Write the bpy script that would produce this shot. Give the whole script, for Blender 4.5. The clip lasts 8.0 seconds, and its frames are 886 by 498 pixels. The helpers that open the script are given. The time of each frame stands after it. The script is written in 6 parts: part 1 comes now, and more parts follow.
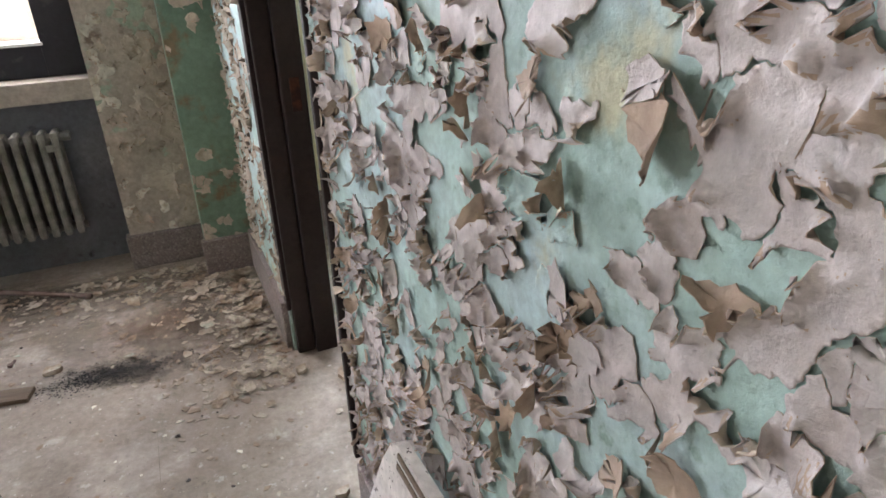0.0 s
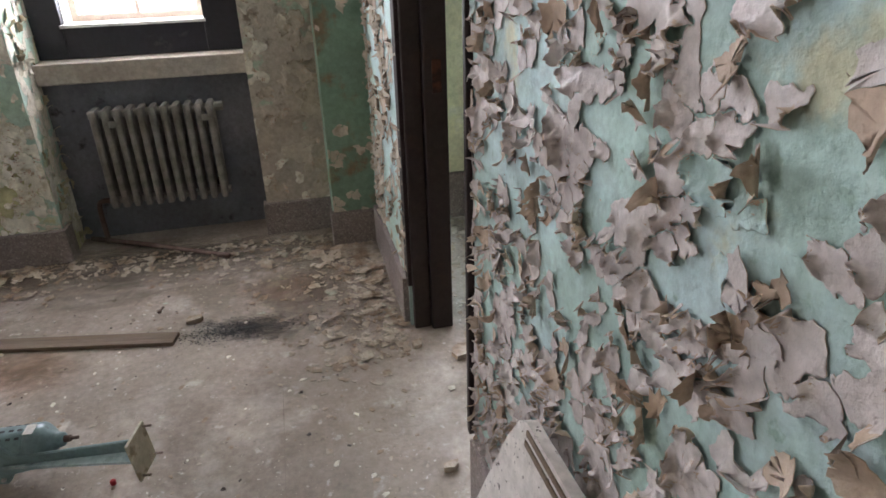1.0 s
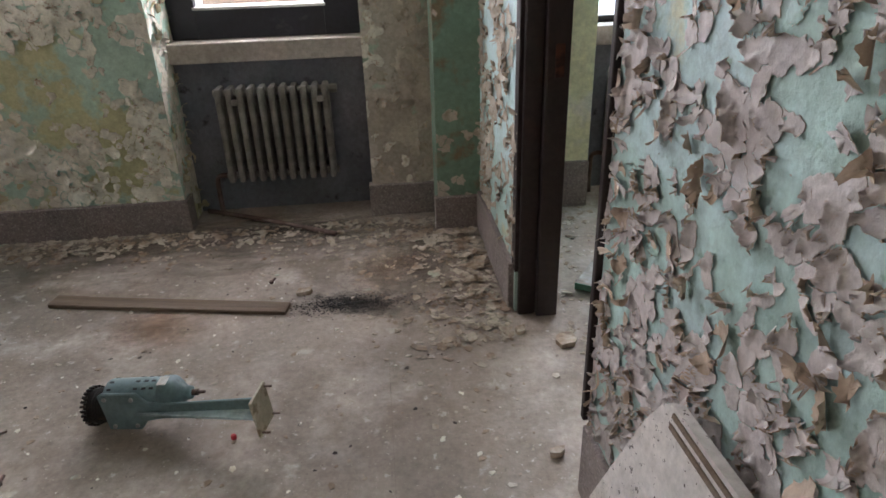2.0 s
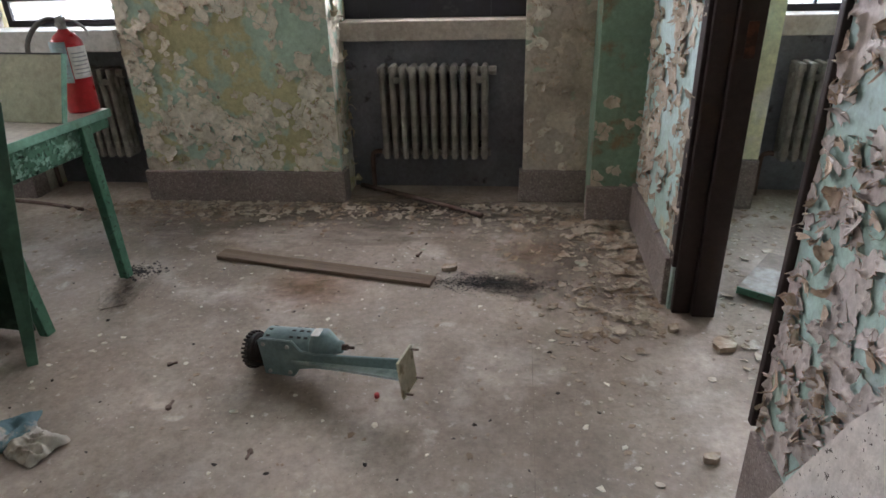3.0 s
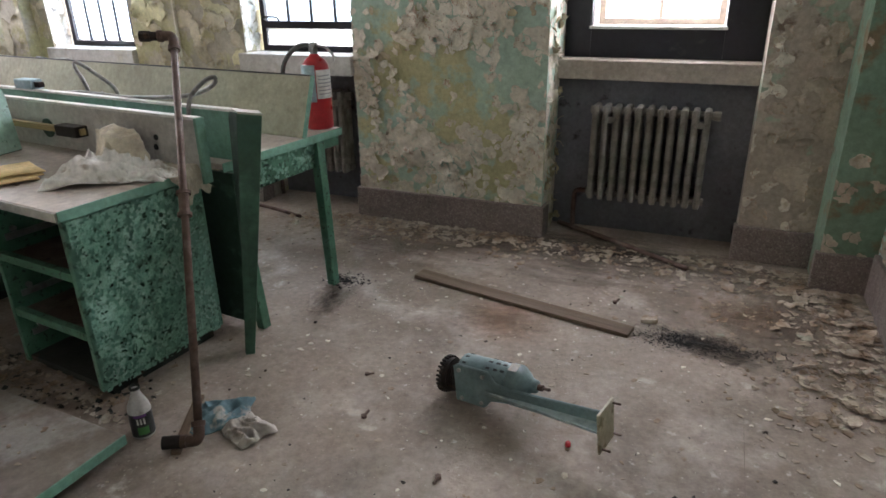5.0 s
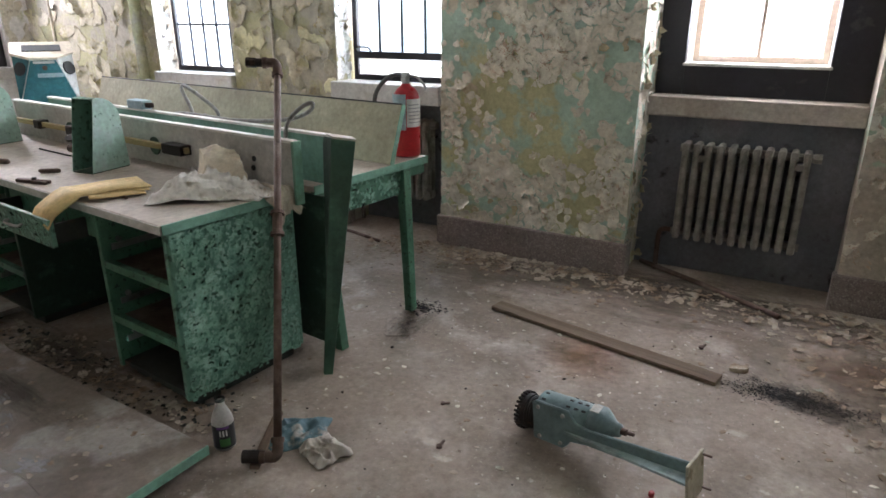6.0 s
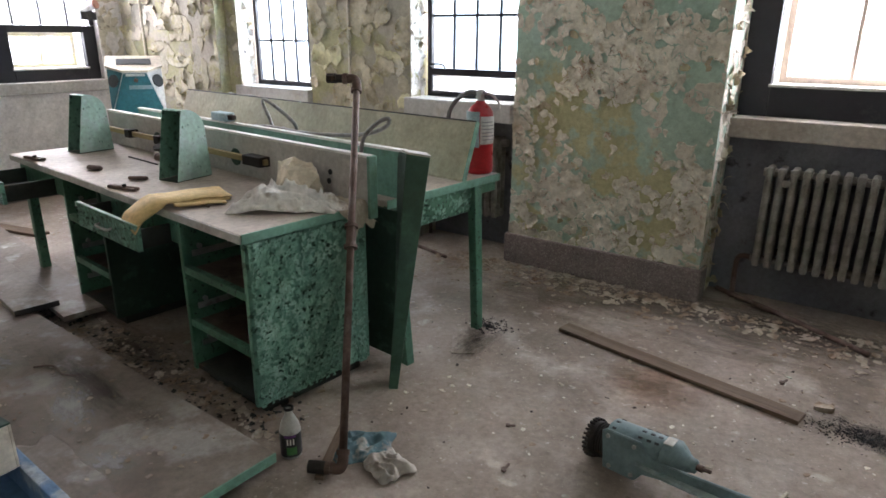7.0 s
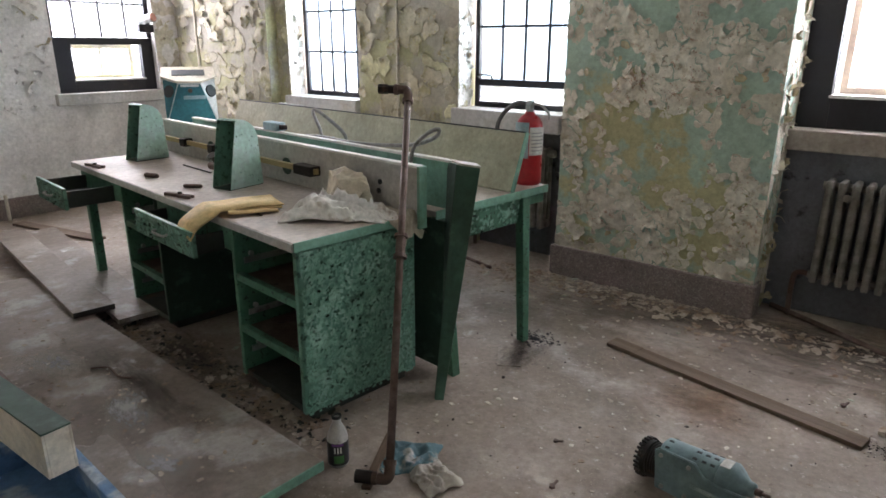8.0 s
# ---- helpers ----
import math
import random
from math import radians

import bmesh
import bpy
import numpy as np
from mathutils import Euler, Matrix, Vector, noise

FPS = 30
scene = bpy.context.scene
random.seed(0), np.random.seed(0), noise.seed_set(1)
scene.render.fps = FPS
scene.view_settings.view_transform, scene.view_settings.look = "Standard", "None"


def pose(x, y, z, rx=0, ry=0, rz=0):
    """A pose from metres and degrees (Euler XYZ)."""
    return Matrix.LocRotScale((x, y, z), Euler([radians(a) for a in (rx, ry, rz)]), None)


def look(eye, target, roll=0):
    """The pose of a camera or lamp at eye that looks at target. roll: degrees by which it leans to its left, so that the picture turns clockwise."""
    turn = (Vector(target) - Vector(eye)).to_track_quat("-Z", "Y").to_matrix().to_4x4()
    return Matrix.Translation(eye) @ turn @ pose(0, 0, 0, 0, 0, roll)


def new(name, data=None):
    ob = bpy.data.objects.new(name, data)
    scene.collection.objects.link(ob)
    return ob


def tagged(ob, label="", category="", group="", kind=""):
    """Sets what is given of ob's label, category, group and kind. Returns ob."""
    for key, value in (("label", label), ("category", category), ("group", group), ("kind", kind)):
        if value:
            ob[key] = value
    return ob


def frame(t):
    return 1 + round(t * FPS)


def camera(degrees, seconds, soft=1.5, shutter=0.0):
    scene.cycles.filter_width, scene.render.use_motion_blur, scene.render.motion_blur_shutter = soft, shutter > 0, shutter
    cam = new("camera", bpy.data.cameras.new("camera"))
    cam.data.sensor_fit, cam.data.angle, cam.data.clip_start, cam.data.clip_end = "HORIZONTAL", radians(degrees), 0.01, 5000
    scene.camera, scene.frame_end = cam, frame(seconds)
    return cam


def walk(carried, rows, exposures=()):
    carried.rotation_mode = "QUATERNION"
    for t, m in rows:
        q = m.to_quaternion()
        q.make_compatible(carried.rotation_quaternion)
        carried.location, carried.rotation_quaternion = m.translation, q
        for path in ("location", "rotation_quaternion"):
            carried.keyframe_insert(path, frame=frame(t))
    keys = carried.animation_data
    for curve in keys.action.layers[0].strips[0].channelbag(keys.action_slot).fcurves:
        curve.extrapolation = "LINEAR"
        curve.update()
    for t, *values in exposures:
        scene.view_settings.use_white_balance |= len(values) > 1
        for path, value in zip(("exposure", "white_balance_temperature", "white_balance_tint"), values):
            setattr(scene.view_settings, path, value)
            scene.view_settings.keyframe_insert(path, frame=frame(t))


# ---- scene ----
cam = camera(68.9, 8.0, soft=1.6)
PATH = [
    (0, (-0.509, 0.162, 1.54), (0.204, 1.826, 0.69), -2.2),
    (0.5, (-0.536, 0.183, 1.524), (0.017, 1.906, 0.671), -2.0),
    (1, (-0.583, 0.16, 1.535), (-0.183, 1.916, 0.665), -1.7),
    (1.5, (-0.638, 0.138, 1.536), (-0.381, 1.917, 0.659), -1.9),
    (1.7, (-0.671, 0.144, 1.532), (-0.437, 1.924, 0.651), -1.9),
    (2.8, (-0.802, 0.175, 1.422), (-0.958, 1.968, 0.549), -1.7),
    (3, (-0.821, 0.156, 1.415), (-1.044, 1.944, 0.547), -1.8),
    (3.5, (-0.849, 0.165, 1.41), (-1.233, 1.929, 0.547), -2.0),
    (4, (-0.906, 0.164, 1.404), (-1.405, 1.911, 0.567), -1.5),
    (4.5, (-0.947, 0.164, 1.41), (-1.559, 1.891, 0.609), -1.1),
    (5.8, (-1.035, 0.155, 1.408), (-1.918, 1.811, 0.717), -0.3),
    (6, (-1.048, 0.144, 1.406), (-1.968, 1.787, 0.733), -0.0),
    (6.5, (-1.08, 0.135, 1.405), (-2.09, 1.736, 0.76), 0.3),
    (7, (-1.094, 0.138, 1.408), (-2.18, 1.696, 0.78), 0.4),
    (7.5, (-1.113, 0.135, 1.41), (-2.256, 1.657, 0.797), 0.4),
    (8, (-1.132, 0.124, 1.409), (-2.32, 1.617, 0.809), 0.2),
]
walk(cam, [(t, look(eye, target, roll)) for t, eye, target, roll in PATH],
     [(0, 0.60), (0.6, 0.44), (1.5, 0.17), (3.2, 0.06), (4.5, 0.10), (6, 0.13), (8, 0.02)])

# ---------------------------------------------------------------- light
world = bpy.data.worlds.new("overcast")
scene.world = world
world.use_nodes = True
wn = world.node_tree.nodes
sky = wn.new("ShaderNodeTexSky")
sky.sky_type, sky.sun_disc = "NISHITA", False
sky.sun_elevation, sky.sun_rotation = radians(48), radians(-35)
sky.air_density, sky.dust_density = 1.0, 4.0
wn["Background"].inputs["Strength"].default_value = 0.14
world.node_tree.links.new(sky.outputs[0], wn["Background"].inputs["Color"])

sun = new("sun", bpy.data.lights.new("sun", "SUN"))
sun.data.energy, sun.data.angle, sun.data.color = 0.5, radians(20), (1.0, 0.97, 0.93)
sun.matrix_world = look((-8, 12, 14), (0, 0, 0))


def window_light(name, eye, target, w, h, watts):
    """Daylight of the overcast sky, standing just outside a window."""
    ob = new(name, bpy.data.lights.new(name, "AREA"))
    ob.data.shape, ob.data.size, ob.data.size_y = "RECTANGLE", w, h
    ob.data.energy, ob.data.color = watts, (1.0, 0.945, 1.0)
    ob.matrix_world = look(eye, target)
    return ob


window_light("daylight_a", (-1.32, 4.34, 1.95), (-1.32, 0, 1.75), 1.0, 1.4, 80)
window_light("daylight_b", (-3.45, 4.34, 1.95), (-3.45, 0, 1.75), 0.8, 1.4, 72)
window_light("daylight_c", (-5.2, 4.34, 1.95), (-5.2, 0, 1.75), 0.8, 1.4, 138)
window_light("daylight_d", (-7.64, 3.0, 1.95), (0, 2.2, 1.5), 0.9, 1.4, 84)
window_light("daylight_e", (1.0, 4.34, 1.95), (1.0, 0, 1.75), 1.0, 1.4, 112)


# the white overcast sky that the windows show
def backdrop(name, x0, x1, y0, y1):
    bm = bmesh.new()
    bmesh.ops.create_cube(bm, size=1.0)
    for v in bm.verts:
        v.co = Vector((x0 if v.co.x < 0 else x1, y0 if v.co.y < 0 else y1, -1 if v.co.z < 0 else 9))
    me = bpy.data.meshes.new(name)
    bm.to_mesh(me)
    bm.free()
    m = bpy.data.materials.new("white_sky")
    m.use_nodes = True
    b = m.node_tree.nodes["Principled BSDF"]
    b.inputs["Base Color"].default_value = (0.8, 0.8, 0.8, 1)
    b.inputs["Emission Color"].default_value = (0.96, 0.97, 1.0, 1)
    b.inputs["Emission Strength"].default_value = 2.2
    me.materials.append(m)
    return tagged(new(name, me), "plain white overcast sky outside the windows", "sky", kind="structure")


backdrop("backdrop", -16, 12, 13.0, 13.1)
backdrop("backdrop_west", -16.1, -16, -6, 13.1)


# ---------------------------------------------------------------- materials
def mat(name, base, layers=(), rough=0.8, metal=0.0, bumps=((40, 0.15),), vary=0.0, spec=0.4, stretch=(1, 1, 1)):
    """A worn surface: a base colour, then layers (colour, noise scale, threshold, softness, detail) laid over it."""
    m = bpy.data.materials.new(name)
    m.use_nodes = True
    nt = m.node_tree
    bsdf = nt.nodes["Principled BSDF"]
    bsdf.inputs["Roughness"].default_value = rough
    bsdf.inputs["Metallic"].default_value = metal
    bsdf.inputs["Specular IOR Level"].default_value = spec
    tc = nt.nodes.new("ShaderNodeTexCoord")
    mp = nt.nodes.new("ShaderNodeMapping")
    mp.inputs["Scale"].default_value = stretch
    nt.links.new(tc.outputs["Object"], mp.inputs["Vector"])
    if vary:
        oi = nt.nodes.new("ShaderNodeObjectInfo")
        va = nt.nodes.new("ShaderNodeVectorMath")
        va.operation = "MULTIPLY_ADD"
        va.inputs[1].default_value = (37, 23, 51)
        nt.links.new(oi.outputs["Random"], va.inputs[0])
        nt.links.new(mp.outputs[0], va.inputs[2])
        vec = va.outputs[0]
    else:
        vec = mp.outputs[0]

    def nz(scale, detail=6.0, seed=0.0, roughness=0.6):
        n = nt.nodes.new("ShaderNodeTexNoise")
        n.noise_dimensions = "4D"
        n.inputs["W"].default_value = seed
        n.inputs["Scale"].default_value, n.inputs["Detail"].default_value = scale, detail
        n.inputs["Roughness"].default_value = roughness
        nt.links.new(vec, n.inputs["Vector"])
        return n.outputs["Fac"]

    def mix(kind, a, b, fac):
        x = nt.nodes.new("ShaderNodeMix")
        x.data_type, x.blend_type = "RGBA", kind
        for sock, v in ((x.inputs[6], a), (x.inputs[7], b), (x.inputs[0], fac)):
            if isinstance(v, tuple):
                sock.default_value = (*v, 1)
            elif isinstance(v, (int, float)):
                sock.default_value = v
            else:
                nt.links.new(v, sock)
        return x.outputs[2]

    col = base
    for i, (c, scale, thr, softness, detail) in enumerate(layers):
        r = nt.nodes.new("ShaderNodeMapRange")
        r.interpolation_type = "SMOOTHSTEP"
        r.inputs["From Min"].default_value, r.inputs["From Max"].default_value = thr - softness, thr + softness
        nt.links.new(nz(scale, detail, 3.7 * i + 1.3), r.inputs["Value"])
        col = mix("MIX", col, c, r.outputs[0])
    # fine tone variation at two scales
    for scale, amount in ((3.0, 0.22), (45.0, 0.25)):
        r = nt.nodes.new("ShaderNodeMapRange")
        r.inputs["From Min"].default_value, r.inputs["From Max"].default_value = 0.25, 0.75
        r.inputs["To Min"].default_value, r.inputs["To Max"].default_value = 1 - amount, 1 + amount
        nt.links.new(nz(scale, 5.0, 9.1 + scale), r.inputs["Value"])
        cm = nt.nodes.new("ShaderNodeCombineColor")
        for k in range(3):
            nt.links.new(r.outputs[0], cm.inputs[k])
        col = mix("MULTIPLY", col, cm.outputs[0], 1.0)
    if vary:
        r = nt.nodes.new("ShaderNodeMapRange")
        r.inputs["To Min"].default_value, r.inputs["To Max"].default_value = 1 - vary, 1 + vary
        nt.links.new(oi.outputs["Random"], r.inputs["Value"])
        cm = nt.nodes.new("ShaderNodeCombineColor")
        for k in range(3):
            nt.links.new(r.outputs[0], cm.inputs[k])
        col = mix("MULTIPLY", col, cm.outputs[0], 1.0)
    if isinstance(col, tuple):
        bsdf.inputs["Base Color"].default_value = (*col, 1)
    else:
        nt.links.new(col, bsdf.inputs["Base Color"])
    rr = nt.nodes.new("ShaderNodeMapRange")
    rr.inputs["To Min"].default_value, rr.inputs["To Max"].default_value = max(0.05, rough - 0.18), min(1.0, rough + 0.18)
    nt.links.new(nz(12, 4, 5.5), rr.inputs["Value"])
    nt.links.new(rr.outputs[0], bsdf.inputs["Roughness"])
    prev = None
    for scale, strength in bumps:
        b = nt.nodes.new("ShaderNodeBump")
        b.inputs["Strength"].default_value = strength
        b.inputs["Distance"].default_value = 0.4 / scale
        nt.links.new(nz(scale, 6, 2.2 + scale), b.inputs["Height"])
        if prev:
            nt.links.new(prev, b.inputs["Normal"])
        prev = b.outputs[0]
    if prev:
        nt.links.new(prev, bsdf.inputs["Normal"])
    return m


def pane_mat(name, tint, clear):
    """Dusty wired glass: part clear, part milky."""
    m = bpy.data.materials.new(name)
    m.use_nodes = True
    nt = m.node_tree
    out = nt.nodes["Material Output"]
    tr = nt.nodes.new("ShaderNodeBsdfTransparent")
    tr.inputs[0].default_value = (*tint, 1)
    tl = nt.nodes.new("ShaderNodeBsdfTranslucent")
    tl.inputs[0].default_value = (*tint, 1)
    gl = nt.nodes.new("ShaderNodeBsdfGlossy")
    gl.inputs["Roughness"].default_value = 0.12
    a = nt.nodes.new("ShaderNodeMixShader")
    n = nt.nodes.new("ShaderNodeTexNoise")
    n.inputs["Scale"].default_value = 5
    r = nt.nodes.new("ShaderNodeMapRange")
    r.inputs["To Min"].default_value, r.inputs["To Max"].default_value = 1 - clear - 0.15, 1 - clear + 0.15
    nt.links.new(n.outputs["Fac"], r.inputs["Value"])
    nt.links.new(r.outputs[0], a.inputs[0])
    nt.links.new(tr.outputs[0], a.inputs[1])
    nt.links.new(tl.outputs[0], a.inputs[2])
    b = nt.nodes.new("ShaderNodeMixShader")
    b.inputs[0].default_value = 0.05
    nt.links.new(a.outputs[0], b.inputs[1])
    nt.links.new(gl.outputs[0], b.inputs[2])
    nt.links.new(b.outputs[0], out.inputs["Surface"])
    return m


M_FLOOR = mat("dusty_concrete", (0.335, 0.28, 0.238), (
    ((0.20, 0.162, 0.13), 0.9, 0.52, 0.13, 8),
    ((0.405, 0.35, 0.308), 2.6, 0.56, 0.10, 11),
    ((0.47, 0.42, 0.375), 20.0, 0.63, 0.03, 12),
    ((0.46, 0.415, 0.37), 7.0, 0.65, 0.05, 10),
    ((0.15, 0.115, 0.09), 14.0, 0.68, 0.04, 8),
    ((0.56, 0.52, 0.46), 75.0, 0.655, 0.02, 5),
    ((0.12, 0.095, 0.075), 62.0, 0.67, 0.02, 5)), rough=0.72, bumps=((9, 0.14), (90, 0.35)), spec=0.35)
M_TEAL = mat("mint_undercoat", (0.41, 0.565, 0.52), (
    ((0.48, 0.62, 0.63), 2.4, 0.52, 0.1, 4),
    ((0.52, 0.52, 0.36), 3.1, 0.615, 0.04, 6),
    ((0.31, 0.44, 0.39), 30, 0.62, 0.05, 6)), rough=0.55, bumps=((14, 0.3), (60, 0.35), (190, 0.4)))
M_MAUVE = mat("grey_mauve_paint", (0.545, 0.490, 0.474), (
    ((0.61, 0.56, 0.545), 5, 0.55, 0.10, 6),
    ((0.44, 0.375, 0.34), 16, 0.62, 0.08, 8),
    ((0.36, 0.29, 0.24), 60, 0.69, 0.04, 6)), rough=0.5, bumps=((12, 0.35), (70, 0.35), (260, 0.45)), vary=0.07, spec=0.45)
M_TAN = mat("tan_flake_back", (0.48, 0.365, 0.28), (
    ((0.56, 0.46, 0.38), 9, 0.55, 0.12, 5),
    ((0.32, 0.22, 0.16), 16, 0.66, 0.06, 7)), rough=0.85, bumps=((25, 0.3), (110, 0.4)), vary=0.12)
M_PIER = mat("mint_and_ochre_wall", (0.41, 0.54, 0.45), (
    ((0.45, 0.59, 0.52), 2.2, 0.55, 0.06, 5),
    ((0.50, 0.48, 0.28), 1.9, 0.535, 0.025, 8),
    ((0.58, 0.54, 0.44), 5.3, 0.62, 0.015, 10),
    ((0.30, 0.36, 0.28), 26, 0.69, 0.03, 6)), rough=0.7, bumps=((10, 0.12), (80, 0.3)))
M_CREAM = mat("cream_paint", (0.64, 0.60, 0.51), (
    ((0.71, 0.68, 0.60), 4, 0.55, 0.1, 5),
    ((0.50, 0.45, 0.34), 17, 0.60, 0.06, 8),
    ((0.36, 0.30, 0.22), 42, 0.70, 0.03, 6)), rough=0.7, bumps=((20, 0.12), (140, 0.22)), vary=0.08)
M_BUFF = mat("dirty_buff_paint", (0.46, 0.395, 0.32), (
    ((0.54, 0.49, 0.41), 4, 0.56, 0.1, 5),
    ((0.33, 0.27, 0.20), 15, 0.60, 0.06, 8)), rough=0.75, bumps=((20, 0.2), (140, 0.25)), vary=0.08)
M_OLDCREAM = mat("yellowed_cream_paint", (0.47, 0.43, 0.33), (
    ((0.55, 0.52, 0.43), 4, 0.56, 0.1, 5),
    ((0.40, 0.37, 0.22), 6, 0.58, 0.06, 8)), rough=0.75, bumps=((20, 0.2), (140, 0.25)), vary=0.08)
M_OCHREBACK = mat("ochre_flake_back", (0.47, 0.42, 0.27), (
    ((0.52, 0.44, 0.33), 7, 0.55, 0.1, 5),), rough=0.85, bumps=((90, 0.2),), vary=0.1)
M_WHITEWALL = mat("chalky_white_wall", (0.80, 0.785, 0.785), (
    ((0.72, 0.70, 0.69), 1.6, 0.58, 0.12, 7),
    ((0.50, 0.50, 0.38), 2.6, 0.66, 0.03, 8)), rough=0.8, bumps=((8, 0.2), (60, 0.25)))
M_YELLOW = mat("pale_yellow_wall", (0.66, 0.63, 0.42), (
    ((0.66, 0.62, 0.54), 2.4, 0.54, 0.05, 7),), rough=0.75, bumps=((20, 0.15), (90, 0.2)))
M_FARWALL = mat("cream_and_ochre_wall", (0.43, 0.40, 0.34), (
    ((0.43, 0.41, 0.25), 2.6, 0.53, 0.04, 7),
    ((0.40, 0.34, 0.26), 5, 0.64, 0.05, 8)), rough=0.75, bumps=((10, 0.2), (70, 0.3)))
M_CHASE = mat("dull_green_wall", (0.18, 0.27, 0.20), (
    ((0.14, 0.22, 0.16), 2.2, 0.55, 0.06, 5),
    ((0.20, 0.15, 0.09), 4.5, 0.58, 0.05, 9),
    ((0.48, 0.41, 0.32), 3.3, 0.64, 0.02, 9)), rough=0.6, bumps=((10, 0.12), (80, 0.2)))
M_PLASTER = mat("bare_pinkish_plaster", (0.46, 0.405, 0.345), (
    ((0.39, 0.335, 0.28), 2.6, 0.54, 0.08, 8),
    ((0.36, 0.43, 0.34), 3.4, 0.60, 0.02, 8),
    ((0.20, 0.155, 0.12), 9, 0.64, 0.05, 8)), rough=0.8, bumps=((9, 0.35), (70, 0.35)))
M_BASE = mat("terrazzo_base", (0.225, 0.185, 0.175), (
    ((0.33, 0.29, 0.27), 110, 0.58, 0.03, 2),
    ((0.11, 0.085, 0.08), 150, 0.62, 0.03, 2)), rough=0.6, bumps=((120, 0.12),))
M_NICHE = mat("dark_grey_niche_paint", (0.145, 0.15, 0.175), (
    ((0.19, 0.195, 0.22), 2.5, 0.55, 0.08, 6),
    ((0.035, 0.033, 0.035), 6, 0.62, 0.04, 8)), rough=0.7, bumps=((30, 0.2),))
M_SILL = mat("stone_sill", (0.43, 0.385, 0.345), (
    ((0.33, 0.285, 0.25), 5, 0.58, 0.1, 7),), rough=0.7, bumps=((60, 0.15),))
M_WSILL = mat("whitewashed_sill", (0.54, 0.53, 0.52), (
    ((0.45, 0.42, 0.38), 7, 0.60, 0.08, 8),), rough=0.7, bumps=((60, 0.2),))
M_JAMB = mat("dark_brown_steel_paint", (0.034, 0.024, 0.024), (
    ((0.04, 0.024, 0.02), 7, 0.62, 0.06, 8),), rough=0.55, spec=0.25, bumps=((50, 0.12),))
M_FRAME = mat("near_black_frame_paint", (0.018, 0.018, 0.026), (
    ((0.05, 0.045, 0.05), 9, 0.63, 0.05, 7),), rough=0.5, bumps=((40, 0.12),))
# colour of the unseen ceiling, kept dull to hold down bounced light
M_CEIL = mat("dull_unseen_ceiling", (0.52, 0.49, 0.44), (((0.34, 0.30, 0.24), 2, 0.58, 0.05, 7),), rough=0.85, bumps=((20, 0.3),))
M_GLASS = pane_mat("dusty_glass", (0.93, 0.96, 1.0), 0.75)
M_FROST = pane_mat("bluish_frosted_glass", (0.72, 0.84, 0.92), 0.45)


# ---------------------------------------------------------------- mesh helpers
def link_bm(name, bm, materials, parent=None, smooth=False):
    me = bpy.data.meshes.new(name)
    bm.normal_update()
    bm.to_mesh(me)
    bm.free()
    for m in (materials if isinstance(materials, (list, tuple)) else [materials]):
        me.materials.append(m)
    if smooth:
        me.polygons.foreach_set("use_smooth", [True] * len(me.polygons))
    ob = new(name, me)
    if parent:
        ob.parent = parent
    return ob


def part(name, bm, material, parent, label="", smooth=False):
    ob = link_bm(name, bm, material, parent, smooth)
    if label:
        ob["label"] = label
    return ob


def add_box(bm, x0, x1, y0, y1, z0, z1, m=None, bevel=0.0):
    x0, x1 = min(x0, x1), max(x0, x1)
    y0, y1 = min(y0, y1), max(y0, y1)
    z0, z1 = min(z0, z1), max(z0, z1)
    g = bmesh.ops.create_cube(bm, size=1.0)
    vs = g["verts"]
    for v in vs:
        v.co = Vector((x0 + (v.co.x + 0.5) * (x1 - x0), y0 + (v.co.y + 0.5) * (y1 - y0), z0 + (v.co.z + 0.5) * (z1 - z0)))
    if bevel:
        es = {e for v in vs for e in v.link_edges}
        r = bmesh.ops.bevel(bm, geom=list(es), offset=bevel, segments=2, affect="EDGES", profile=0.6)
        vs = r["verts"]
        vs = list({v for f in r["faces"] for v in f.verts} | {v for v in vs if v.is_valid})
    if m is not None:
        bmesh.ops.transform(bm, matrix=m, verts=[v for v in vs if v.is_valid])
    return vs


def boxes(name, rows, material, parent=None, bevel=0.0, label=""):
    bm = bmesh.new()
    for r in rows:
        add_box(bm, *r, bevel=bevel)
    ob = link_bm(name, bm, material, parent)
    if label:
        ob["label"] = label
    return ob


def add_cyl(bm, p, q, r0, r1=None, seg=16, cap=True):
    p, q = Vector(p), Vector(q)
    d = q - p
    m = Matrix.Translation((p + q) / 2) @ d.to_track_quat("Z", "Y").to_matrix().to_4x4()
    bmesh.ops.create_cone(bm, cap_ends=cap, segments=seg, radius1=r0, radius2=r0 if r1 is None else r1, depth=d.length, matrix=m)


def add_lathe(bm, profile, seg=24, m=None):
    """Turn a profile of (radius, height) about z."""
    rings = []
    for r, z in profile:
        ring = []
        for k in range(seg):
            a = 2 * math.pi * k / seg
            co = Vector((r * math.cos(a), r * math.sin(a), z))
            ring.append(bm.verts.new(m @ co if m else co))
        rings.append(ring)
    for a, b in zip(rings, rings[1:]):
        for k in range(seg):
            bm.faces.new((a[k], a[(k + 1) % seg], b[(k + 1) % seg], b[k]))
    if profile[0][0] > 1e-4:
        bm.faces.new(list(reversed(rings[0])))
    if profile[-1][0] > 1e-4:
        bm.faces.new(rings[-1])


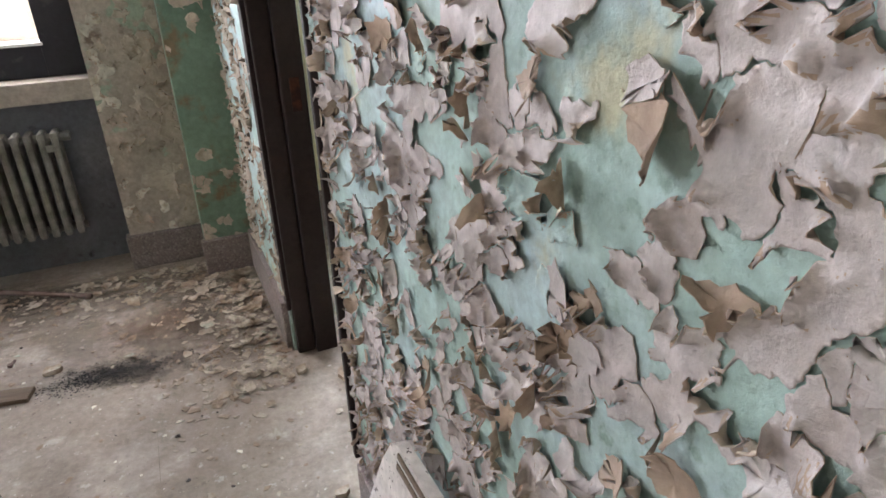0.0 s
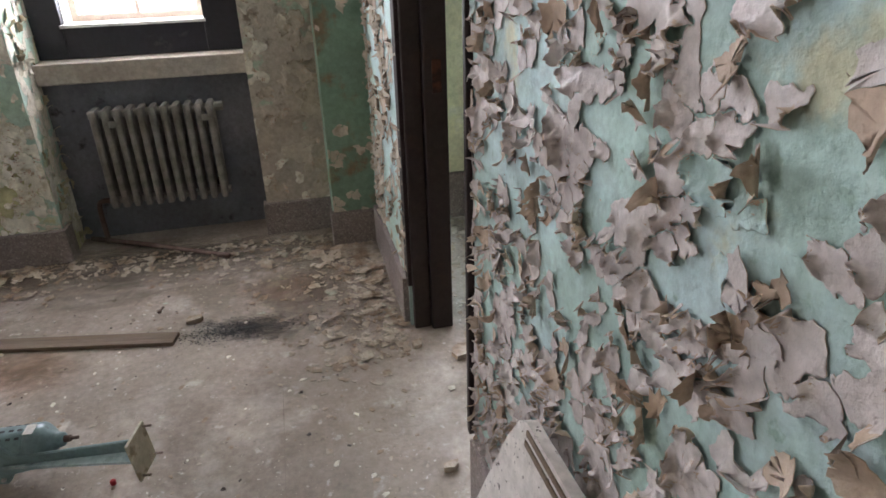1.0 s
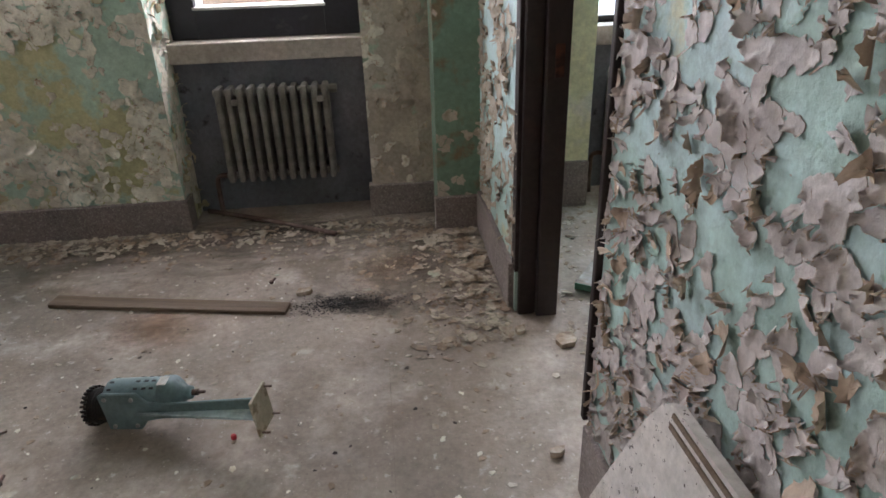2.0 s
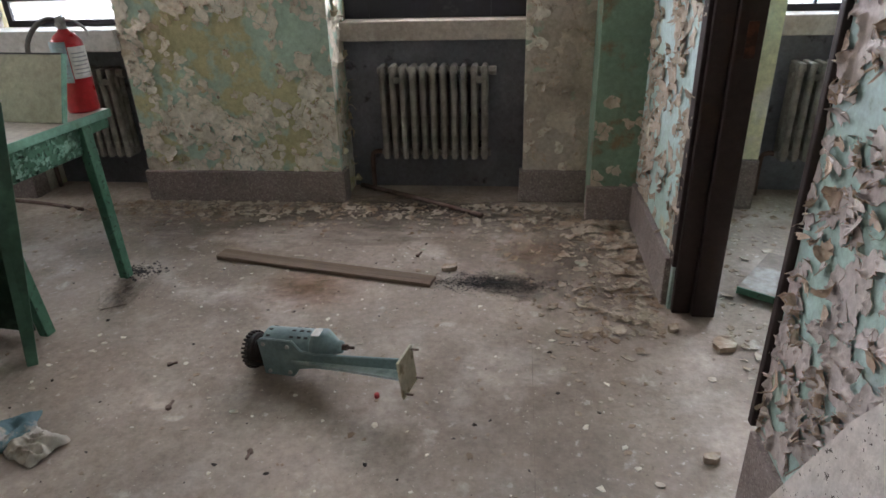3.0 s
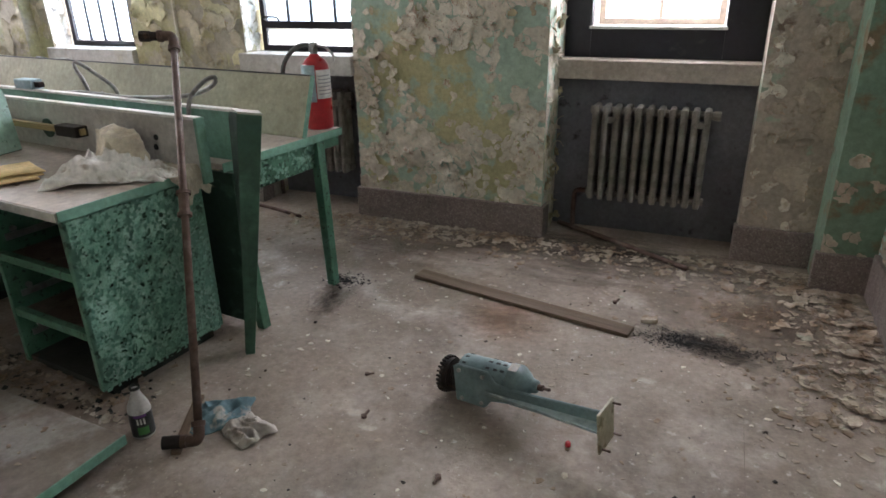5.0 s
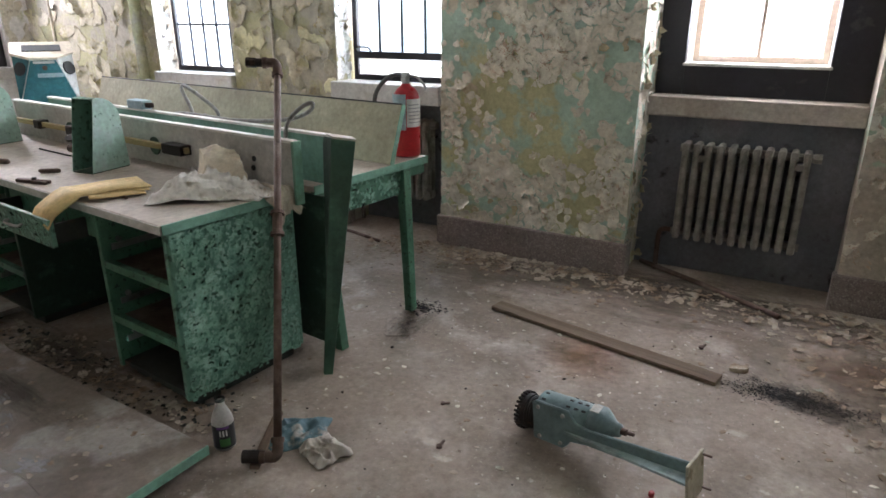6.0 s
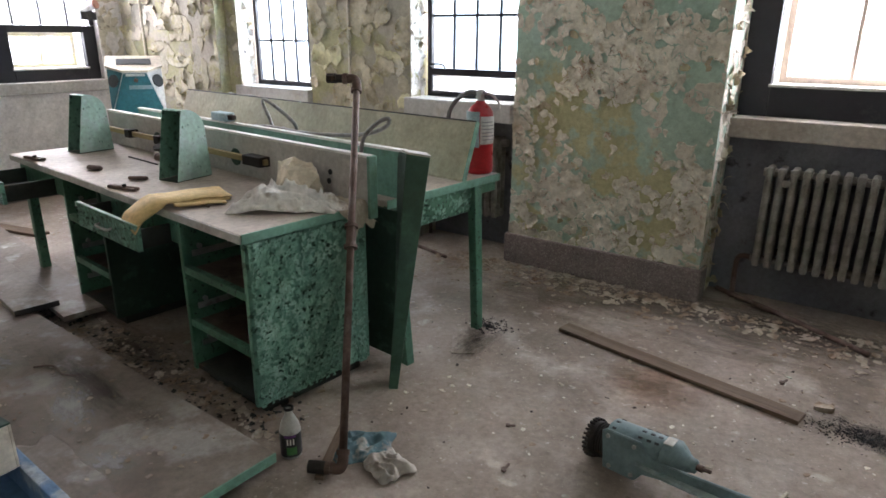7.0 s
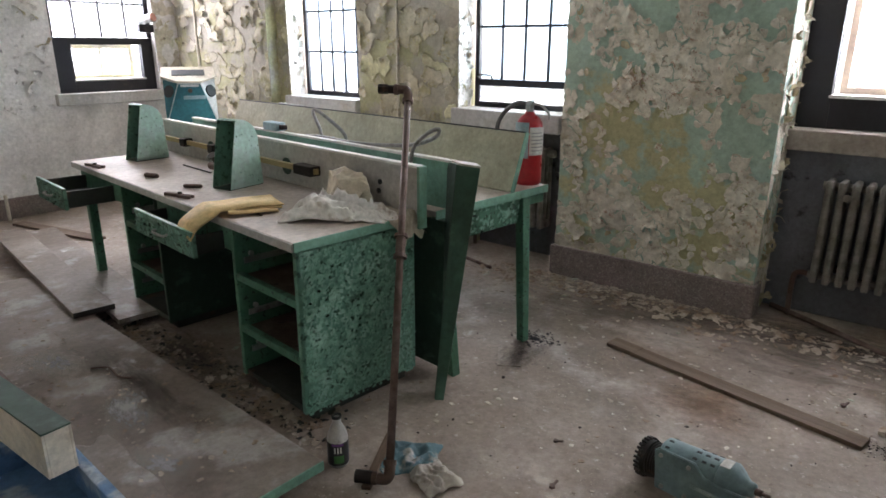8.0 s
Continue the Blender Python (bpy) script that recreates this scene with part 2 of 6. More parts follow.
def tube(name, pts, r, material, parent=None, cyclic=False, res=4):
    """A round bar or hose along points, as a mesh."""
    bm = bmesh.new()
    P = [Vector(p) for p in pts]
    # smooth the points with a Catmull-Rom pass
    Q = []
    for i in range(len(P) - 1):
        a, b, c, d = P[max(i - 1, 0)], P[i], P[i + 1], P[min(i + 2, len(P) - 1)]
        for k in range(res):
            t = k / res
            Q.append(0.5 * ((2 * b) + (c - a) * t + (2 * a - 5 * b + 4 * c - d) * t * t + (3 * b - a - 3 * c + d) * t ** 3))
    Q.append(P[-1])
    seg, rings = 10, []
    up = Vector((0.3, 0.2, 1)).normalized()
    for i, p in enumerate(Q):
        d = (Q[min(i + 1, len(Q) - 1)] - Q[max(i - 1, 0)]).normalized()
        s = d.cross(up)
        if s.length < 0.05:
            s = d.cross(Vector((1, 0, 0)))
        s.normalize()
        n = s.cross(d)
        rings.append([bm.verts.new(p + (s * math.cos(2 * math.pi * k / seg) + n * math.sin(2 * math.pi * k / seg)) * r) for k in range(seg)])
    for a, b in zip(rings, rings[1:]):
        for k in range(seg):
            bm.faces.new((a[k], a[(k + 1) % seg], b[(k + 1) % seg], b[k]))
    bm.faces.new(list(reversed(rings[0])))
    bm.faces.new(rings[-1])
    return link_bm(name, bm, material, parent, smooth=True)


# ---------------------------------------------------------------- the room
TOP = 3.1
YF, YB = 3.70, 3.99      # pier face, back of the radiator niches
XP = -0.19               # face of the partition
floor = tagged(boxes("floor", [(-7.6, 3.2, -2.4, 4.3, -0.12, 0.0)], M_FLOOR), "dusty brown-grey concrete floor strewn with paint chips", "floor", kind="structure")
# unseen; closes the room and limits the light that bounces down
ceiling = tagged(boxes("ceiling", [(-7.6, 3.2, -2.4, 4.3, TOP, TOP + 0.12)], M_CEIL), "unseen plaster ceiling, toned down to cut bounced light", "ceiling", kind="structure")
W = [(-5.62, -4.80), (-3.85, -3.05), (-1.85, -0.79), (0.48, 1.50)]   # window bays
WZ0, WZ1 = 0.90, 2.65
rows = []
edges = [-7.6] + [e for w in W for e in w] + [3.2]
for i in range(0, len(edges), 2):
    rows.append((edges[i], edges[i + 1], YF if i != 6 else 3.76, 4.3, 0, TOP))
for a, b in W:
    rows.append((a, b, YF + 0.05, 4.3, WZ1, TOP))
wall_far = tagged(boxes("wall_north_far", rows[:2], M_FARWALL), "cream and yellowed plaster wall under large curling sheets", "wall", kind="structure")
wall_back = tagged(boxes("wall_north", [r for r in rows[2:] if abs(r[0] + 0.79) > 0.01], M_PIER), "peeling mint, ochre and cream painted plaster wall", "wall", kind="structure")
wall_right = tagged(boxes("wall_north_right", [r for r in rows[2:] if abs(r[0] + 0.79) <= 0.01], M_PLASTER), "stained pinkish plaster wall beside the radiator", "wall", kind="structure")
niche = tagged(boxes("niche_wall", [(a, b, YB, 4.3, 0, WZ0 - 0.002) for a, b in W], M_NICHE), "sooty dark grey radiator niche below windows", "wall", kind="structure")
pilaster = tagged(boxes("wall_pilaster", [(-6.10, -5.76, 3.60, 3.699, 0, TOP)], M_FARWALL), "cream pilaster under curling paint", "wall", kind="structure")
chase = tagged(boxes("wall_chase", [(-0.43, XP - 0.001, 3.50, 3.758, 0, TOP)], M_CHASE), "mint green pipe chase in the corner", "wall", kind="structure")
wall_left = tagged(boxes("wall_west", [(-7.6, -7.3, -2.4, 2.55, 0, TOP), (-7.6, -7.3, 3.46, 3.70, 0, TOP), (-7.6, -7.3, 2.55, 3.46, 0, 0.90), (-7.6, -7.3, 2.55, 3.46, 2.65, TOP)], M_WHITEWALL), "chalky white plaster wall with cracks", "wall", kind="structure")
# unseen; closes the room behind the camera, in a dull tone against bounce
wall_south = tagged(boxes("wall_south", [(-7.6, 3.2, -2.55, -2.4, 0, TOP)], M_FARWALL), "unseen plaster wall, toned down to cut bounced light", "wall", kind="structure")
wall_east = tagged(boxes("wall_east", [(3.2, 3.35, -2.4, 4.3, 0, TOP)], M_YELLOW), "pale yellow plaster wall of the next room", "wall", kind="structure")
XQ = -0.005                # far face of the partition
Y1, Y2 = 1.54, 2.55      # doorway
partition_far = tagged(boxes("wall_partition_far", [(XP, XQ, Y2, 3.76, 0, TOP)], M_TEAL), "peeling pale blue-green partition wall", "wall", kind="structure")
partition_near = tagged(boxes("wall_partition_near", [(XP, XQ, -2.4, Y1, 0, TOP), (XP, XQ, Y1, Y2, 2.1, TOP)], M_TEAL), "pale mint partition wall under curling mauve paint", "wall", kind="structure")
yellow_face = tagged(boxes("wall_yellow", [(XQ + 0.001, 0.48, 3.70, 3.758, 0, TOP)], M_YELLOW), "pale yellow pier of the next room", "wall", kind="structure")
# terrazzo base along the walls
BH = 0.17
base = []
for i, (a, b) in enumerate([(-7.3, W[0][0]), (W[0][1], W[1][0]), (W[1][1], W[2][0])]):
    base.append((a - (0 if i == 0 else 0.02), b + 0.02, YF - 0.03, YF + 0.10, 0, BH + 0.02))
base.append((-0.81, -0.43, 3.73, 3.80, 0, BH + 0.02))
base.append((-0.45, XP, 3.47, 3.52, 0, BH + 0.02))
base.append((XP - 0.025, XP + 0.01, Y2 + 0.03, 3.47, 0, BH + 0.05))
base.append((XP - 0.02, XP + 0.01, -2.4, Y1 - 0.01, 0, 0.25))
base.append((-7.31, -7.27, -2.4, 3.67, 0, BH))
base.append((0.03, 0.48, 3.67, 3.72, 0, 0.28))
baseboard = tagged(boxes("baseboard", base, M_BASE, bevel=0.006), "speckled purple-grey terrazzo base", "baseboard", kind="structure")



# ---------------------------------------------------------------- peeling paint
def cells(w, h, c, rng, keep):
    """Irregular cells over a w x h sheet: outlines from seeds about c apart; keep(u, v) thins them out into larger ones."""
    nu, nv = max(2, int(w / c)), max(2, int(h / c))
    grid = {}
    for i in range(-1, nu + 1):
        for j in range(-1, nv + 1):
            u, v = (i + 0.5 + rng.uniform(-0.45, 0.45)) * w / nu, (j + 0.5 + rng.uniform(-0.45, 0.45)) * h / nv
            if rng.random() < keep(u, v):
                grid[i, j] = (u, v)
    out = []
    for (i, j), (u, v) in grid.items():
        if not (0 <= i < nu and 0 <= j < nv):
            continue
        R = 2.6 * c
        poly = [(u - R, v - R), (u + R, v - R), (u + R, v + R), (u - R, v + R)]
        for di in range(-3, 4):
            for dj in range(-3, 4):
                q = grid.get((i + di, j + dj))
                if q is None or (di == 0 and dj == 0):
                    continue
                nx, ny = q[0] - u, q[1] - v
                k = (nx * (u + q[0]) + ny * (v + q[1])) / 2
                res = []
                for a, b in zip(poly, poly[1:] + poly[:1]):
                    da, db = nx * a[0] + ny * a[1] - k, nx * b[0] + ny * b[1] - k
                    if da <= 0:
                        res.append(a)
                    if (da < 0 < db) or (db < 0 < da):
                        t = da / (da - db)
                        res.append((a[0] + (b[0] - a[0]) * t, a[1] + (b[1] - a[1]) * t))
                poly = res
                if len(poly) < 3:
                    break
            if len(poly) < 3:
                break
        if len(poly) >= 3:
            out.append(((u, v), poly))
    return out


def ragged(poly, c, w, h, amount):
    """Break the outline's edges up into small teeth; both sides of a crack share them."""
    pts = []
    for a, b in zip(poly, poly[1:] + poly[:1]):
        n = max(1, min(9, int(math.dist(a, b) / (c * 0.16))))
        for k in range(n):
            x, y = a[0] + (b[0] - a[0]) * k / n, a[1] + (b[1] - a[1]) * k / n
            d = noise.noise_vector(Vector((x * 4.2 / c, y * 4.2 / c, 3.1))) * amount * c
            d += noise.noise_vector(Vector((x * 27 / c, y * 27 / c, 5.1))) * 0.11 * c
            d += noise.noise_vector(Vector((x * 0.7 / c, y * 0.7 / c, 8.1))) * 0.55 * c
            pts.append((min(max(x + d.x, 0.0), w), min(max(y + d.y, 0.0), h)))
    return pts


def flake(bm, centre, pts, place, rng, curl, lean, thick=0.0009, flip=False):
    """One chip of paint. curl 0: stuck to the wall; up to 1: rolled away from it. lean: the direction in which its free edge lies."""
    centre = u, v = sum(p[0] for p in pts) / len(pts), sum(p[1] for p in pts) / len(pts)
    rad = sum(math.dist(p, centre) for p in pts) / len(pts)
    dx, dy = math.cos(lean), math.sin(lean)
    hinge = rad * (0.8 - 1.5 * curl) if curl else 99
    R = rad * rng.uniform(0.40, 0.85) / max(0.45, curl)
    lift = 0.0012 + rng.random() * 0.0012
    tilt = 0.16 * curl
    lim = 0.6 + 2.1 * curl

    def bend(x, y):
        a, b = (x - u) * dx + (y - v) * dy, -(x - u) * dy + (y - v) * dx
        hgt, th = lift + max(0.0, a + rad) * tilt, 0.0
        hi = hinge + b * 0.25
        if a > hi:
            th = (a - hi) / R
            if th > lim:
                rest = (th - lim) * R
                th = lim
                a = hi + R * math.sin(th) + rest * math.cos(th)
                hgt += R * (1 - math.cos(th)) + rest * math.sin(th)
            else:
                a = hi + R * math.sin(th)
                hgt += R * (1 - math.cos(th))
        x2, y2 = u + a * dx - b * dy, v + a * dy + b * dx
        n = (-math.sin(th) * dx, -math.sin(th) * dy, math.cos(th))
        return (x2, y2, hgt), n

    rings_f, rings_b = [], []
    steps = (0.0, 0.45, 0.8, 0.985) if curl > 0.05 else (0.0, 0.992)
    for s in steps:
        rf, rb = [], []
        for x, y in (pts if s else [pts[0]]):
            p, n = bend(u + (x - u) * s, v + (y - v) * s)
            wob = 0.0 if s < 0.3 else noise.noise((x * 40, y * 40, 1.7)) * rad * 0.09 * (0.3 + curl)
            rf.append(bm.verts.new(place(p[0], p[1], p[2] + max(wob, -lift * 0.5))))
            rb.append(bm.verts.new(place(p[0] - n[0] * thick, p[1] - n[1] * thick, p[2] + max(wob, -lift * 0.5) - n[2] * thick)))
        rings_f.append(rf)
        rings_b.append(rb)
    N = len(pts)
    face = (1, 1) if flip else (0, 1)
    for rings, idx in ((rings_f, 0), (rings_b, 1)):
        if idx and curl <= 0.05:
            continue
        for k in range(N):
            tri = (rings[0][0], rings[1][k], rings[1][(k + 1) % N])
            f = bm.faces.new(tri if not idx else tri[::-1])
            f.material_index, f.smooth = face[idx], True
        for a, b in zip(rings[1:], rings[2:]):
            for k in range(N):
                q = (a[k], b[k], b[(k + 1) % N], a[(k + 1) % N])
                f = bm.faces.new(q if not idx else q[::-1])
                f.material_index, f.smooth = face[idx], True
    rim_f = [bm.verts.new(x.co) for x in rings_f[-1]]
    rim_b = [bm.verts.new(x.co) for x in rings_b[-1]]
    for k in range(N):
        f = bm.faces.new((rim_f[k], rim_b[k], rim_b[(k + 1) % N], rim_f[(k + 1) % N]))
        f.material_index = 1


def peel(parent, origin, ud, vd, w, h, c, mats, gone, curls, keep=lambda u, v: 1.0, seed=1, amount=0.24, lean0=1.6, spread=1.0, tan=0.0):
    """A layer of paint that cracks, curls and falls off a wall face. gone(u, v), curls(u, v): the chances of a bare place and of a curled chip."""
    rng = random.Random(seed)
    origin, ud, vd = Vector(origin), Vector(ud), Vector(vd)
    nd = ud.cross(vd)

    def place(x, y, z):
        return origin + ud * x + vd * y + nd * z

    rest = bmesh.new()
    for centre, poly in cells(w, h, c, rng, keep):
        if rng.random() < gone(*centre):
            continue
        pts = ragged(poly, c, w, h, amount)
        if len(pts) < 4 or not (0 < centre[0] < w and 0 < centre[1] < h):
            continue
        cp = curls(*centre)
        curl = rng.uniform(0.35, 1.0) if rng.random() < cp else rng.choice((0, 0, 0, 0.12, 0.2))
        lean = lean0 + rng.gauss(0, spread)
        flip = curl > 0.2 and rng.random() < tan
        flake(rest, centre, pts, place, rng, curl, lean, flip=flip)
    ob = part("paint_layer", rest, mats, parent)
    ob["kind"] = "stuff"
    return ob

# ---------------------------------------------------------------- paint in whole sheets
def value_noise(x, y, seed):
    """Smooth value noise from 0 to 1 on arrays."""
    xi, yi = np.floor(x).astype(np.int64), np.floor(y).astype(np.int64)
    fx, fy = x - xi, y - yi
    fx, fy = fx * fx * (3 - 2 * fx), fy * fy * (3 - 2 * fy)

    def corner(i, j):
        k = (i * 374761393 + j * 668265263 + int(seed * 1000) * 974711) & 0x7FFFFFFF
        k = ((k ^ (k >> 13)) * 1274126177) & 0x7FFFFFFF
        return ((k ^ (k >> 16)) & 0xFFFF) / 65535.0

    a, b, c, d = corner(xi, yi), corner(xi + 1, yi), corner(xi, yi + 1), corner(xi + 1, yi + 1)
    return (a * (1 - fx) + b * fx) * (1 - fy) + (c * (1 - fx) + d * fx) * fy


def fbm(x, y, seed, octaves=3):
    total, weight, amp = 0.0, 0.0, 1.0
    for k in range(octaves):
        total = total + amp * value_noise(x * 2 ** k + 7.3 * k, y * 2 ** k - 3.1 * k, seed + k)
        weight, amp = weight + amp, amp * 0.55
    return total / weight


def blur(a, n):
    for _ in range(n):
        p = np.pad(a, 1, mode="edge")
        a = (p[1:-1, 1:-1] * 2 + p[:-2, 1:-1] + p[2:, 1:-1] + p[1:-1, :-2] + p[1:-1, 2:]) / 6
    return a


def sheets(parent, origin, ud, vd, w, h, c, step, mats, gone, crack, seed, reach, radius, roll=(0.9, 2.7), singles=0, teal=0.0,
           lift=0.004, warp=0.5, fine=0.10, hang=None, thick=0.0009, gap=0.0009, amount=1.0):
    """Paint that hangs on a wall face in torn sheets: bays have fallen away, cracks run through, and the free edges roll outwards.
    c: size of the pieces; gone(u, v), crack(u, v): chances of a fallen piece and of a crack; reach, radius: how far in an edge rolls and how tightly."""
    rng = random.Random(seed)
    origin, ud, vd = Vector(origin), Vector(ud), Vector(vd)
    nd = ud.cross(vd)
    mu, mv = int(w / c) + 5, int(h / c) + 5
    su, sv = np.zeros((mu, mv)), np.zeros((mu, mv))
    there, brittle = np.zeros((mu, mv), bool), np.zeros((mu, mv))
    for i in range(mu):
        for j in range(mv):
            u, v = (i - 2 + rng.uniform(0.05, 0.95)) * c, (j - 2 + rng.uniform(0.05, 0.95)) * c
            su[i, j], sv[i, j] = u, v
            there[i, j], brittle[i, j] = rng.random() >= gone(u, v), crack(u, v)
    nu, nv = int(w / step) + 1, int(h / step) + 1
    U, V = np.meshgrid(np.linspace(0, w, nu), np.linspace(0, h, nv), indexing="ij")
    X = U + c * warp * (fbm(U / c * 1.1, V / c * 1.1, seed + 0.1) - 0.5) * 2 + c * fine * (fbm(U / c * 7, V / c * 7, seed + 0.2) - 0.5) * 4
    Y = V + c * warp * (fbm(U / c * 1.1, V / c * 1.1, seed + 0.3) - 0.5) * 2 + c * fine * (fbm(U / c * 7, V / c * 7, seed + 0.4) - 0.5) * 4
    ci, cj = np.clip((X / c).astype(int) + 2, 0, mu - 1), np.clip((Y / c).astype(int) + 2, 0, mv - 1)
    best, label = np.full(U.shape, 1e9), np.zeros(U.shape, np.int64)
    around = [(a, b) for a in range(-2, 3) for b in range(-2, 3)]
    for a, b in around:
        i, j = np.clip(ci + a, 0, mu - 1), np.clip(cj + b, 0, mv - 1)
        q = (su[i, j] - X) ** 2 + (sv[i, j] - Y) ** 2
        near = q < best
        best, label = np.where(near, q, best), np.where(near, i * mv + j, label)
    fu, fv, ft, fb = su.ravel(), sv.ravel(), there.ravel(), brittle.ravel()

    def torn(a, b):
        lo, hi = np.minimum(a, b), np.maximum(a, b)
        dice = ((lo * 73856093 + hi * 19349663 + seed * 83492791) % 9973) / 9973.0
        return (ft[a] != ft[b]) | (ft[a] & ft[b] & (a != b) & (dice < (fb[a] + fb[b]) / 2))

    # distance to the nearest tear; where two tears meet, the corner is worn round
    wear, E = 0.065 * c, np.full(U.shape, math.exp(-3 / 0.065))
    for a, b in around:
        i, j = np.clip(ci + a, 0, mu - 1), np.clip(cj + b, 0, mv - 1)
        k = i * mv + j
        span = np.sqrt((fu[k] - fu[label]) ** 2 + (fv[k] - fv[label]) ** 2)
        dist = ((fu[k] - X) ** 2 + (fv[k] - Y) ** 2 - best) / (2 * span + 1e-9)
        E = E + np.where((k != label) & torn(k, label), np.exp(-np.maximum(dist, 0) / wear), 0.0)
    D = -wear * np.log(E)
    # no edge rolls further in than the piece is deep
    depth = np.zeros(mu * mv)
    np.maximum.at(depth, label.ravel(), D.ravel())
    deep = blur(depth[label], 6)
    soft = blur(D, max(2, int(0.16 * c / step) * 2))
    gu, gv = np.gradient(soft)
    size = np.sqrt(gu ** 2 + gv ** 2) + 1e-9
    OU, OV = blur(-gu / size, 4), blur(-gv / size, 4)
    size = np.sqrt(OU ** 2 + OV ** 2) + 1e-6
    OU, OV = OU / size, OV / size
    way = (fbm(U / c / 3.5, V / c / 3.5, seed + 0.5, 2) - 0.5) * 16
    if hang is not None:
        way = hang + way * 0.35
    facing = np.clip(OU * np.cos(way) + OV * np.sin(way) - 0.05, 0, 1)
    loose = np.clip((fbm(U / c / 1.6, V / c / 1.6, seed + 0.6, 2) - 0.34) * 4 * amount, 0, 1.4)
    REACH = np.minimum(reach * loose, 1.45 * deep) * (0.06 + 0.94 * facing)
    RAD = np.maximum(radius * (0.6 + 0.9 * fbm(U / c / 1.3, V / c / 1.3, seed + 0.7, 2)), 0.42 * REACH)
    LIM = roll[0] + (roll[1] - roll[0]) * fbm(U / c / 1.5, V / c / 1.5, seed + 0.8, 2)
    LIFT = 0.0012 + lift * fbm(U / c * 0.8, V / c * 0.8, seed + 0.9, 3) ** 2

    def bend(u, v, d, ou, ov, re, ra, lim, li):
        s = re - d
        x, z, th = 0.0, li, 0.0
        if s > 0:
            th = s / ra
            if th > lim:
                rest = (th - lim) * ra
                th = lim
                x = ra * math.sin(th) + rest * math.cos(th) - s
                z += ra * (1 - math.cos(th)) + rest * math.sin(th)
            else:
                x = ra * math.sin(th) - s
                z += ra * (1 - math.cos(th))
        st, ct = math.sin(th), math.cos(th)
        u, v = u + ou * x, v + ov * x
        front = (u, v, max(z, 0.0012))
        back = (u + st * ou * thick, v + st * ov * thick, max(z - ct * thick, 0.0003))
        return tuple(origin + ud * p[0] + vd * p[1] + nd * p[2] for p in (front, back))

    # pieces that hang together make one sheet
    root = list(range(mu * mv))

    def find(a):
        while root[a] != a:
            root[a] = root[root[a]]
            a = root[a]
        return a

    lab, dist, rolled = label.tolist(), D.tolist(), soft.tolist()
    for A, B in ((label[:-1, :], label[1:, :]), (label[:, :-1], label[:, 1:])):
        pairs = (A != B) & ft[A] & ft[B] & ~torn(A, B)
        for a, b in set(zip(A[pairs].tolist(), B[pairs].tolist())):
            root[find(a)] = find(b)
    cache_t = {}

    def parted(a, b):
        if a == b:
            return False
        k = (a, b)
        if k not in cache_t:
            cache_t[k] = bool(torn(np.array([a]), np.array([b]))[0])
        return cache_t[k]

    groups = {}
    alive = ft.tolist()
    fields = [f.tolist() for f in (U, V, OU, OV, REACH, RAD, LIM, LIFT)]
    for i in range(nu - 1):
        for j in range(nv - 1):
            ks = ((i, j), (i + 1, j), (i + 1, j + 1), (i, j + 1))
            ls = [lab[a][b] for a, b in ks]
            done = []
            for L in ls:
                if not alive[L] or any(not parted(L, q) for q in done):
                    continue
                done.append(L)
                g = []
                for (a, b), q in zip(ks, ls):
                    g.append(dist[a][b] - gap if alive[q] and not parted(L, q) else -max(dist[a][b], 0.0) - gap)
                if max(g) <= 0:
                    continue
                ring = []
                for n in range(4):
                    p, q = ks[n], ks[(n + 1) % 4]
                    a, b = g[n], g[(n + 1) % 4]
                    if a > 0:
                        ring.append((p, None, 0.0))
                    if (a > 0) != (b > 0):
                        ring.append((p, q, a / (a - b)) if a > 0 else (q, p, b / (b - a)))
                if len(ring) < 3:
                    continue
                verts, index, faces, slots = groups.setdefault(find(L), ([], {}, [], []))
                ids = []
                for p, q, t in ring:
                    key = (p, q)
                    if key not in index:
                        a, b = p
                        u, v, ou, ov, re, ra, lim, li = (f[a][b] for f in fields)
                        d = rolled[a][b]
                        if q:
                            u, v, d = u + (fields[0][q[0]][q[1]] - u) * t, v + (fields[1][q[0]][q[1]] - v) * t, max(0.0, d - max(dist[a][b], 0.0))
                        index[key] = len(verts)
                        verts.extend(bend(u, v, d, ou, ov, re, ra, lim, li))
                    ids.append((index[key], q is not None))
                faces.append([k for k, _ in ids])
                slots.append(0)
                faces.append([k + 1 for k, _ in ids][::-1])
                slots.append(1)
                for (a, ea), (b, eb) in zip(ids, ids[1:] + ids[:1]):
                    if ea and eb:
                        faces.append([b, a, a + 1, b + 1])
                        slots.append(1)

    def mesh(name, parts_):
        vs, fs, ms = [], [], []
        for (verts, _, faces, slots), swap in parts_:
            n = len(vs)
            vs.extend(verts)
            fs.extend([[k + n for k in f] for f in faces])
            ms.extend([2 if swap and m == 0 else m for m in slots])
        me = bpy.data.meshes.new(name)
        me.from_pydata(vs, [], fs)
        for m in mats:
            me.materials.append(m)
        me.polygons.foreach_set("material_index", ms)
        me.polygons.foreach_set("use_smooth", [True] * len(fs))
        ob = new(name, me)
        ob.parent = parent
        return ob

    rest, made = [], 0
    for key in sorted(groups):
        swap = rng.random() < teal and len(groups[key][0]) < 30 * (c / step) ** 2
        if made < singles and len(groups[key][0]) < 9 * (c / step) ** 2:
            mesh("paint_flake", [(groups[key], swap)])
            made += 1
        else:
            rest.append((groups[key], swap))
    mesh("paint_layer", rest)["kind"] = "stuff"


def patch(u, v, s, seed):
    return noise.fractal(Vector((u * s, v * s, seed)), 0.6, 2.0, 4)


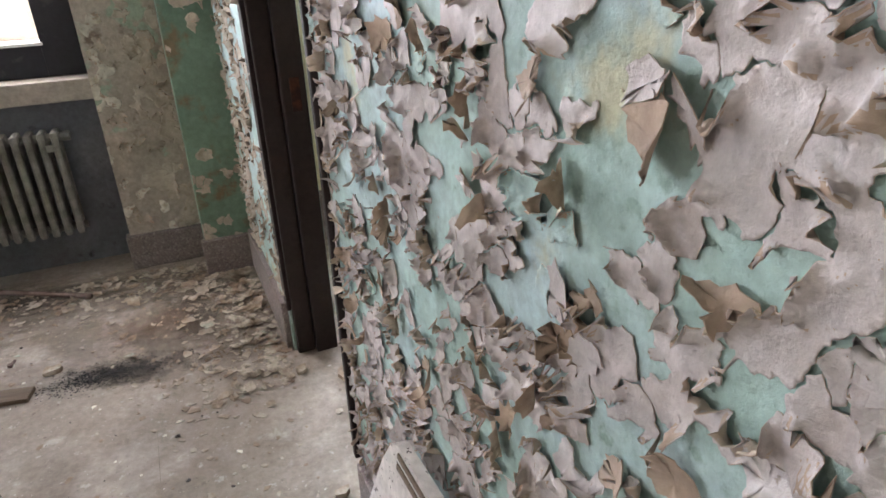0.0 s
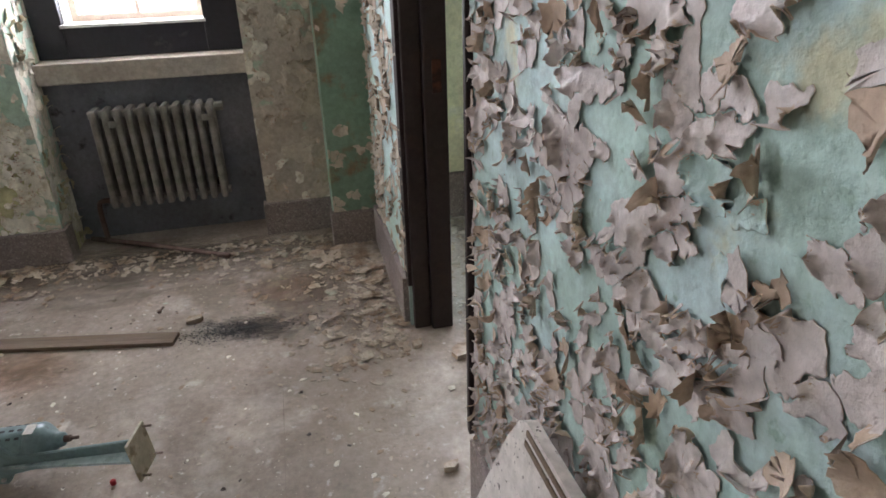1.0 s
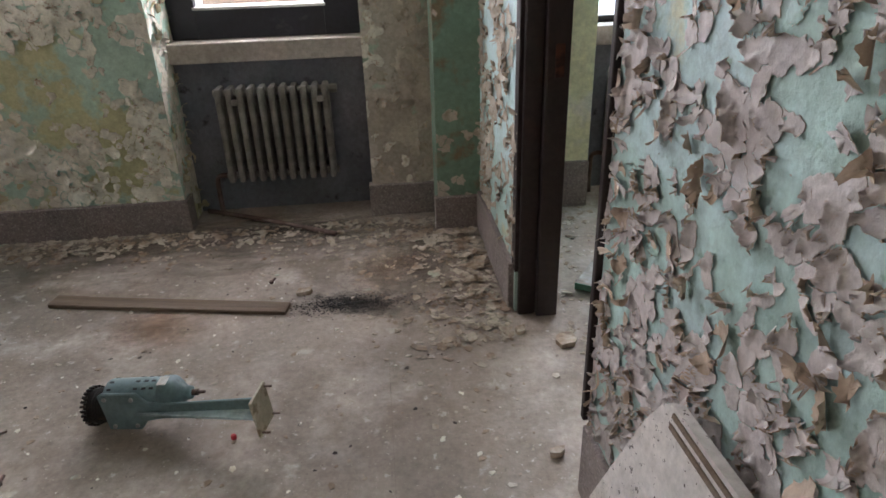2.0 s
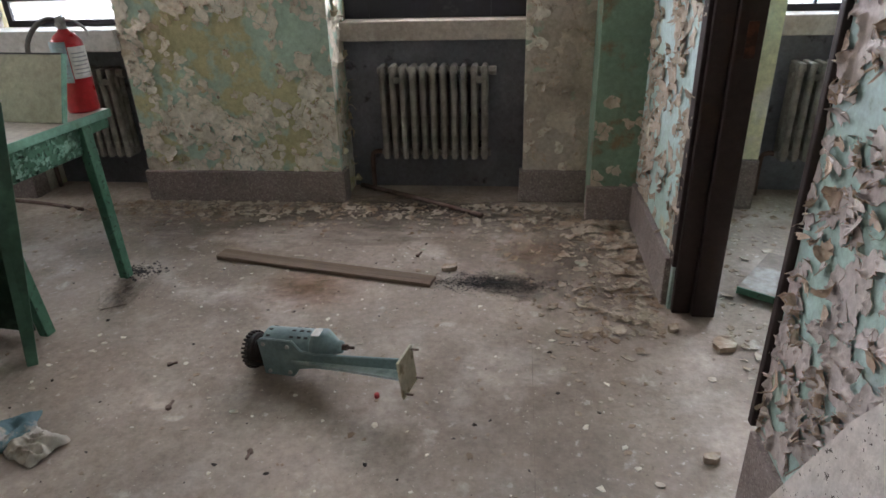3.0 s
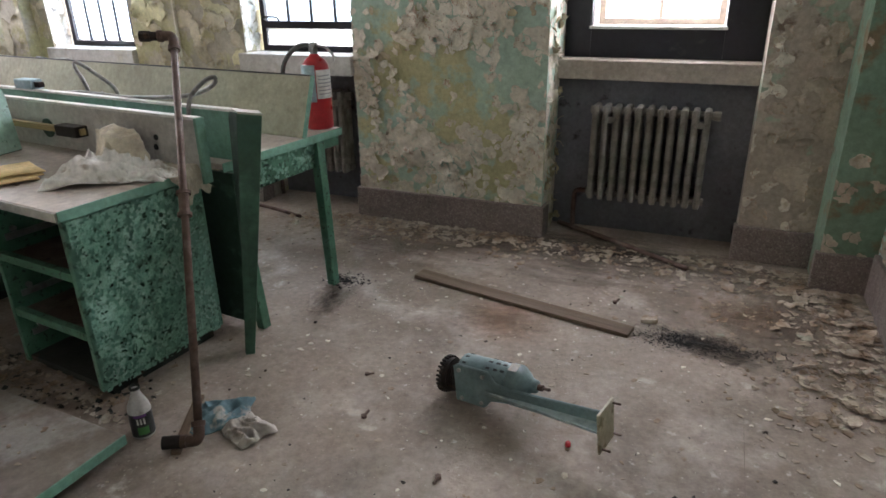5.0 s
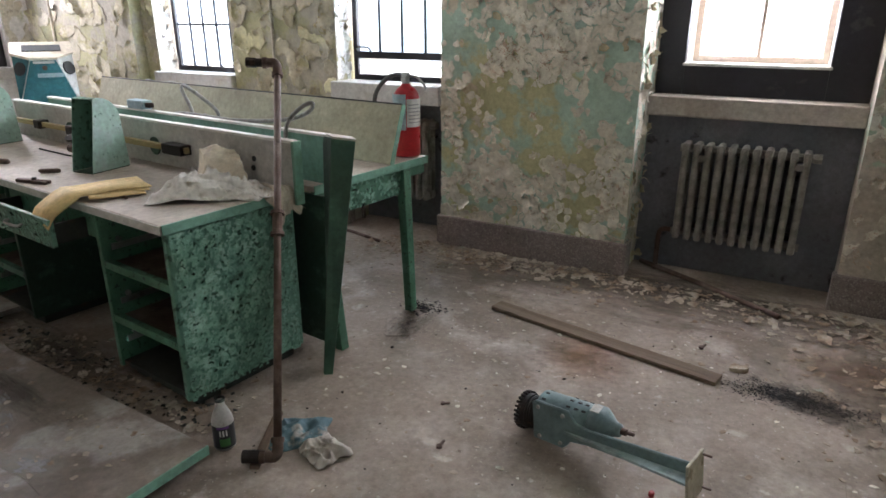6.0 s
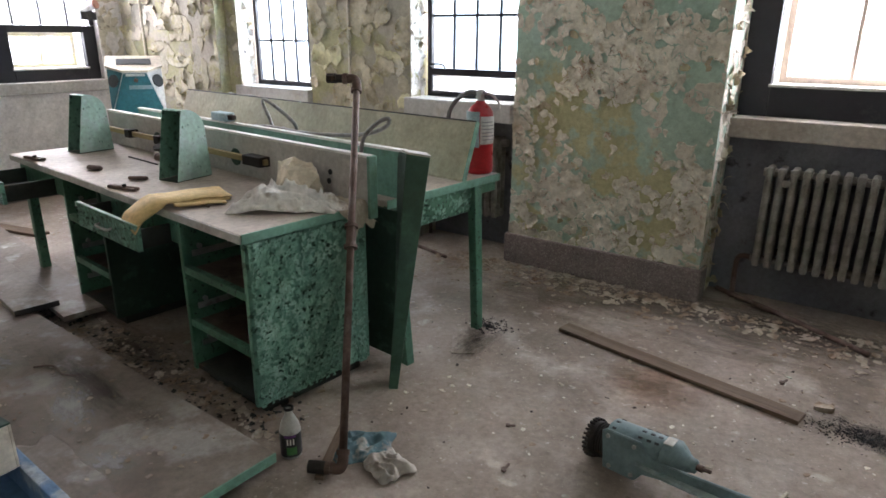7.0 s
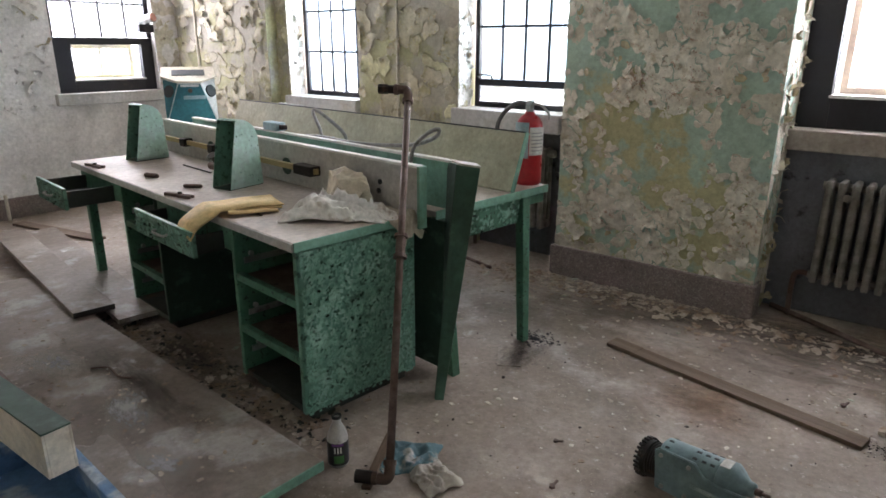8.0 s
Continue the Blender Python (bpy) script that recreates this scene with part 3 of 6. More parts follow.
def sig(x, k=12.0):
    return 1 / (1 + math.exp(-k * x))


# ---------------------------------------------------------------- materials of the things
M_GREEN = mat("chipped_green_paint", (0.058, 0.155, 0.10), (
    ((0.09, 0.22, 0.15), 4, 0.55, 0.08, 6),
    ((0.025, 0.05, 0.035), 42, 0.60, 0.025, 4),
    ((0.16, 0.11, 0.07), 9, 0.70, 0.03, 8)), rough=0.5, bumps=((60, 0.25),))
M_GREENCHIP = mat("pale_green_chips", (0.185, 0.375, 0.285), (
    ((0.27, 0.46, 0.375), 12, 0.56, 0.1, 5),
    ((0.10, 0.225, 0.16), 20, 0.6, 0.06, 5)), rough=0.5, bumps=((90, 0.2),))
M_GREENSIDE = mat("scaled_green_paint", (0.135, 0.285, 0.215), (
    ((0.15, 0.31, 0.235), 7, 0.55, 0.1, 6),
    ((0.04, 0.095, 0.068), 30, 0.57, 0.06, 5)), rough=0.5, bumps=((70, 0.5),))
# worn pale green, brightened further to hold light reflected from the windows
M_PALEGREEN = mat("worn_lit_pale_green", (0.40, 0.58, 0.51), (
    ((0.44, 0.56, 0.54), 9, 0.55, 0.1, 6),
    ((0.07, 0.15, 0.10), 30, 0.62, 0.04, 6),
    ((0.20, 0.22, 0.30), 5, 0.66, 0.06, 6)), rough=0.5, bumps=((60, 0.2),))
# a darker copy of the green, with the leg's shade put into it
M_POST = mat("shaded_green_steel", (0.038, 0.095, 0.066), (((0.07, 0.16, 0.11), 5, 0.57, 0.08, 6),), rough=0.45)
M_SCRAP = mat("grubby_paper", (0.46, 0.43, 0.39), (((0.28, 0.24, 0.2), 14, 0.58, 0.08, 6),), rough=0.8)
# dark green, which also carries the shade of the kneehole, gap and flange
M_DARKGREEN = mat("dark_or_shaded_green", (0.028, 0.062, 0.045), (((0.06, 0.12, 0.085), 10, 0.6, 0.06, 6),), rough=0.6)
# near black; in the drawers the shade is put into this colour
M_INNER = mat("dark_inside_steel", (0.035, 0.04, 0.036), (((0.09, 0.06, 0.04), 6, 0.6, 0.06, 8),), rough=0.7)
M_LAMINATE = mat("dusty_laminate", (0.47, 0.415, 0.365), (
    ((0.38, 0.325, 0.275), 2.4, 0.55, 0.1, 8),
    ((0.24, 0.19, 0.15), 12, 0.68, 0.05, 9)), rough=0.6, bumps=((70, 0.1),))
M_GREYPANEL = mat("grey_white_panel", (0.50, 0.49, 0.47), (
    ((0.36, 0.33, 0.31), 1.7, 0.58, 0.1, 8),
    ((0.2, 0.16, 0.14), 7, 0.7, 0.05, 8)), rough=0.6)
M_CREAMBOARD = mat("dirty_cream_board", (0.40, 0.375, 0.275), (
    ((0.33, 0.30, 0.21), 3, 0.55, 0.1, 7),
    ((0.16, 0.13, 0.09), 26, 0.72, 0.03, 6)), rough=0.6)
M_BLACKEDGE = mat("black_edge_strip", (0.03, 0.03, 0.03), rough=0.5)
M_MINTEDGE = mat("mint_edge_strip", (0.17, 0.34, 0.265), (((0.14, 0.28, 0.2), 14, 0.6, 0.06, 6),), rough=0.45)
M_RAD = mat("dingy_radiator_paint", (0.235, 0.225, 0.205), (
    ((0.13, 0.115, 0.10), 6, 0.56, 0.1, 7),
    ((0.10, 0.05, 0.03), 17, 0.66, 0.03, 7)), rough=0.55, bumps=((50, 0.2),))
M_RUST = mat("rusty_pipe", (0.115, 0.075, 0.06), (
    ((0.19, 0.14, 0.125), 9, 0.55, 0.1, 6),
    ((0.055, 0.035, 0.03), 15, 0.62, 0.05, 7)), rough=0.6, metal=0.35, bumps=((80, 0.25),))
M_IRON = mat("blackened_iron", (0.03, 0.026, 0.024), (((0.08, 0.05, 0.04), 20, 0.6, 0.06, 6),), rough=0.55, metal=0.5)
M_RED = mat("red_enamel", (0.42, 0.020, 0.028), (((0.30, 0.02, 0.02), 8, 0.6, 0.1, 6), ((0.42, 0.2, 0.16), 30, 0.74, 0.02, 6)), rough=0.32)
M_STEEL = mat("dull_steel", (0.42, 0.42, 0.42), (((0.25, 0.23, 0.21), 14, 0.6, 0.08, 6),), rough=0.4, metal=0.8)
M_PAPER = mat("white_paper_label", (0.66, 0.66, 0.64), (((0.5, 0.47, 0.42), 12, 0.6, 0.1, 6),), rough=0.7)
M_BLUELABEL = mat("pale_blue_label", (0.33, 0.45, 0.50), (((0.42, 0.5, 0.53), 40, 0.58, 0.05, 3),), rough=0.6)
M_PRINT = mat("faded_print", (0.30, 0.32, 0.33), rough=0.6)
M_INK = mat("dark_print", (0.04, 0.045, 0.05), rough=0.6)
M_RUBBER = mat("grey_rubber_hose", (0.10, 0.10, 0.10), rough=0.6)
M_HOSE = mat("grey_armoured_hose", (0.25, 0.24, 0.23), (((0.15, 0.14, 0.13), 30, 0.58, 0.08, 5),), rough=0.45, metal=0.4)
M_BLUEGREY = mat("blue_grey_machine_paint", (0.15, 0.22, 0.235), (
    ((0.20, 0.285, 0.30), 6, 0.58, 0.1, 6),
    ((0.09, 0.10, 0.10), 24, 0.68, 0.04, 7)), rough=0.42, bumps=((60, 0.08),))
# paler than the machine's paint: the rib's highlight is in the colour
M_RIB = mat("highlit_shiny_paint", (0.34, 0.42, 0.43), (((0.22, 0.30, 0.31), 12, 0.58, 0.1, 6),), rough=0.3)
M_STRIKE = mat("orange_rust", (0.085, 0.028, 0.014), (((0.03, 0.012, 0.01), 25, 0.5, 0.1, 6),), rough=0.85)
M_TILE = mat("thin_floor_tile", (0.22, 0.178, 0.145), (((0.16, 0.125, 0.10), 8, 0.55, 0.1, 6),), rough=0.6)
M_PLATE = mat("stained_bare_plate", (0.42, 0.385, 0.30), (((0.22, 0.18, 0.12), 16, 0.6, 0.05, 8),), rough=0.6)
M_PLANK = mat("weathered_plank", (0.185, 0.135, 0.10), (
    ((0.14, 0.095, 0.065), 3, 0.55, 0.1, 8),), rough=0.75, bumps=((30, 0.2),), stretch=(0.4, 6, 6))
M_BOARD = mat("dirty_board_top", (0.27, 0.235, 0.205), (
    ((0.19, 0.155, 0.13), 1.8, 0.52, 0.12, 8),
    ((0.38, 0.36, 0.34), 3.0, 0.58, 0.05, 11),
    ((0.60, 0.60, 0.60), 7.0, 0.665, 0.03, 12),
    ((0.09, 0.065, 0.05), 28, 0.70, 0.03, 6)), rough=0.65, bumps=((70, 0.15),))
M_MANILA = mat("manila_folder", (0.68, 0.50, 0.24), (((0.58, 0.41, 0.19), 9, 0.6, 0.1, 6),), rough=0.7)
M_CLOTH = mat("crumpled_white_cloth", (0.84, 0.82, 0.79), (((0.42, 0.36, 0.29), 10, 0.6, 0.08, 6),), rough=0.85)
M_BAG = mat("cream_paper", (0.66, 0.59, 0.47), (((0.50, 0.42, 0.31), 9, 0.62, 0.08, 6),), rough=0.75)
M_KRAFT = mat("pale_kraft_paper", (0.50, 0.445, 0.36), (((0.42, 0.35, 0.26), 9, 0.6, 0.1, 6),), rough=0.75)
M_TEALPAPER = mat("faded_teal_print", (0.10, 0.18, 0.21), (((0.33, 0.32, 0.29), 14, 0.56, 0.05, 6),), rough=0.7)
M_TEALBOX = mat("teal_cabinet_paint", (0.035, 0.16, 0.20), (((0.05, 0.21, 0.25), 4, 0.55, 0.1, 5),), rough=0.4)
M_LID = mat("cream_lid", (0.74, 0.68, 0.58), (((0.55, 0.47, 0.37), 6, 0.6, 0.08, 7),), rough=0.55)
M_WHITEBOX = mat("off_white_cabinet_paint", (0.72, 0.73, 0.74), (((0.5, 0.45, 0.38), 5, 0.62, 0.06, 7),), rough=0.5)
M_BLUETARP = mat("dusty_blue_tarp", (0.10, 0.20, 0.36), (((0.34, 0.40, 0.46), 8, 0.56, 0.07, 8), ((0.03, 0.05, 0.08), 5, 0.64, 0.05, 7)), rough=0.6, bumps=((25, 0.3),))
M_WOODSASH = mat("bare_wood_sash", (0.56, 0.45, 0.36), rough=0.6)
M_WHITEPAINT = mat("white_gloss_paint", (0.78, 0.77, 0.74), rough=0.5)
M_ACOUSTIC = mat("pitted_acoustic_tile", (0.60, 0.56, 0.53), (
    ((0.10, 0.085, 0.08), 95, 0.655, 0.012, 2),
    ((0.5, 0.45, 0.41), 7, 0.6, 0.1, 6)), rough=0.9, bumps=((95, 0.6),))
M_BOTTLE = mat("cloudy_plastic", (0.48, 0.47, 0.45), (((0.3, 0.28, 0.26), 20, 0.6, 0.08, 6),), rough=0.35)
M_LABELDARK = mat("black_bottle_label", (0.035, 0.035, 0.04), rough=0.4)
M_LEAFGREEN = mat("green_label_print", (0.07, 0.22, 0.07), rough=0.5)
M_PURPLE = mat("purple_label_print", (0.16, 0.06, 0.25), rough=0.5)
M_CHIP = mat("fallen_paint_chips", (0.46, 0.40, 0.33), (((0.27, 0.20, 0.145), 9, 0.5, 0.1, 6), ((0.36, 0.39, 0.32), 5, 0.63, 0.05, 5)), rough=0.8)
M_SOOT = mat("black_ash", (0.02, 0.02, 0.022), (((0.06, 0.055, 0.05), 30, 0.6, 0.08, 6),), rough=0.9)


def thing(name, m, label, category, group=""):
    ob = new(name)
    ob.matrix_world = m
    ob.empty_display_size = 0.1
    return tagged(ob, label, category, group)


def bx(name, parent, dims, material, bevel=0.004, label=""):
    bm = bmesh.new()
    add_box(bm, *dims, bevel=bevel)
    return part(name, bm, material, parent, label)


# ---------------------------------------------------------------- windows
def steel_window(name, x0, x1, y, z0, z1, cols, label, hopper=True):
    """A steel sash with glazing bars; a low vent at its foot."""
    w = thing(name, pose(x0, y, z0), label, "window")
    w["kind"] = "structure"
    W_, H_ = x1 - x0, z1 - z0
    f = 0.035
    bm = bmesh.new()
    add_box(bm, 0, f, -0.02, 0.03, 0, H_)
    add_box(bm, W_ - f, W_, -0.02, 0.03, 0, H_)
    add_box(bm, f, W_ - f, -0.02, 0.03, 0, f)
    add_box(bm, f, W_ - f, -0.02, 0.03, H_ - f, H_)
    part("window_frame", bm, M_FRAME, w)
    low = 0.16 if hopper else f
    if hopper:
        bx("vent_rail", w, (f, W_ - f, -0.03, 0.02, low - 0.02, low + 0.025), M_FRAME, 0.004)
        bx("vent_pane", w, (f, W_ - f, -0.004, 0.0, f, low - 0.02), M_GLASS, 0).visible_shadow = False
        tube("vent_handle", [(0.05, -0.03, low + 0.02), (0.05, -0.06, low + 0.05), (0.15, -0.06, low + 0.05), (0.15, -0.03, low + 0.02)], 0.006, M_IRON, w)
    rows = max(2, round((H_ - low) / 0.33))
    cw, rh = (W_ - 2 * f) / cols, (H_ - low - f) / rows
    for i in range(1, cols):
        bx("glazing_bar", w, (f + i * cw - 0.008, f + i * cw + 0.008, -0.012, 0.016, low, H_ - f), M_FRAME, 0.002)
    for j in range(1, rows):
        bx("glazing_bar", w, (f, W_ - f, -0.011, 0.015, low + j * rh - 0.008, low + j * rh + 0.008), M_FRAME, 0.002)
    bm = bmesh.new()
    add_box(bm, 0, cw - 0.017, -0.002, 0.002, 0, rh - 0.017)
    first = None
    for i in range(cols):
        for j in range(rows):
            if first is None:
                p = first = part("pane", bm, M_GLASS if j or not i else M_FROST, w)
            else:
                p = new("pane", first.data if (i + j) % 3 else first.data)
                p.parent = w
            if i == 0 or (i == 1 and j == 0):
                if p.data is first.data and p is not first:
                    p.data = first.data.copy()
                p.data.materials[0] = M_FROST
            p.location = (f + i * cw + 0.0085, 0, low + j * rh + 0.0085)
            p.visible_shadow = False
    return w


steel_window("window_1", W[0][0] + 0.03, W[0][1], 3.87, 1.012, WZ1, 5, "black steel window with small dusty panes", False)
steel_window("window_2", W[1][0] + 0.03, W[1][1], 3.87, 1.012, WZ1, 4, "black steel window with small dusty panes and low vent", True)
steel_window("window_4", W[3][0] + 0.02, W[3][1], 4.10, 1.002, WZ1, 4, "black steel window of the next room", False)


def hopper_window(name, m, W_, H_, ox0, ox1, oz0, oz1, label, sash, upper):
    """A dark boarded frame with an opening hopper: white cheeks that lead out to a small sash. Local x along the wall, y outwards."""
    w = thing(name, m, label, "window")
    w["kind"] = "structure"
    bm = bmesh.new()
    add_box(bm, 0, ox0, 0, 0.05, 0, H_ if not upper else oz1 + 0.06, bevel=0.004)
    add_box(bm, ox1, W_, 0, 0.05, 0, H_ if not upper else oz1 + 0.06, bevel=0.004)
    add_box(bm, ox0, ox1, 0, 0.05, 0, oz0, bevel=0.004)
    add_box(bm, ox0, ox1, 0, 0.05, oz1, oz1 + 0.06, bevel=0.004)
    if not upper:
        add_box(bm, ox0, ox1, 0, 0.05, oz1 + 0.06, H_, bevel=0.004)
    part("window_frame", bm, M_FRAME, w)
    bx("cheek", w, (ox0 - 0.012, ox0 + 0.004, 0.052, 0.17, oz0, oz1), M_WHITEPAINT, 0.002)
    bx("cheek", w, (ox1 - 0.004, ox1 + 0.012, 0.052, 0.17, oz0, oz1), M_WHITEPAINT, 0.002)
    bx("sill_board", w, (ox0 - 0.01, ox1 + 0.01, -0.012, 0.17, oz0 - 0.014, oz0 + 0.002), M_WHITEPAINT, 0.003)
    f = 0.035
    bm = bmesh.new()
    add_box(bm, ox0 + 0.01, ox0 + 0.01 + f, 0.17, 0.20, oz0, oz1)
    add_box(bm, ox1 - 0.01 - f, ox1 - 0.01, 0.17, 0.20, oz0, oz1)
    add_box(bm, ox0 + 0.01, ox1 - 0.01, 0.171, 0.199, oz0, oz0 + f)
    add_box(bm, ox0 + 0.01, ox1 - 0.01, 0.171, 0.199, oz1 - f, oz1)
    part("sash", bm, sash, w)
    n = 3 if not upper else 2
    for i in range(1, n):
        x = ox0 + (ox1 - ox0) * i / n
        bx("glazing_bar", w, (x - 0.010, x + 0.010, 0.172, 0.196, oz0, oz1), sash, 0.002)
    for i in range(n):
        a, b = ox0 + (ox1 - ox0) * i / n, ox0 + (ox1 - ox0) * (i + 1) / n
        p = bx("pane", w, (a + 0.008, b - 0.008, 0.182, 0.186, oz0 + 0.02, oz1 - 0.02), M_GLASS, 0)
        p.visible_shadow = False
    if upper:
        z0 = oz1 + 0.062
        bm = bmesh.new()
        add_box(bm, 0, 0.04, 0, 0.05, z0, H_)
        add_box(bm, W_ - 0.04, W_, 0, 0.05, z0, H_)
        add_box(bm, 0.04, W_ - 0.04, 0, 0.05, H_ - 0.04, H_)
        part("upper_frame", bm, M_FRAME, w)
        for i in range(1, 4):
            x = W_ * i / 4
            bx("glazing_bar", w, (x - 0.008, x + 0.008, 0.01, 0.04, z0, H_ - 0.04), M_FRAME, 0.002)
        for j in range(1, 4):
            z = z0 + (H_ - z0) * j / 4
            bx("glazing_bar", w, (0.04, W_ - 0.04, 0.012, 0.038, z - 0.008, z + 0.008), M_FRAME, 0.002)
        for i in range(4):
            p = bx("pane", w, (W_ * i / 4 + 0.01, W_ * (i + 1) / 4 - 0.01, 0.02, 0.024, z0, H_ - 0.04), M_GLASS, 0)
            p.visible_shadow = False
    return w


hopper_window("window_3", pose(W[2][0], 4.08, 1.0), 1.06, 1.65, 0.15, 0.86, 0.17, 0.86, "dark framed window with a white hopper sash", M_WOODSASH, True)
hopper_window("window_5", pose(-7.36, 2.55, 1.0, 0, 0, 90), 0.91, 1.65, 0.17, 0.80, 0.11, 0.41, "dark framed window with a tilted hopper below steel panes", M_YELLOW, True)
for k, (a, b) in enumerate(W):
    deep = k in (2, 3)
    bm = bmesh.new()
    add_box(bm, a - (0.0 if deep else 0.03), b + (0.0 if deep else 0.0), 3.93 if deep else 3.655, 4.2 if deep else 4.0, 0.892, 1.0 if deep else 1.01, bevel=0.008)
    s_ = link_bm("window_sill", bm, M_SILL if deep else M_WSILL)
    tagged(s_, "worn pale stone window sill", "window sill", "window sills", "structure")
bm = bmesh.new()
add_box(bm, -7.42, -7.24, 2.50, 3.50, 0.90, 1.0, bevel=0.008)
tagged(link_bm("window_sill", bm, M_WSILL), "worn whitewashed stone window sill", "window sill", "window sills", "structure")


# ---------------------------------------------------------------- doorway
def door_frame():
    d = thing("door_1", pose(0, 0, 0), "dark brown steel door frame with rusty strike, no door", "door frame")
    d["kind"] = "structure"
    # far jamb, in steps that face the opening
    bx("casing", d, (XP - 0.006, XP + 0.022, Y2 - 0.012, Y2 + 0.055, 0.20, 2.16), M_JAMB, 0.004)
    bx("jamb", d, (XP + 0.010, XP + 0.082, Y2 - 0.035, Y2 - 0.001, 0.0, 2.1), M_JAMB, 0.006)
    bx("jamb_rebate", d, (XP + 0.084, XQ - 0.012, Y2 - 0.060, Y2 - 0.001, 0.0, 2.1), M_JAMB, 0.006)
    bx("strike", d, (XP + 0.115, XP + 0.150, Y2 - 0.064, Y2 - 0.059, 1.02, 1.14), M_STRIKE, 0.002, "rusty strike plate")
    # near jamb
    bx("jamb", d, (XP + 0.02, XQ, Y1 + 0.001, Y1 + 0.02, 0.0, 2.1), M_JAMB, 0.004)
    bx("casing", d, (XP - 0.018, XP + 0.018, Y1 - 0.002, Y1 + 0.022, 0.255, 2.16), M_JAMB, 0.004)
    bx("head", d, (XP - 0.02, XQ, Y1 + 0.023, Y2 - 0.062, 2.06, 2.099), M_JAMB, 0.004)


door_frame()


for x in (-6.95, -4.39):
    c_ = tube("conduit", [(x, 3.688, 0.19), (x, 3.688, 1.2), (x, 3.688, 3.08)], 0.011, M_CREAM)
    tagged(c_, "thin painted vertical conduit on the wall", "conduit", "conduits", "structure")
tagged(tube("pipe_stub", [(-7.2, 1.95, 0.0), (-7.2, 1.95, 0.1), (-7.2, 1.95, 0.22)], 0.014, M_CREAM), "short pale pipe stub rising from the floor", "pipe")
scrapb = thing("floor_plank", pose(-6.6, 2.05, 0.0, 0, 0, 12), "thin brown plank on the far floor", "plank")
bx("board", scrapb, (-0.45, 0.55, -0.05, 0.05, 0.0, 0.02), M_PLANK, 0.003)


# ---------------------------------------------------------------- radiators
def radiator(m, n, label):
    """A cast-iron column radiator that hangs on brackets in its niche. Local x along it, y towards the wall."""
    r = thing("radiator", m, label, "radiator", "radiators under the windows")
    H_, p, first = 0.56, 0.0585, None
    for i in range(n):
        if first is None:
            bm = bmesh.new()
            for y in (0.015, 0.065, 0.115):
                add_cyl(bm, (0, y, 0.03), (0, y, H_ - 0.03), 0.0185, seg=10)
            for z in (0.035, H_ - 0.035):
                add_box(bm, -0.0185, 0.0185, -0.003, 0.133, z - 0.026, z + 0.030, bevel=0.017)
            add_cyl(bm, (-0.034, 0.065, 0.04), (0.034, 0.065, 0.04), 0.022, seg=10)
            add_cyl(bm, (-0.034, 0.065, H_ - 0.04), (0.034, 0.065, H_ - 0.04), 0.022, seg=10)
            first = s_ = part("section", bm, M_RAD, r, smooth=False)
        else:
            s_ = new("section", first.data)
            s_.parent = r
        s_.location = (i * p, 0, 0)
    for i in (1, n - 2):
        bx("bracket_clip", r, ((i + 0.5) * p - 0.022, (i + 0.5) * p + 0.022, 0.0, 0.012, H_ - 0.10, H_ - 0.065), M_RAD, 0.003)
        bx("bracket", r, ((i + 0.5) * p - 0.012, (i + 0.5) * p + 0.012, 0.10, 0.168, 0.06, 0.085), M_IRON, 0.003)
    bm = bmesh.new()
    add_cyl(bm, ((n - 0.5) * p, 0.065, H_ - 0.04), ((n + 0.1) * p, 0.065, H_ - 0.04), 0.026, seg=8)
    part("end_plug", bm, M_RAD, r)
    tube("valve_pipe", [(-0.5 * p, 0.065, 0.04), (-1.3 * p, 0.065, 0.04), (-1.7 * p, 0.065, 0.0), (-1.7 * p, 0.065, -0.21)], 0.014, M_RUST, r)
    return r


radiator(pose(-1.60, 3.82, 0.215), 11, "dingy cast-iron radiator with rust spots in a dark niche")
radiator(pose(-3.72, 3.82, 0.215), 9, "dingy cast-iron radiator behind the green table")
radiator(pose(-5.46, 3.82, 0.215), 9, "dingy cast-iron radiator in a far niche")
radiator(pose(0.66, 3.82, 0.215), 11, "dingy cast-iron radiator of the next room")


# ---------------------------------------------------------------- desk
DESK = pose(-2.88, 1.48, 0, 0, 0, -6.1)
desk = thing("desk", DESK, "long green steel desk with chipped paint and missing drawers", "desk")
L_, D_ = 2.36, 0.60
bx("desktop", desk, (-L_, 0.0, 0.0, D_, 0.722, 0.750), M_LAMINATE, 0.004, "dusty cream laminate desktop")
bx("edge_strip", desk, (0.0005, 0.006, 0.0, D_, 0.716, 0.752), M_MINTEDGE, 0.002, "mint green edge strip")
bx("edge_strip", desk, (-L_, 0.0, -0.006, -0.0005, 0.716, 0.748), M_GREYPANEL, 0.002, "pale edge strip")


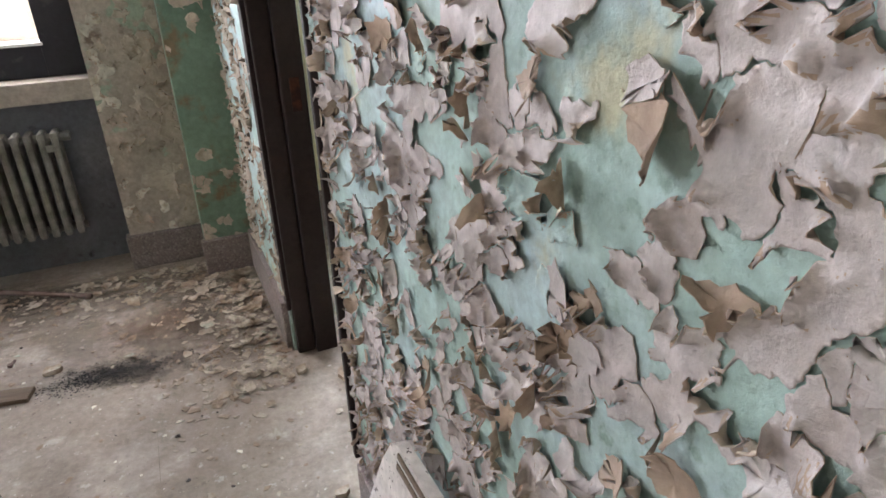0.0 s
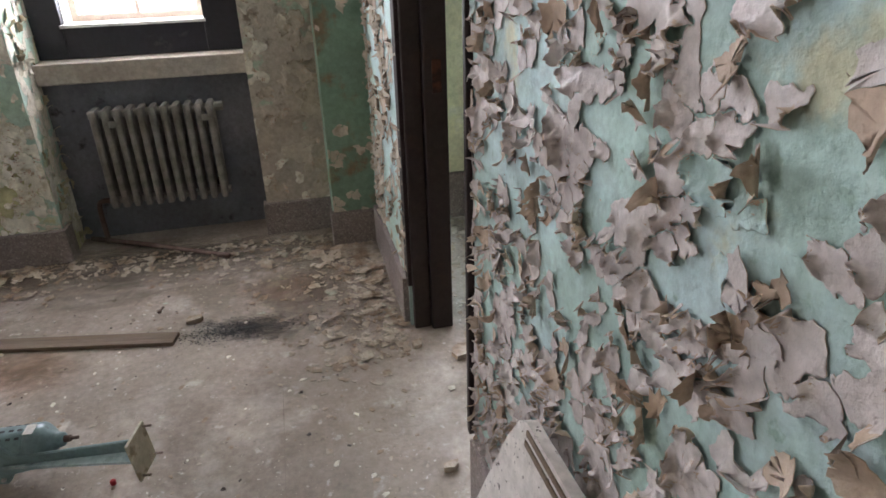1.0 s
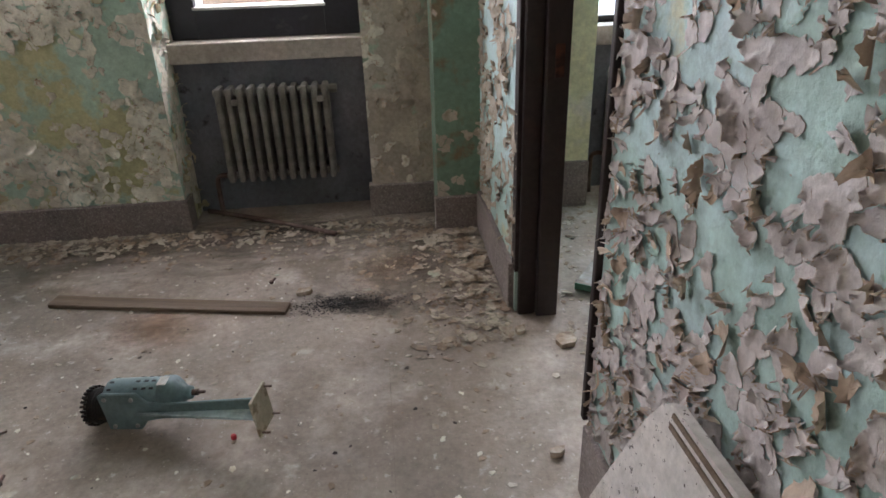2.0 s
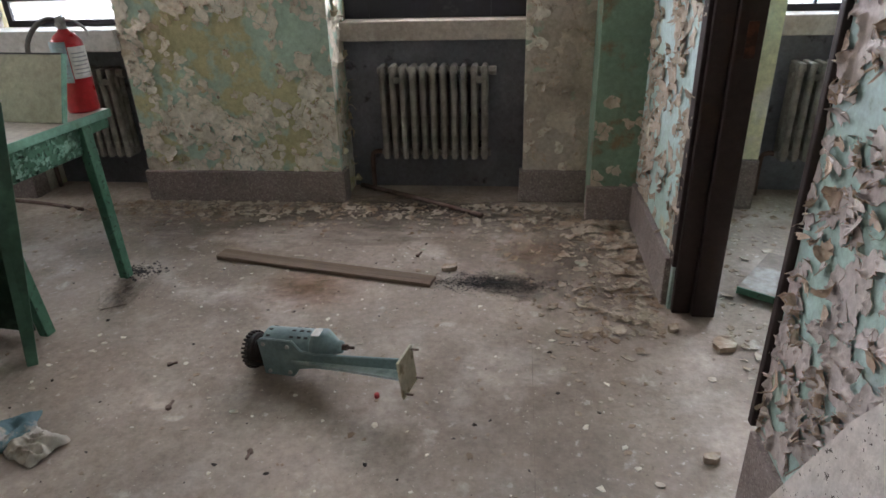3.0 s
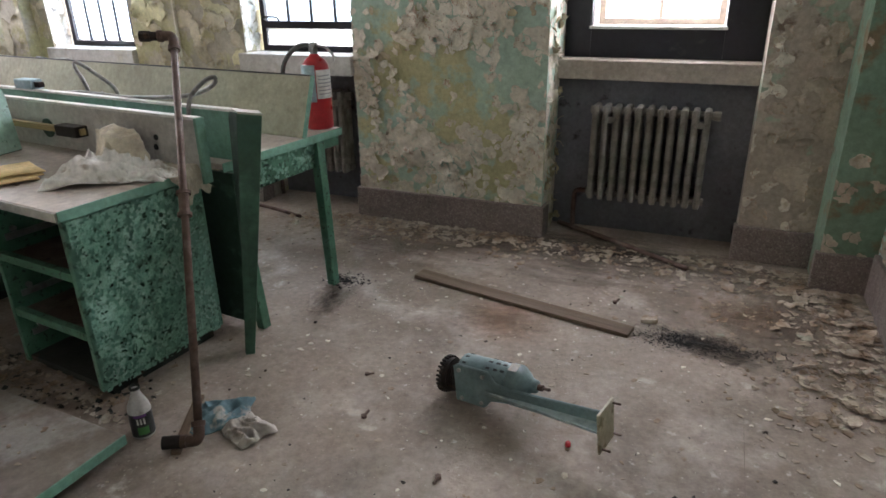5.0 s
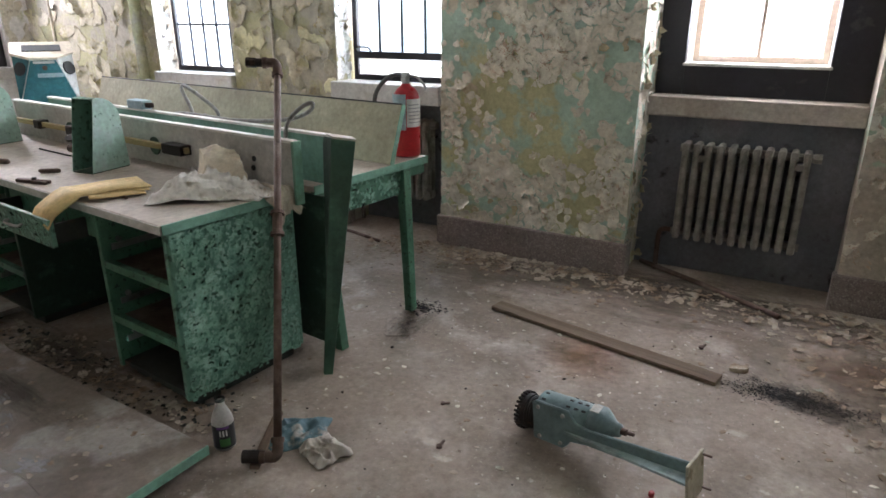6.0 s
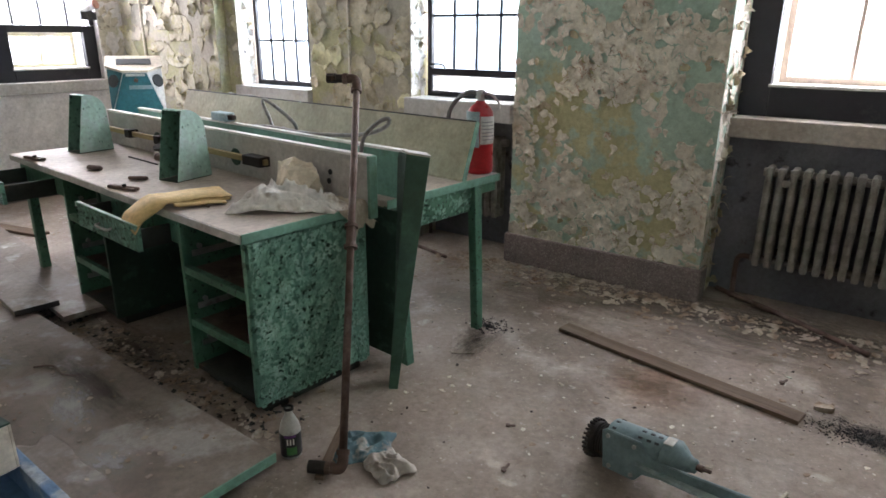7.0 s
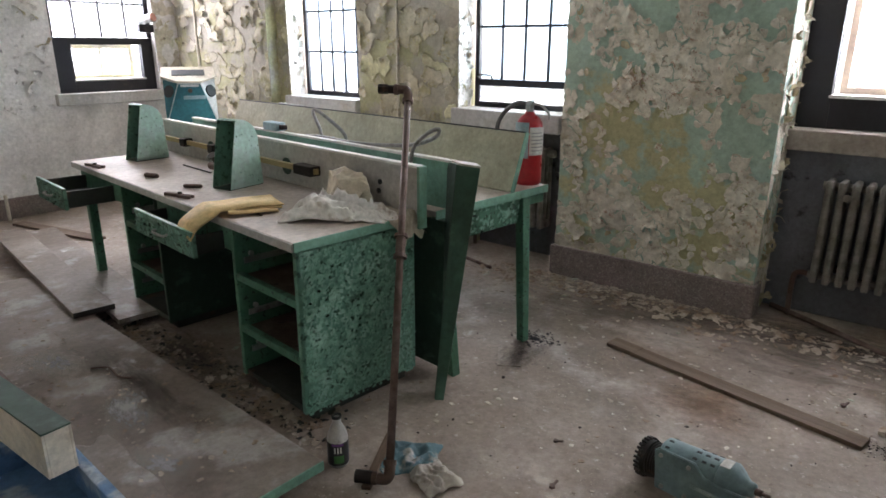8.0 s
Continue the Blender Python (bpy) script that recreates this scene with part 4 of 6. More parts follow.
def pedestal(x0, x1, slots, skin):
    side = bx("side_panel", desk, (x1 - 0.022, x1, 0.02, D_ - 0.005, 0.05, 0.715), skin, 0.004)
    bx("side_panel", desk, (x0, x0 + 0.022, 0.02, D_ - 0.005, 0.05, 0.715), M_GREEN, 0.004)
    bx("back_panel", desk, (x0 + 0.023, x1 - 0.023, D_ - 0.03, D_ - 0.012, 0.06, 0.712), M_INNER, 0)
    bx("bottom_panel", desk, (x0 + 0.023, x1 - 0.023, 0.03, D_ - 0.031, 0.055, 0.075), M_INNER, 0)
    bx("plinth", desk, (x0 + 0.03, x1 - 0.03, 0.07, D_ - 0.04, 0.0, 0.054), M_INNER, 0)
    for z in slots:
        bx("drawer_rail", desk, (x0 + 0.0225, x1 - 0.0225, 0.022, 0.05, z - 0.016, z + 0.016), M_GREEN, 0.003)
        bx("divider", desk, (x0 + 0.0225, x1 - 0.0225, 0.051, D_ - 0.032, z - 0.004, z + 0.002), M_RUST, 0)
    for z in slots + [0.10]:
        for x in (x0 + 0.026, x1 - 0.026):
            bm = bmesh.new()
            s = 1 if x < (x0 + x1) / 2 else -1
            add_box(bm, x - 0.003, x + 0.003, 0.06, D_ - 0.05, z + 0.05, z + 0.075)
            add_cyl(bm, (x, 0.09, z + 0.09), (x + s * 0.012, 0.09, z + 0.09), 0.011, seg=10)
            part("drawer_runner", bm, M_STEEL, desk)
    return side


side_panel = pedestal(-0.50, -0.02, [0.50, 0.27], M_GREENSIDE)
# the darker skin stands in for the kneehole's shade
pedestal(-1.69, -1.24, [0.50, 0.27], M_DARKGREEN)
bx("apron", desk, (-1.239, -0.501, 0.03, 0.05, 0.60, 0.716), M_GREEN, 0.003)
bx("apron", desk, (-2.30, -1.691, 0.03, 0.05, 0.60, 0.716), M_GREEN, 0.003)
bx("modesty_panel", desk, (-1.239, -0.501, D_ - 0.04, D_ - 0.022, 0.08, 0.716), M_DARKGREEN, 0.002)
bm = bmesh.new()
add_box(bm, -2.33, -2.28, 0.03, 0.08, 0.0, 0.716, bevel=0.006)
part("leg", bm, M_GREEN, desk)
bm = bmesh.new()
add_box(bm, -2.33, -2.28, D_ - 0.08, D_ - 0.03, 0.0, 0.716, bevel=0.006)
part("leg", bm, M_GREEN, desk)


def drawer(x0, x1, y0, z0, z1, depth):
    """A half-open drawer: front, sides, bottom and a bail handle."""
    f = bx("drawer_front", desk, (x0, x1, y0, y0 + 0.018, z0, z1), M_GREENSIDE, 0.003, "chipped green drawer front pulled open")
    bm = bmesh.new()
    for a, b in ((x0 + 0.01, x0 + 0.022), (x1 - 0.022, x1 - 0.01)):
        add_box(bm, a, b, y0 + 0.019, y0 + depth, z0 + 0.01, z1 - 0.02)
    add_box(bm, x0 + 0.022, x1 - 0.022, y0 + depth - 0.012, y0 + depth, z0 + 0.012, z1 - 0.03)
    add_box(bm, x0 + 0.022, x1 - 0.022, y0 + 0.019, y0 + depth - 0.012, z0 + 0.012, z0 + 0.020)
    # the drawer's inside is coloured near black in place of shade
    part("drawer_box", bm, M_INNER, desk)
    xm, zm = (x0 + x1) / 2, (z0 + z1) / 2
    tube("handle", [(xm - 0.055, y0, zm), (xm - 0.05, y0 - 0.02, zm - 0.004), (xm + 0.05, y0 - 0.02, zm - 0.004), (xm + 0.055, y0, zm)], 0.006, M_STEEL, f)
    return f


front_wide = drawer(-1.15, -0.565, -0.11, 0.585, 0.695, 0.42)
front_small = drawer(-2.27, -1.80, -0.22, 0.585, 0.700, 0.42)

# raised back panel of the desk, with a round grommet and a worn dark end
bx("upstand", desk, (-2.36, 0.034, D_ - 0.03, D_ - 0.004, 0.751, 0.945), M_GREYPANEL, 0.003, "grey-white upstand along the desk's back")
bx("upstand_cap", desk, (0.035, 0.050, D_ - 0.040, D_ + 0.002, 0.700, 0.955), M_MINTEDGE, 0.003)
bx("upstand_edge", desk, (-2.36, 0.034, D_ - 0.034, D_ + 0.0, 0.9455, 0.957), M_WHITEPAINT, 0.003)
for x in (-0.92, -1.72):
    bm = bmesh.new()
    add_cyl(bm, (x, D_ - 0.031, 0.835), (x, D_ - 0.036, 0.835), 0.042, seg=24)
    part("grommet", bm, M_DARKGREEN, desk, "dark green round cable hole")
bm = bmesh.new()
for x, z in ((-0.20, 0.86), (-0.21, 0.82)):
    add_cyl(bm, (x, D_ - 0.031, z), (x, D_ - 0.035, z), 0.012, seg=12)
part("screw_hole", bm, M_INK, desk)
# yellow clamp rail along the upstand
rail = thing("clamp_rail", DESK, "yellowed wooden rail with black clamps on the desk", "rail")
bm = bmesh.new()
add_box(bm, -2.30, -0.62, D_ - 0.075, D_ - 0.050, 0.835, 0.862, bevel=0.003)
part("bar", bm, mat("yellowed_wood", (0.42, 0.33, 0.16), (((0.3, 0.22, 0.1), 5, 0.58, 0.1, 6),), rough=0.6, stretch=(0.3, 4, 4)), rail)
for x in (-0.70, -1.62, -1.98):
    bx("clamp", rail, (x - 0.075 if x > -1 else x - 0.035, x + 0.07 if x > -1 else x + 0.03, D_ - 0.092, D_ - 0.034, 0.825, 0.872), M_IRON, 0.005, "black clamp")


# sheet-steel bookends
def bookend(m, label):
    b = thing("bookend", m, label, "bookend", "bookends on the desk")
    w, h, dpt = 0.125, 0.325, 0.205
    N = 14
    # side outline in local y (depth) and z, its far top corner rounded
    prof = [(0.0, 0.004), (0.062, h - 0.004)]
    for k in range(N + 1):
        a = math.pi / 2 * k / N
        prof.append((0.08 + (dpt - 0.095) * math.sin(a), h - 0.10 + 0.10 * math.cos(a)))
    prof.append((dpt, 0.004))
    bm = bmesh.new()
    t = 0.003
    A = [bm.verts.new((0, y, z)) for y, z in prof]
    B = [bm.verts.new((-t, y, z)) for y, z in prof]
    bm.faces.new(A)
    bm.faces.new(B[::-1])
    for k in range(len(prof)):
        q = (A[k], B[k], B[(k + 1) % len(prof)], A[(k + 1) % len(prof)])
        bm.faces.new(q)
    part("side", bm, M_PALEGREEN, b, "worn pale green side plate with painted light")
    bm = bmesh.new()
    P = [prof[-1]] + prof[-2:1:-1] + [prof[1]]
    rows_ = [[bm.verts.new((x, y, z)) for y, z in P] for x in (-w, -t - 0.0005)]
    for k in range(len(P) - 1):
        bm.faces.new((rows_[0][k], rows_[0][k + 1], rows_[1][k + 1], rows_[1][k]))
    part("curved_back", bm, M_GREENSIDE, b).modifiers.new("thickness", "SOLIDIFY").thickness = 0.003
    bm = bmesh.new()
    A = [bm.verts.new((-w, y, z)) for y, z in prof]
    B = [bm.verts.new((-w - t, y, z)) for y, z in prof]
    bm.faces.new(A)
    bm.faces.new(B[::-1])
    for k in range(len(prof)):
        bm.faces.new((A[k], B[k], B[(k + 1) % len(prof)], A[(k + 1) % len(prof)]))
    part("side", bm, M_GREENSIDE, b, "dull green side plate")
    bx("foot", b, (-w, -t - 0.0005, 0.0, dpt, 0.0, 0.003), M_DARKGREEN, 0)
    return b


bookend(DESK @ pose(-0.935, 0.265, 0.751, 0, 0, 13), "worn green sheet-steel bookend standing on the desk")
bookend(DESK @ pose(-2.06, 0.265, 0.751, 0, 0, 8), "worn green sheet-steel bookend with darker inside")


# ---------------------------------------------------------------- table behind the desk
TABLE = pose(-2.82, 2.16, 0, 0, 0, -6.1)
table = thing("work_table", TABLE, "green work table with flaking apron behind the desk", "table")
bx("tabletop", table, (-2.70, 0.03, 0.0, 0.79, 0.722, 0.748), M_LAMINATE, 0.004, "dusty tabletop")
bx("edge_strip", table, (0.0305, 0.036, 0.0, 0.79, 0.712, 0.750), M_MINTEDGE, 0.002)
apron_r = bx("apron", table, (-0.012, 0.008, 0.045, 0.66, 0.585, 0.715), M_GREEN, 0.003, "flaking green apron")
bx("apron", table, (-2.66, -0.045, 0.66, 0.68, 0.60, 0.715), M_GREEN, 0.003)
for x in (-0.024, -2.62):
    for y in (0.03, 0.60):
        bm = bmesh.new()
        vs = add_box(bm, x, x + 0.05, y, y + 0.055, 0.0, 0.716, bevel=0.005)
        for v in bm.verts:
            if v.co.z < 0.3:
                k = 1 - 0.18 * (0.3 - v.co.z) / 0.3
                v.co.x, v.co.y = x + 0.025 + (v.co.x - x - 0.025) * k, y + 0.0275 + (v.co.y - y - 0.0275) * k
        if x > -1:
            # the legs at this end have been knocked outwards
            for v in bm.verts:
                v.co.x, v.co.y = v.co.x + 0.100 * (0.716 - v.co.z) / 0.716, v.co.y - (0.083 if y > 0.5 else 0.015) * (0.716 - v.co.z) / 0.716
        part("leg", bm, M_GREEN, table)
bx("side_rail", table, (-0.012, 0.013, 0.661, 0.785, 0.66, 0.71), M_GREEN, 0.003)
# dark and run past the table's end, to paint the gap's shade
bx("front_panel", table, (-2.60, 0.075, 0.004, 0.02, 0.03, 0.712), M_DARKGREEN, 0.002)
bx("upstand", table, (-2.3, 0.07, 0.06, 0.085, 0.749, 0.948), M_MINTEDGE, 0.003, "pale green upstand")
bx("upstand_edge", table, (-2.3, 0.07, 0.056, 0.089, 0.9485, 0.960), M_WHITEPAINT, 0.003)

# long cream board leaning on the table
brd = thing("leaning_board", TABLE @ pose(0.025, 0.50, 0.752, -20), "long dirty cream board with black edge leaning on table", "board")
bx("panel", brd, (-2.68, 0.0, 0.0, 0.024, 0.0, 0.285), M_CREAMBOARD, 0.002)
bx("top_edge", brd, (-2.68, 0.0, -0.002, 0.026, 0.2855, 0.292), M_BLACKEDGE, 0.001)
bx("end_edge", brd, (0.0005, 0.006, -0.001, 0.025, 0.0, 0.29), M_MINTEDGE, 0.001)
for x in (-1.86, -2.1):
    bx("clip", brd, (x - 0.03, x + 0.03, -0.006, 0.03, 0.292, 0.30), M_STEEL, 0.001)

# armoured hoses that loop over the upstand
TM = TABLE
h1 = tube("flexible_hose", [TM @ (Vector(p) + Vector((0.17, 0, 0))) for p in ((-0.30, 0.055, 0.80), (-0.32, 0.03, 0.86), (-0.33, 0.05, 0.98), (-0.29, 0.10, 1.05), (-0.24, 0.12, 1.07), (-0.27, 0.12, 1.03), (-0.42, 0.11, 0.985), (-0.75, 0.09, 0.96), (-1.15, 0.12, 0.955), (-1.35, 0.12, 0.93))], 0.0095, M_HOSE)
tagged(h1, "grey armoured flexible hose looped over the upstand", "hose", "armoured hoses")
h2 = tube("flexible_hose", [TM @ (Vector(p) + Vector((0.04, 0, 0))) for p in ((-1.07, 0.20, 0.76), (-1.08, 0.21, 0.86), (-1.13, 0.22, 0.97), (-1.20, 0.23, 1.045), (-1.205, 0.24, 1.072), (-1.15, 0.24, 1.06), (-1.03, 0.24, 1.01), (-0.95, 0.24, 0.97), (-0.94, 0.25, 0.935), (-0.99, 0.25, 0.915), (-1.06, 0.25, 0.93))], 0.0095, M_HOSE)
tagged(h2, "grey armoured flexible hose bent upright", "hose", "armoured hoses")
ob = thing("outlet_box", TABLE @ pose(-1.30, 0.07, 0.961), "small pale metal outlet box on the upstand", "outlet box")
bx("body", ob, (-0.08, 0.06, -0.03, 0.03, 0.0, 0.045), M_BLUELABEL, 0.006)
bx("gland", ob, (0.061, 0.10, -0.015, 0.015, 0.01, 0.035), M_IRON, 0.004)

# bent steel leg leaning between the desk and the table
leg = thing("steel_channel", pose(0, 0, 0), "green bent sheet-steel leg with painted shade, leaning on the table", "steel leg")
bm = bmesh.new()
pts = [(-2.685, 2.165, 0.955), (-2.60, 2.205, 0.945), (-2.612, 1.992, 0.0), (-2.642, 1.972, 0.0)]
v = [bm.verts.new(p) for p in pts]
bm.faces.new(v)
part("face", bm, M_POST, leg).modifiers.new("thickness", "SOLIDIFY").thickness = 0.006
bm = bmesh.new()
# the wide dark flange stands in for the shade in the gap
pts = [(-2.688, 2.172, 0.955), (-2.645, 1.979, 0.0), (-2.67, 2.04, 0.0), (-2.775, 2.225, 0.95)]
v = [bm.verts.new(p) for p in pts]
bm.faces.new(v)
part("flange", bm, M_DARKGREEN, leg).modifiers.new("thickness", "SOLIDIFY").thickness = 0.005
bm = bmesh.new()
pts = [(-2.685, 2.17, 0.962), (-2.60, 2.212, 0.952), (-2.655, 2.25, 0.955), (-2.77, 2.225, 0.962)]
bm.faces.new([bm.verts.new(p) for p in pts])
part("cap", bm, M_LAMINATE, leg, "chipped pale cap").modifiers.new("thickness", "SOLIDIFY").thickness = 0.006


# ---------------------------------------------------------------- fire extinguisher
def extinguisher():
    e = thing("fire_extinguisher", pose(-2.80, 2.90, 0.750), "red fire extinguisher with blue and white labels on table", "fire extinguisher")
    bm = bmesh.new()
    add_lathe(bm, [(0.062, 0.0), (0.068, 0.01), (0.068, 0.27), (0.062, 0.305), (0.045, 0.33), (0.024, 0.345), (0.021, 0.355)], 28)
    part("cylinder", bm, M_RED, e, smooth=True)
    for name, a0, a1, z0, z1, mm, lab in (("label_plate", 222, 300, 0.135, 0.308, M_BLUELABEL, "pale blue label"), ("instruction_label", 303, 385, 0.15, 0.285, M_PAPER, "white instruction label")):
        bm = bmesh.new()
        cols = []
        for k in range(9):
            a = radians(a0 + (a1 - a0) * k / 8)
            cols.append([bm.verts.new((0.0693 * math.cos(a), 0.0693 * math.sin(a), z)) for z in (z0, z1)])
        for a, b in zip(cols, cols[1:]):
            bm.faces.new((a[0], b[0], b[1], a[1]))
        lb = part(name, bm, mm, e, lab, smooth=True)
        bm = bmesh.new()
        for r in range(7):
            z = z0 + 0.02 + r * 0.017
            if z > z1 - 0.02:
                break
            c2 = []
            for k in range(7):
                a = radians(a0 + 8 + (a1 - a0 - 16 - 6 * (r % 3)) * k / 6)
                c2.append([bm.verts.new((0.0698 * math.cos(a), 0.0698 * math.sin(a), zz)) for zz in (z, z + 0.005)])
            for a, b in zip(c2, c2[1:]):
                bm.faces.new((a[0], b[0], b[1], a[1]))
        part("print_lines", bm, M_PRINT, lb)
    bm = bmesh.new()
    add_cyl(bm, (0, 0, 0.355), (0, 0, 0.385), 0.018, seg=14)
    add_box(bm, -0.018, 0.018, -0.014, 0.014, 0.385, 0.405, bevel=0.003)
    part("valve", bm, M_STEEL, e)
    bm = bmesh.new()
    add_box(bm, -0.012, 0.085, -0.010, 0.010, 0.0, 0.005, pose(0, 0, 0.405, 0, -14, 20), 0.001)
    part("lever", bm, M_STEEL, e)
    tube("carry_handle", [(0.01, 0, 0.392), (0.05, 0.018, 0.385), (0.085, 0.03, 0.35), (0.088, 0.032, 0.32)], 0.006, M_STEEL, e)
    tube("hose", [(-0.015, 0, 0.39), (-0.06, -0.01, 0.395), (-0.12, -0.02, 0.36), (-0.165, -0.03, 0.29), (-0.17, -0.03, 0.20)], 0.011, M_RUBBER, e)
    bm = bmesh.new()
    add_cyl(bm, (0.0, -0.018, 0.375), (0.0, -0.026, 0.375), 0.013, seg=14)
    part("gauge", bm, M_STEEL, e)


extinguisher()


# ---------------------------------------------------------------- pipe leaning on the desk
def pipe_stand():
    p = thing("iron_pipe", pose(0, 0, 0), "rusty iron pipe with elbows leaning on the desk", "pipe")
    foot, top = Vector((-2.40, 1.435, 0.035)), Vector((-2.955, 2.18, 1.235))
    d = (top - foot).normalized()
    bm = bmesh.new()
    add_cyl(bm, foot + d * 0.03, top - d * 0.03, 0.0140, seg=16)
    part("tube", bm, M_RUST, p, smooth=True)

    def elbow(at, along, out, name):
        tube(name, [at + along * 0.055, at + along * 0.02, at + out * 0.012 , at + out * 0.045], 0.019, M_RUST, p)
        bm = bmesh.new()
        add_cyl(bm, at + along * 0.045, at + along * 0.062, 0.0225, seg=14)
        add_cyl(bm, at + out * 0.04, at + out * 0.058, 0.0225, seg=14)
        part("collar", bm, M_RUST, p)
    left = Vector((-0.86, -0.50, 0.02)).normalized()
    elbow(foot, d, left, "elbow")
    elbow(top, -d, left, "elbow")
    bm = bmesh.new()
    add_cyl(bm, foot + left * 0.055, foot + left * 0.115, 0.022, seg=16)
    part("nipple", bm, M_IRON, p, smooth=False)
    bm = bmesh.new()
    add_cyl(bm, top + left * 0.05, top + left * 0.085, 0.017, seg=14)
    add_cyl(bm, top + left * 0.085, top + left * 0.125, 0.020, seg=6)
    part("nipple", bm, M_IRON, p)
    mid = foot + d * (foot - top).length * 0.545
    bm = bmesh.new()
    add_cyl(bm, mid - d * 0.035, mid + d * 0.035, 0.019, seg=14)
    add_cyl(bm, mid - d * 0.048, mid - d * 0.035, 0.026, seg=14)
    add_cyl(bm, mid + d * 0.035, mid + d * 0.048, 0.026, seg=14)
    part("union", bm, M_RUST, p)


pipe_stand()


# ---------------------------------------------------------------- machine on the floor
def machine():
    e = thing("stirrer_motor", pose(-1.725, 2.032, 0.0, 0, -6.3, -12.5) @ Matrix.Scale(0.93, 4), "blue-grey bench motor on a bracket lying on the floor", "machine")
    # toothed wheel
    bm = bmesh.new()
    add_cyl(bm, (-0.035, 0.0, 0.085), (-0.005, 0.0, 0.085), 0.066, seg=32)
    for k in range(26):
        a = 2 * math.pi * k / 26
        m = pose(-0.03, 0.0, 0.085) @ Matrix.Rotation(a, 4, "X")
        add_box(bm, -0.012, 0.008, -0.004, 0.004, 0.062, 0.074, m)
    part("toothed_wheel", bm, M_IRON, e, "black toothed wheel")
    for i in range(4):
        bm = bmesh.new()
        add_cyl(bm, (0.0 + i * 0.009, 0.0, 0.085), (0.006 + i * 0.009, 0.0, 0.085), 0.064 - 0.002 * i, seg=28)
        part("ring", bm, M_IRON, e)
    # gear case: rounded slab whose face carries bolts
    out = [(0.03, 0.012), (0.155, 0.008), (0.17, 0.02), (0.19, 0.045), (0.26, 0.055), (0.635, 0.045), (0.635, 0.128), (0.27, 0.118), (0.215, 0.128), (0.195, 0.155), (0.185, 0.168), (0.05, 0.172), (0.032, 0.160)]
    bm = bmesh.new()
    A = [bm.verts.new((x, -0.052, z)) for x, z in out]
    B = [bm.verts.new((x, -0.040, z)) for x, z in out]
    bm.faces.new(A)
    bm.faces.new(B[::-1])
    for k in range(len(out)):
        bm.faces.new((A[k], B[k], B[(k + 1) % len(out)], A[(k + 1) % len(out)]))
    bmesh.ops.recalc_face_normals(bm, faces=bm.faces[:])
    bmesh.ops.bevel(bm, geom=[x for x in bm.edges if abs(x.verts[0].co.y - x.verts[1].co.y) < 1e-5], offset=0.003, segments=2, affect="EDGES")
    part("bracket_arm", bm, M_BLUEGREY, e)
    bm = bmesh.new()
    vs = add_box(bm, 0.17, 0.635, -0.105, -0.0525, 0.076, 0.086, bevel=0.003)
    for v in bm.verts:
        k = max(0.0, (0.40 - v.co.x) / 0.23)
        v.co.y = -0.0525 + (v.co.y + 0.0525) * (1 - 0.9 * min(1, k))
    part("rib", bm, M_RIB, e, "shiny rib with its highlight painted in")
    bm = bmesh.new()
    add_box(bm, 0.033, 0.150, -0.039, -0.01, 0.02, 0.150, bevel=0.012)
    part("gear_case", bm, M_BLUEGREY, e)
    bm = bmesh.new()
    for x, z in ((0.06, 0.15), (0.165, 0.145), (0.06, 0.03), (0.15, 0.03)):
        add_cyl(bm, (x, -0.0525, z), (x, -0.059, z), 0.008, seg=10)
        part("bolt", bm, M_STEEL, e)
        bm = bmesh.new()
    bm.free()
    # motor behind the arm
    mm = pose(0.186, 0.020, 0.112) @ Matrix.Rotation(radians(90), 4, "Y")
    bm = bmesh.new()
    add_lathe(bm, [(0.056, -0.152), (0.063, -0.145), (0.063, 0.055), (0.058, 0.06)], 28, mm)
    part("motor", bm, M_BLUEGREY, e, smooth=True)
    bm = bmesh.new()
    add_lathe(bm, [(0.0605, 0.0605), (0.066, 0.064), (0.066, 0.098), (0.052, 0.118), (0.034, 0.138), (0.026, 0.150), (0.024, 0.166), (0.015, 0.170)], 28, mm)
    part("motor_nose", bm, M_BLUEGREY, e, smooth=True)
    bm = bmesh.new()
    add_lathe(bm, [(0.012, 0.1705), (0.012, 0.190), (0.006, 0.192), (0.006, 0.217)], 14, mm)
    part("shaft", bm, M_RUST, e)
    bm = bmesh.new()
    for a in (150, 185, 215):
        for x in (0.06, 0.165, 0.198, 0.228):
            m = pose(x, 0.020, 0.113) @ Matrix.Rotation(radians(a - 180), 4, "X")
            add_box(bm, -0.008, 0.008, -0.004, 0.004, 0.0595, 0.0635, m)
            part("vent_slot", bm, M_INK, e)
            bm = bmesh.new()
    bm.free()
    bm = bmesh.new()
    m = pose(0.268, 0.020, 0.1155) @ Matrix.Rotation(radians(12), 4, "X")
    add_box(bm, -0.017, 0.017, -0.02, 0.02, 0.0635, 0.0655, m)
    part("rating_label", bm, M_PAPER, e, "small white label")
    bm = bmesh.new()
    add_box(bm, 0.636, 0.646, -0.115, 0.012, 0.005, 0.155, bevel=0.004)
    part("foot_plate", bm, M_PLATE, e, "stained pale mounting plate")
    for y, z in ((-0.1, 0.02), (0.0, 0.02), (0.0, 0.14)):
        bm = bmesh.new()
        add_cyl(bm, (0.646, y, z), (0.675, y, z), 0.004, seg=8)
        part("stud", bm, M_RUST, e)


machine()


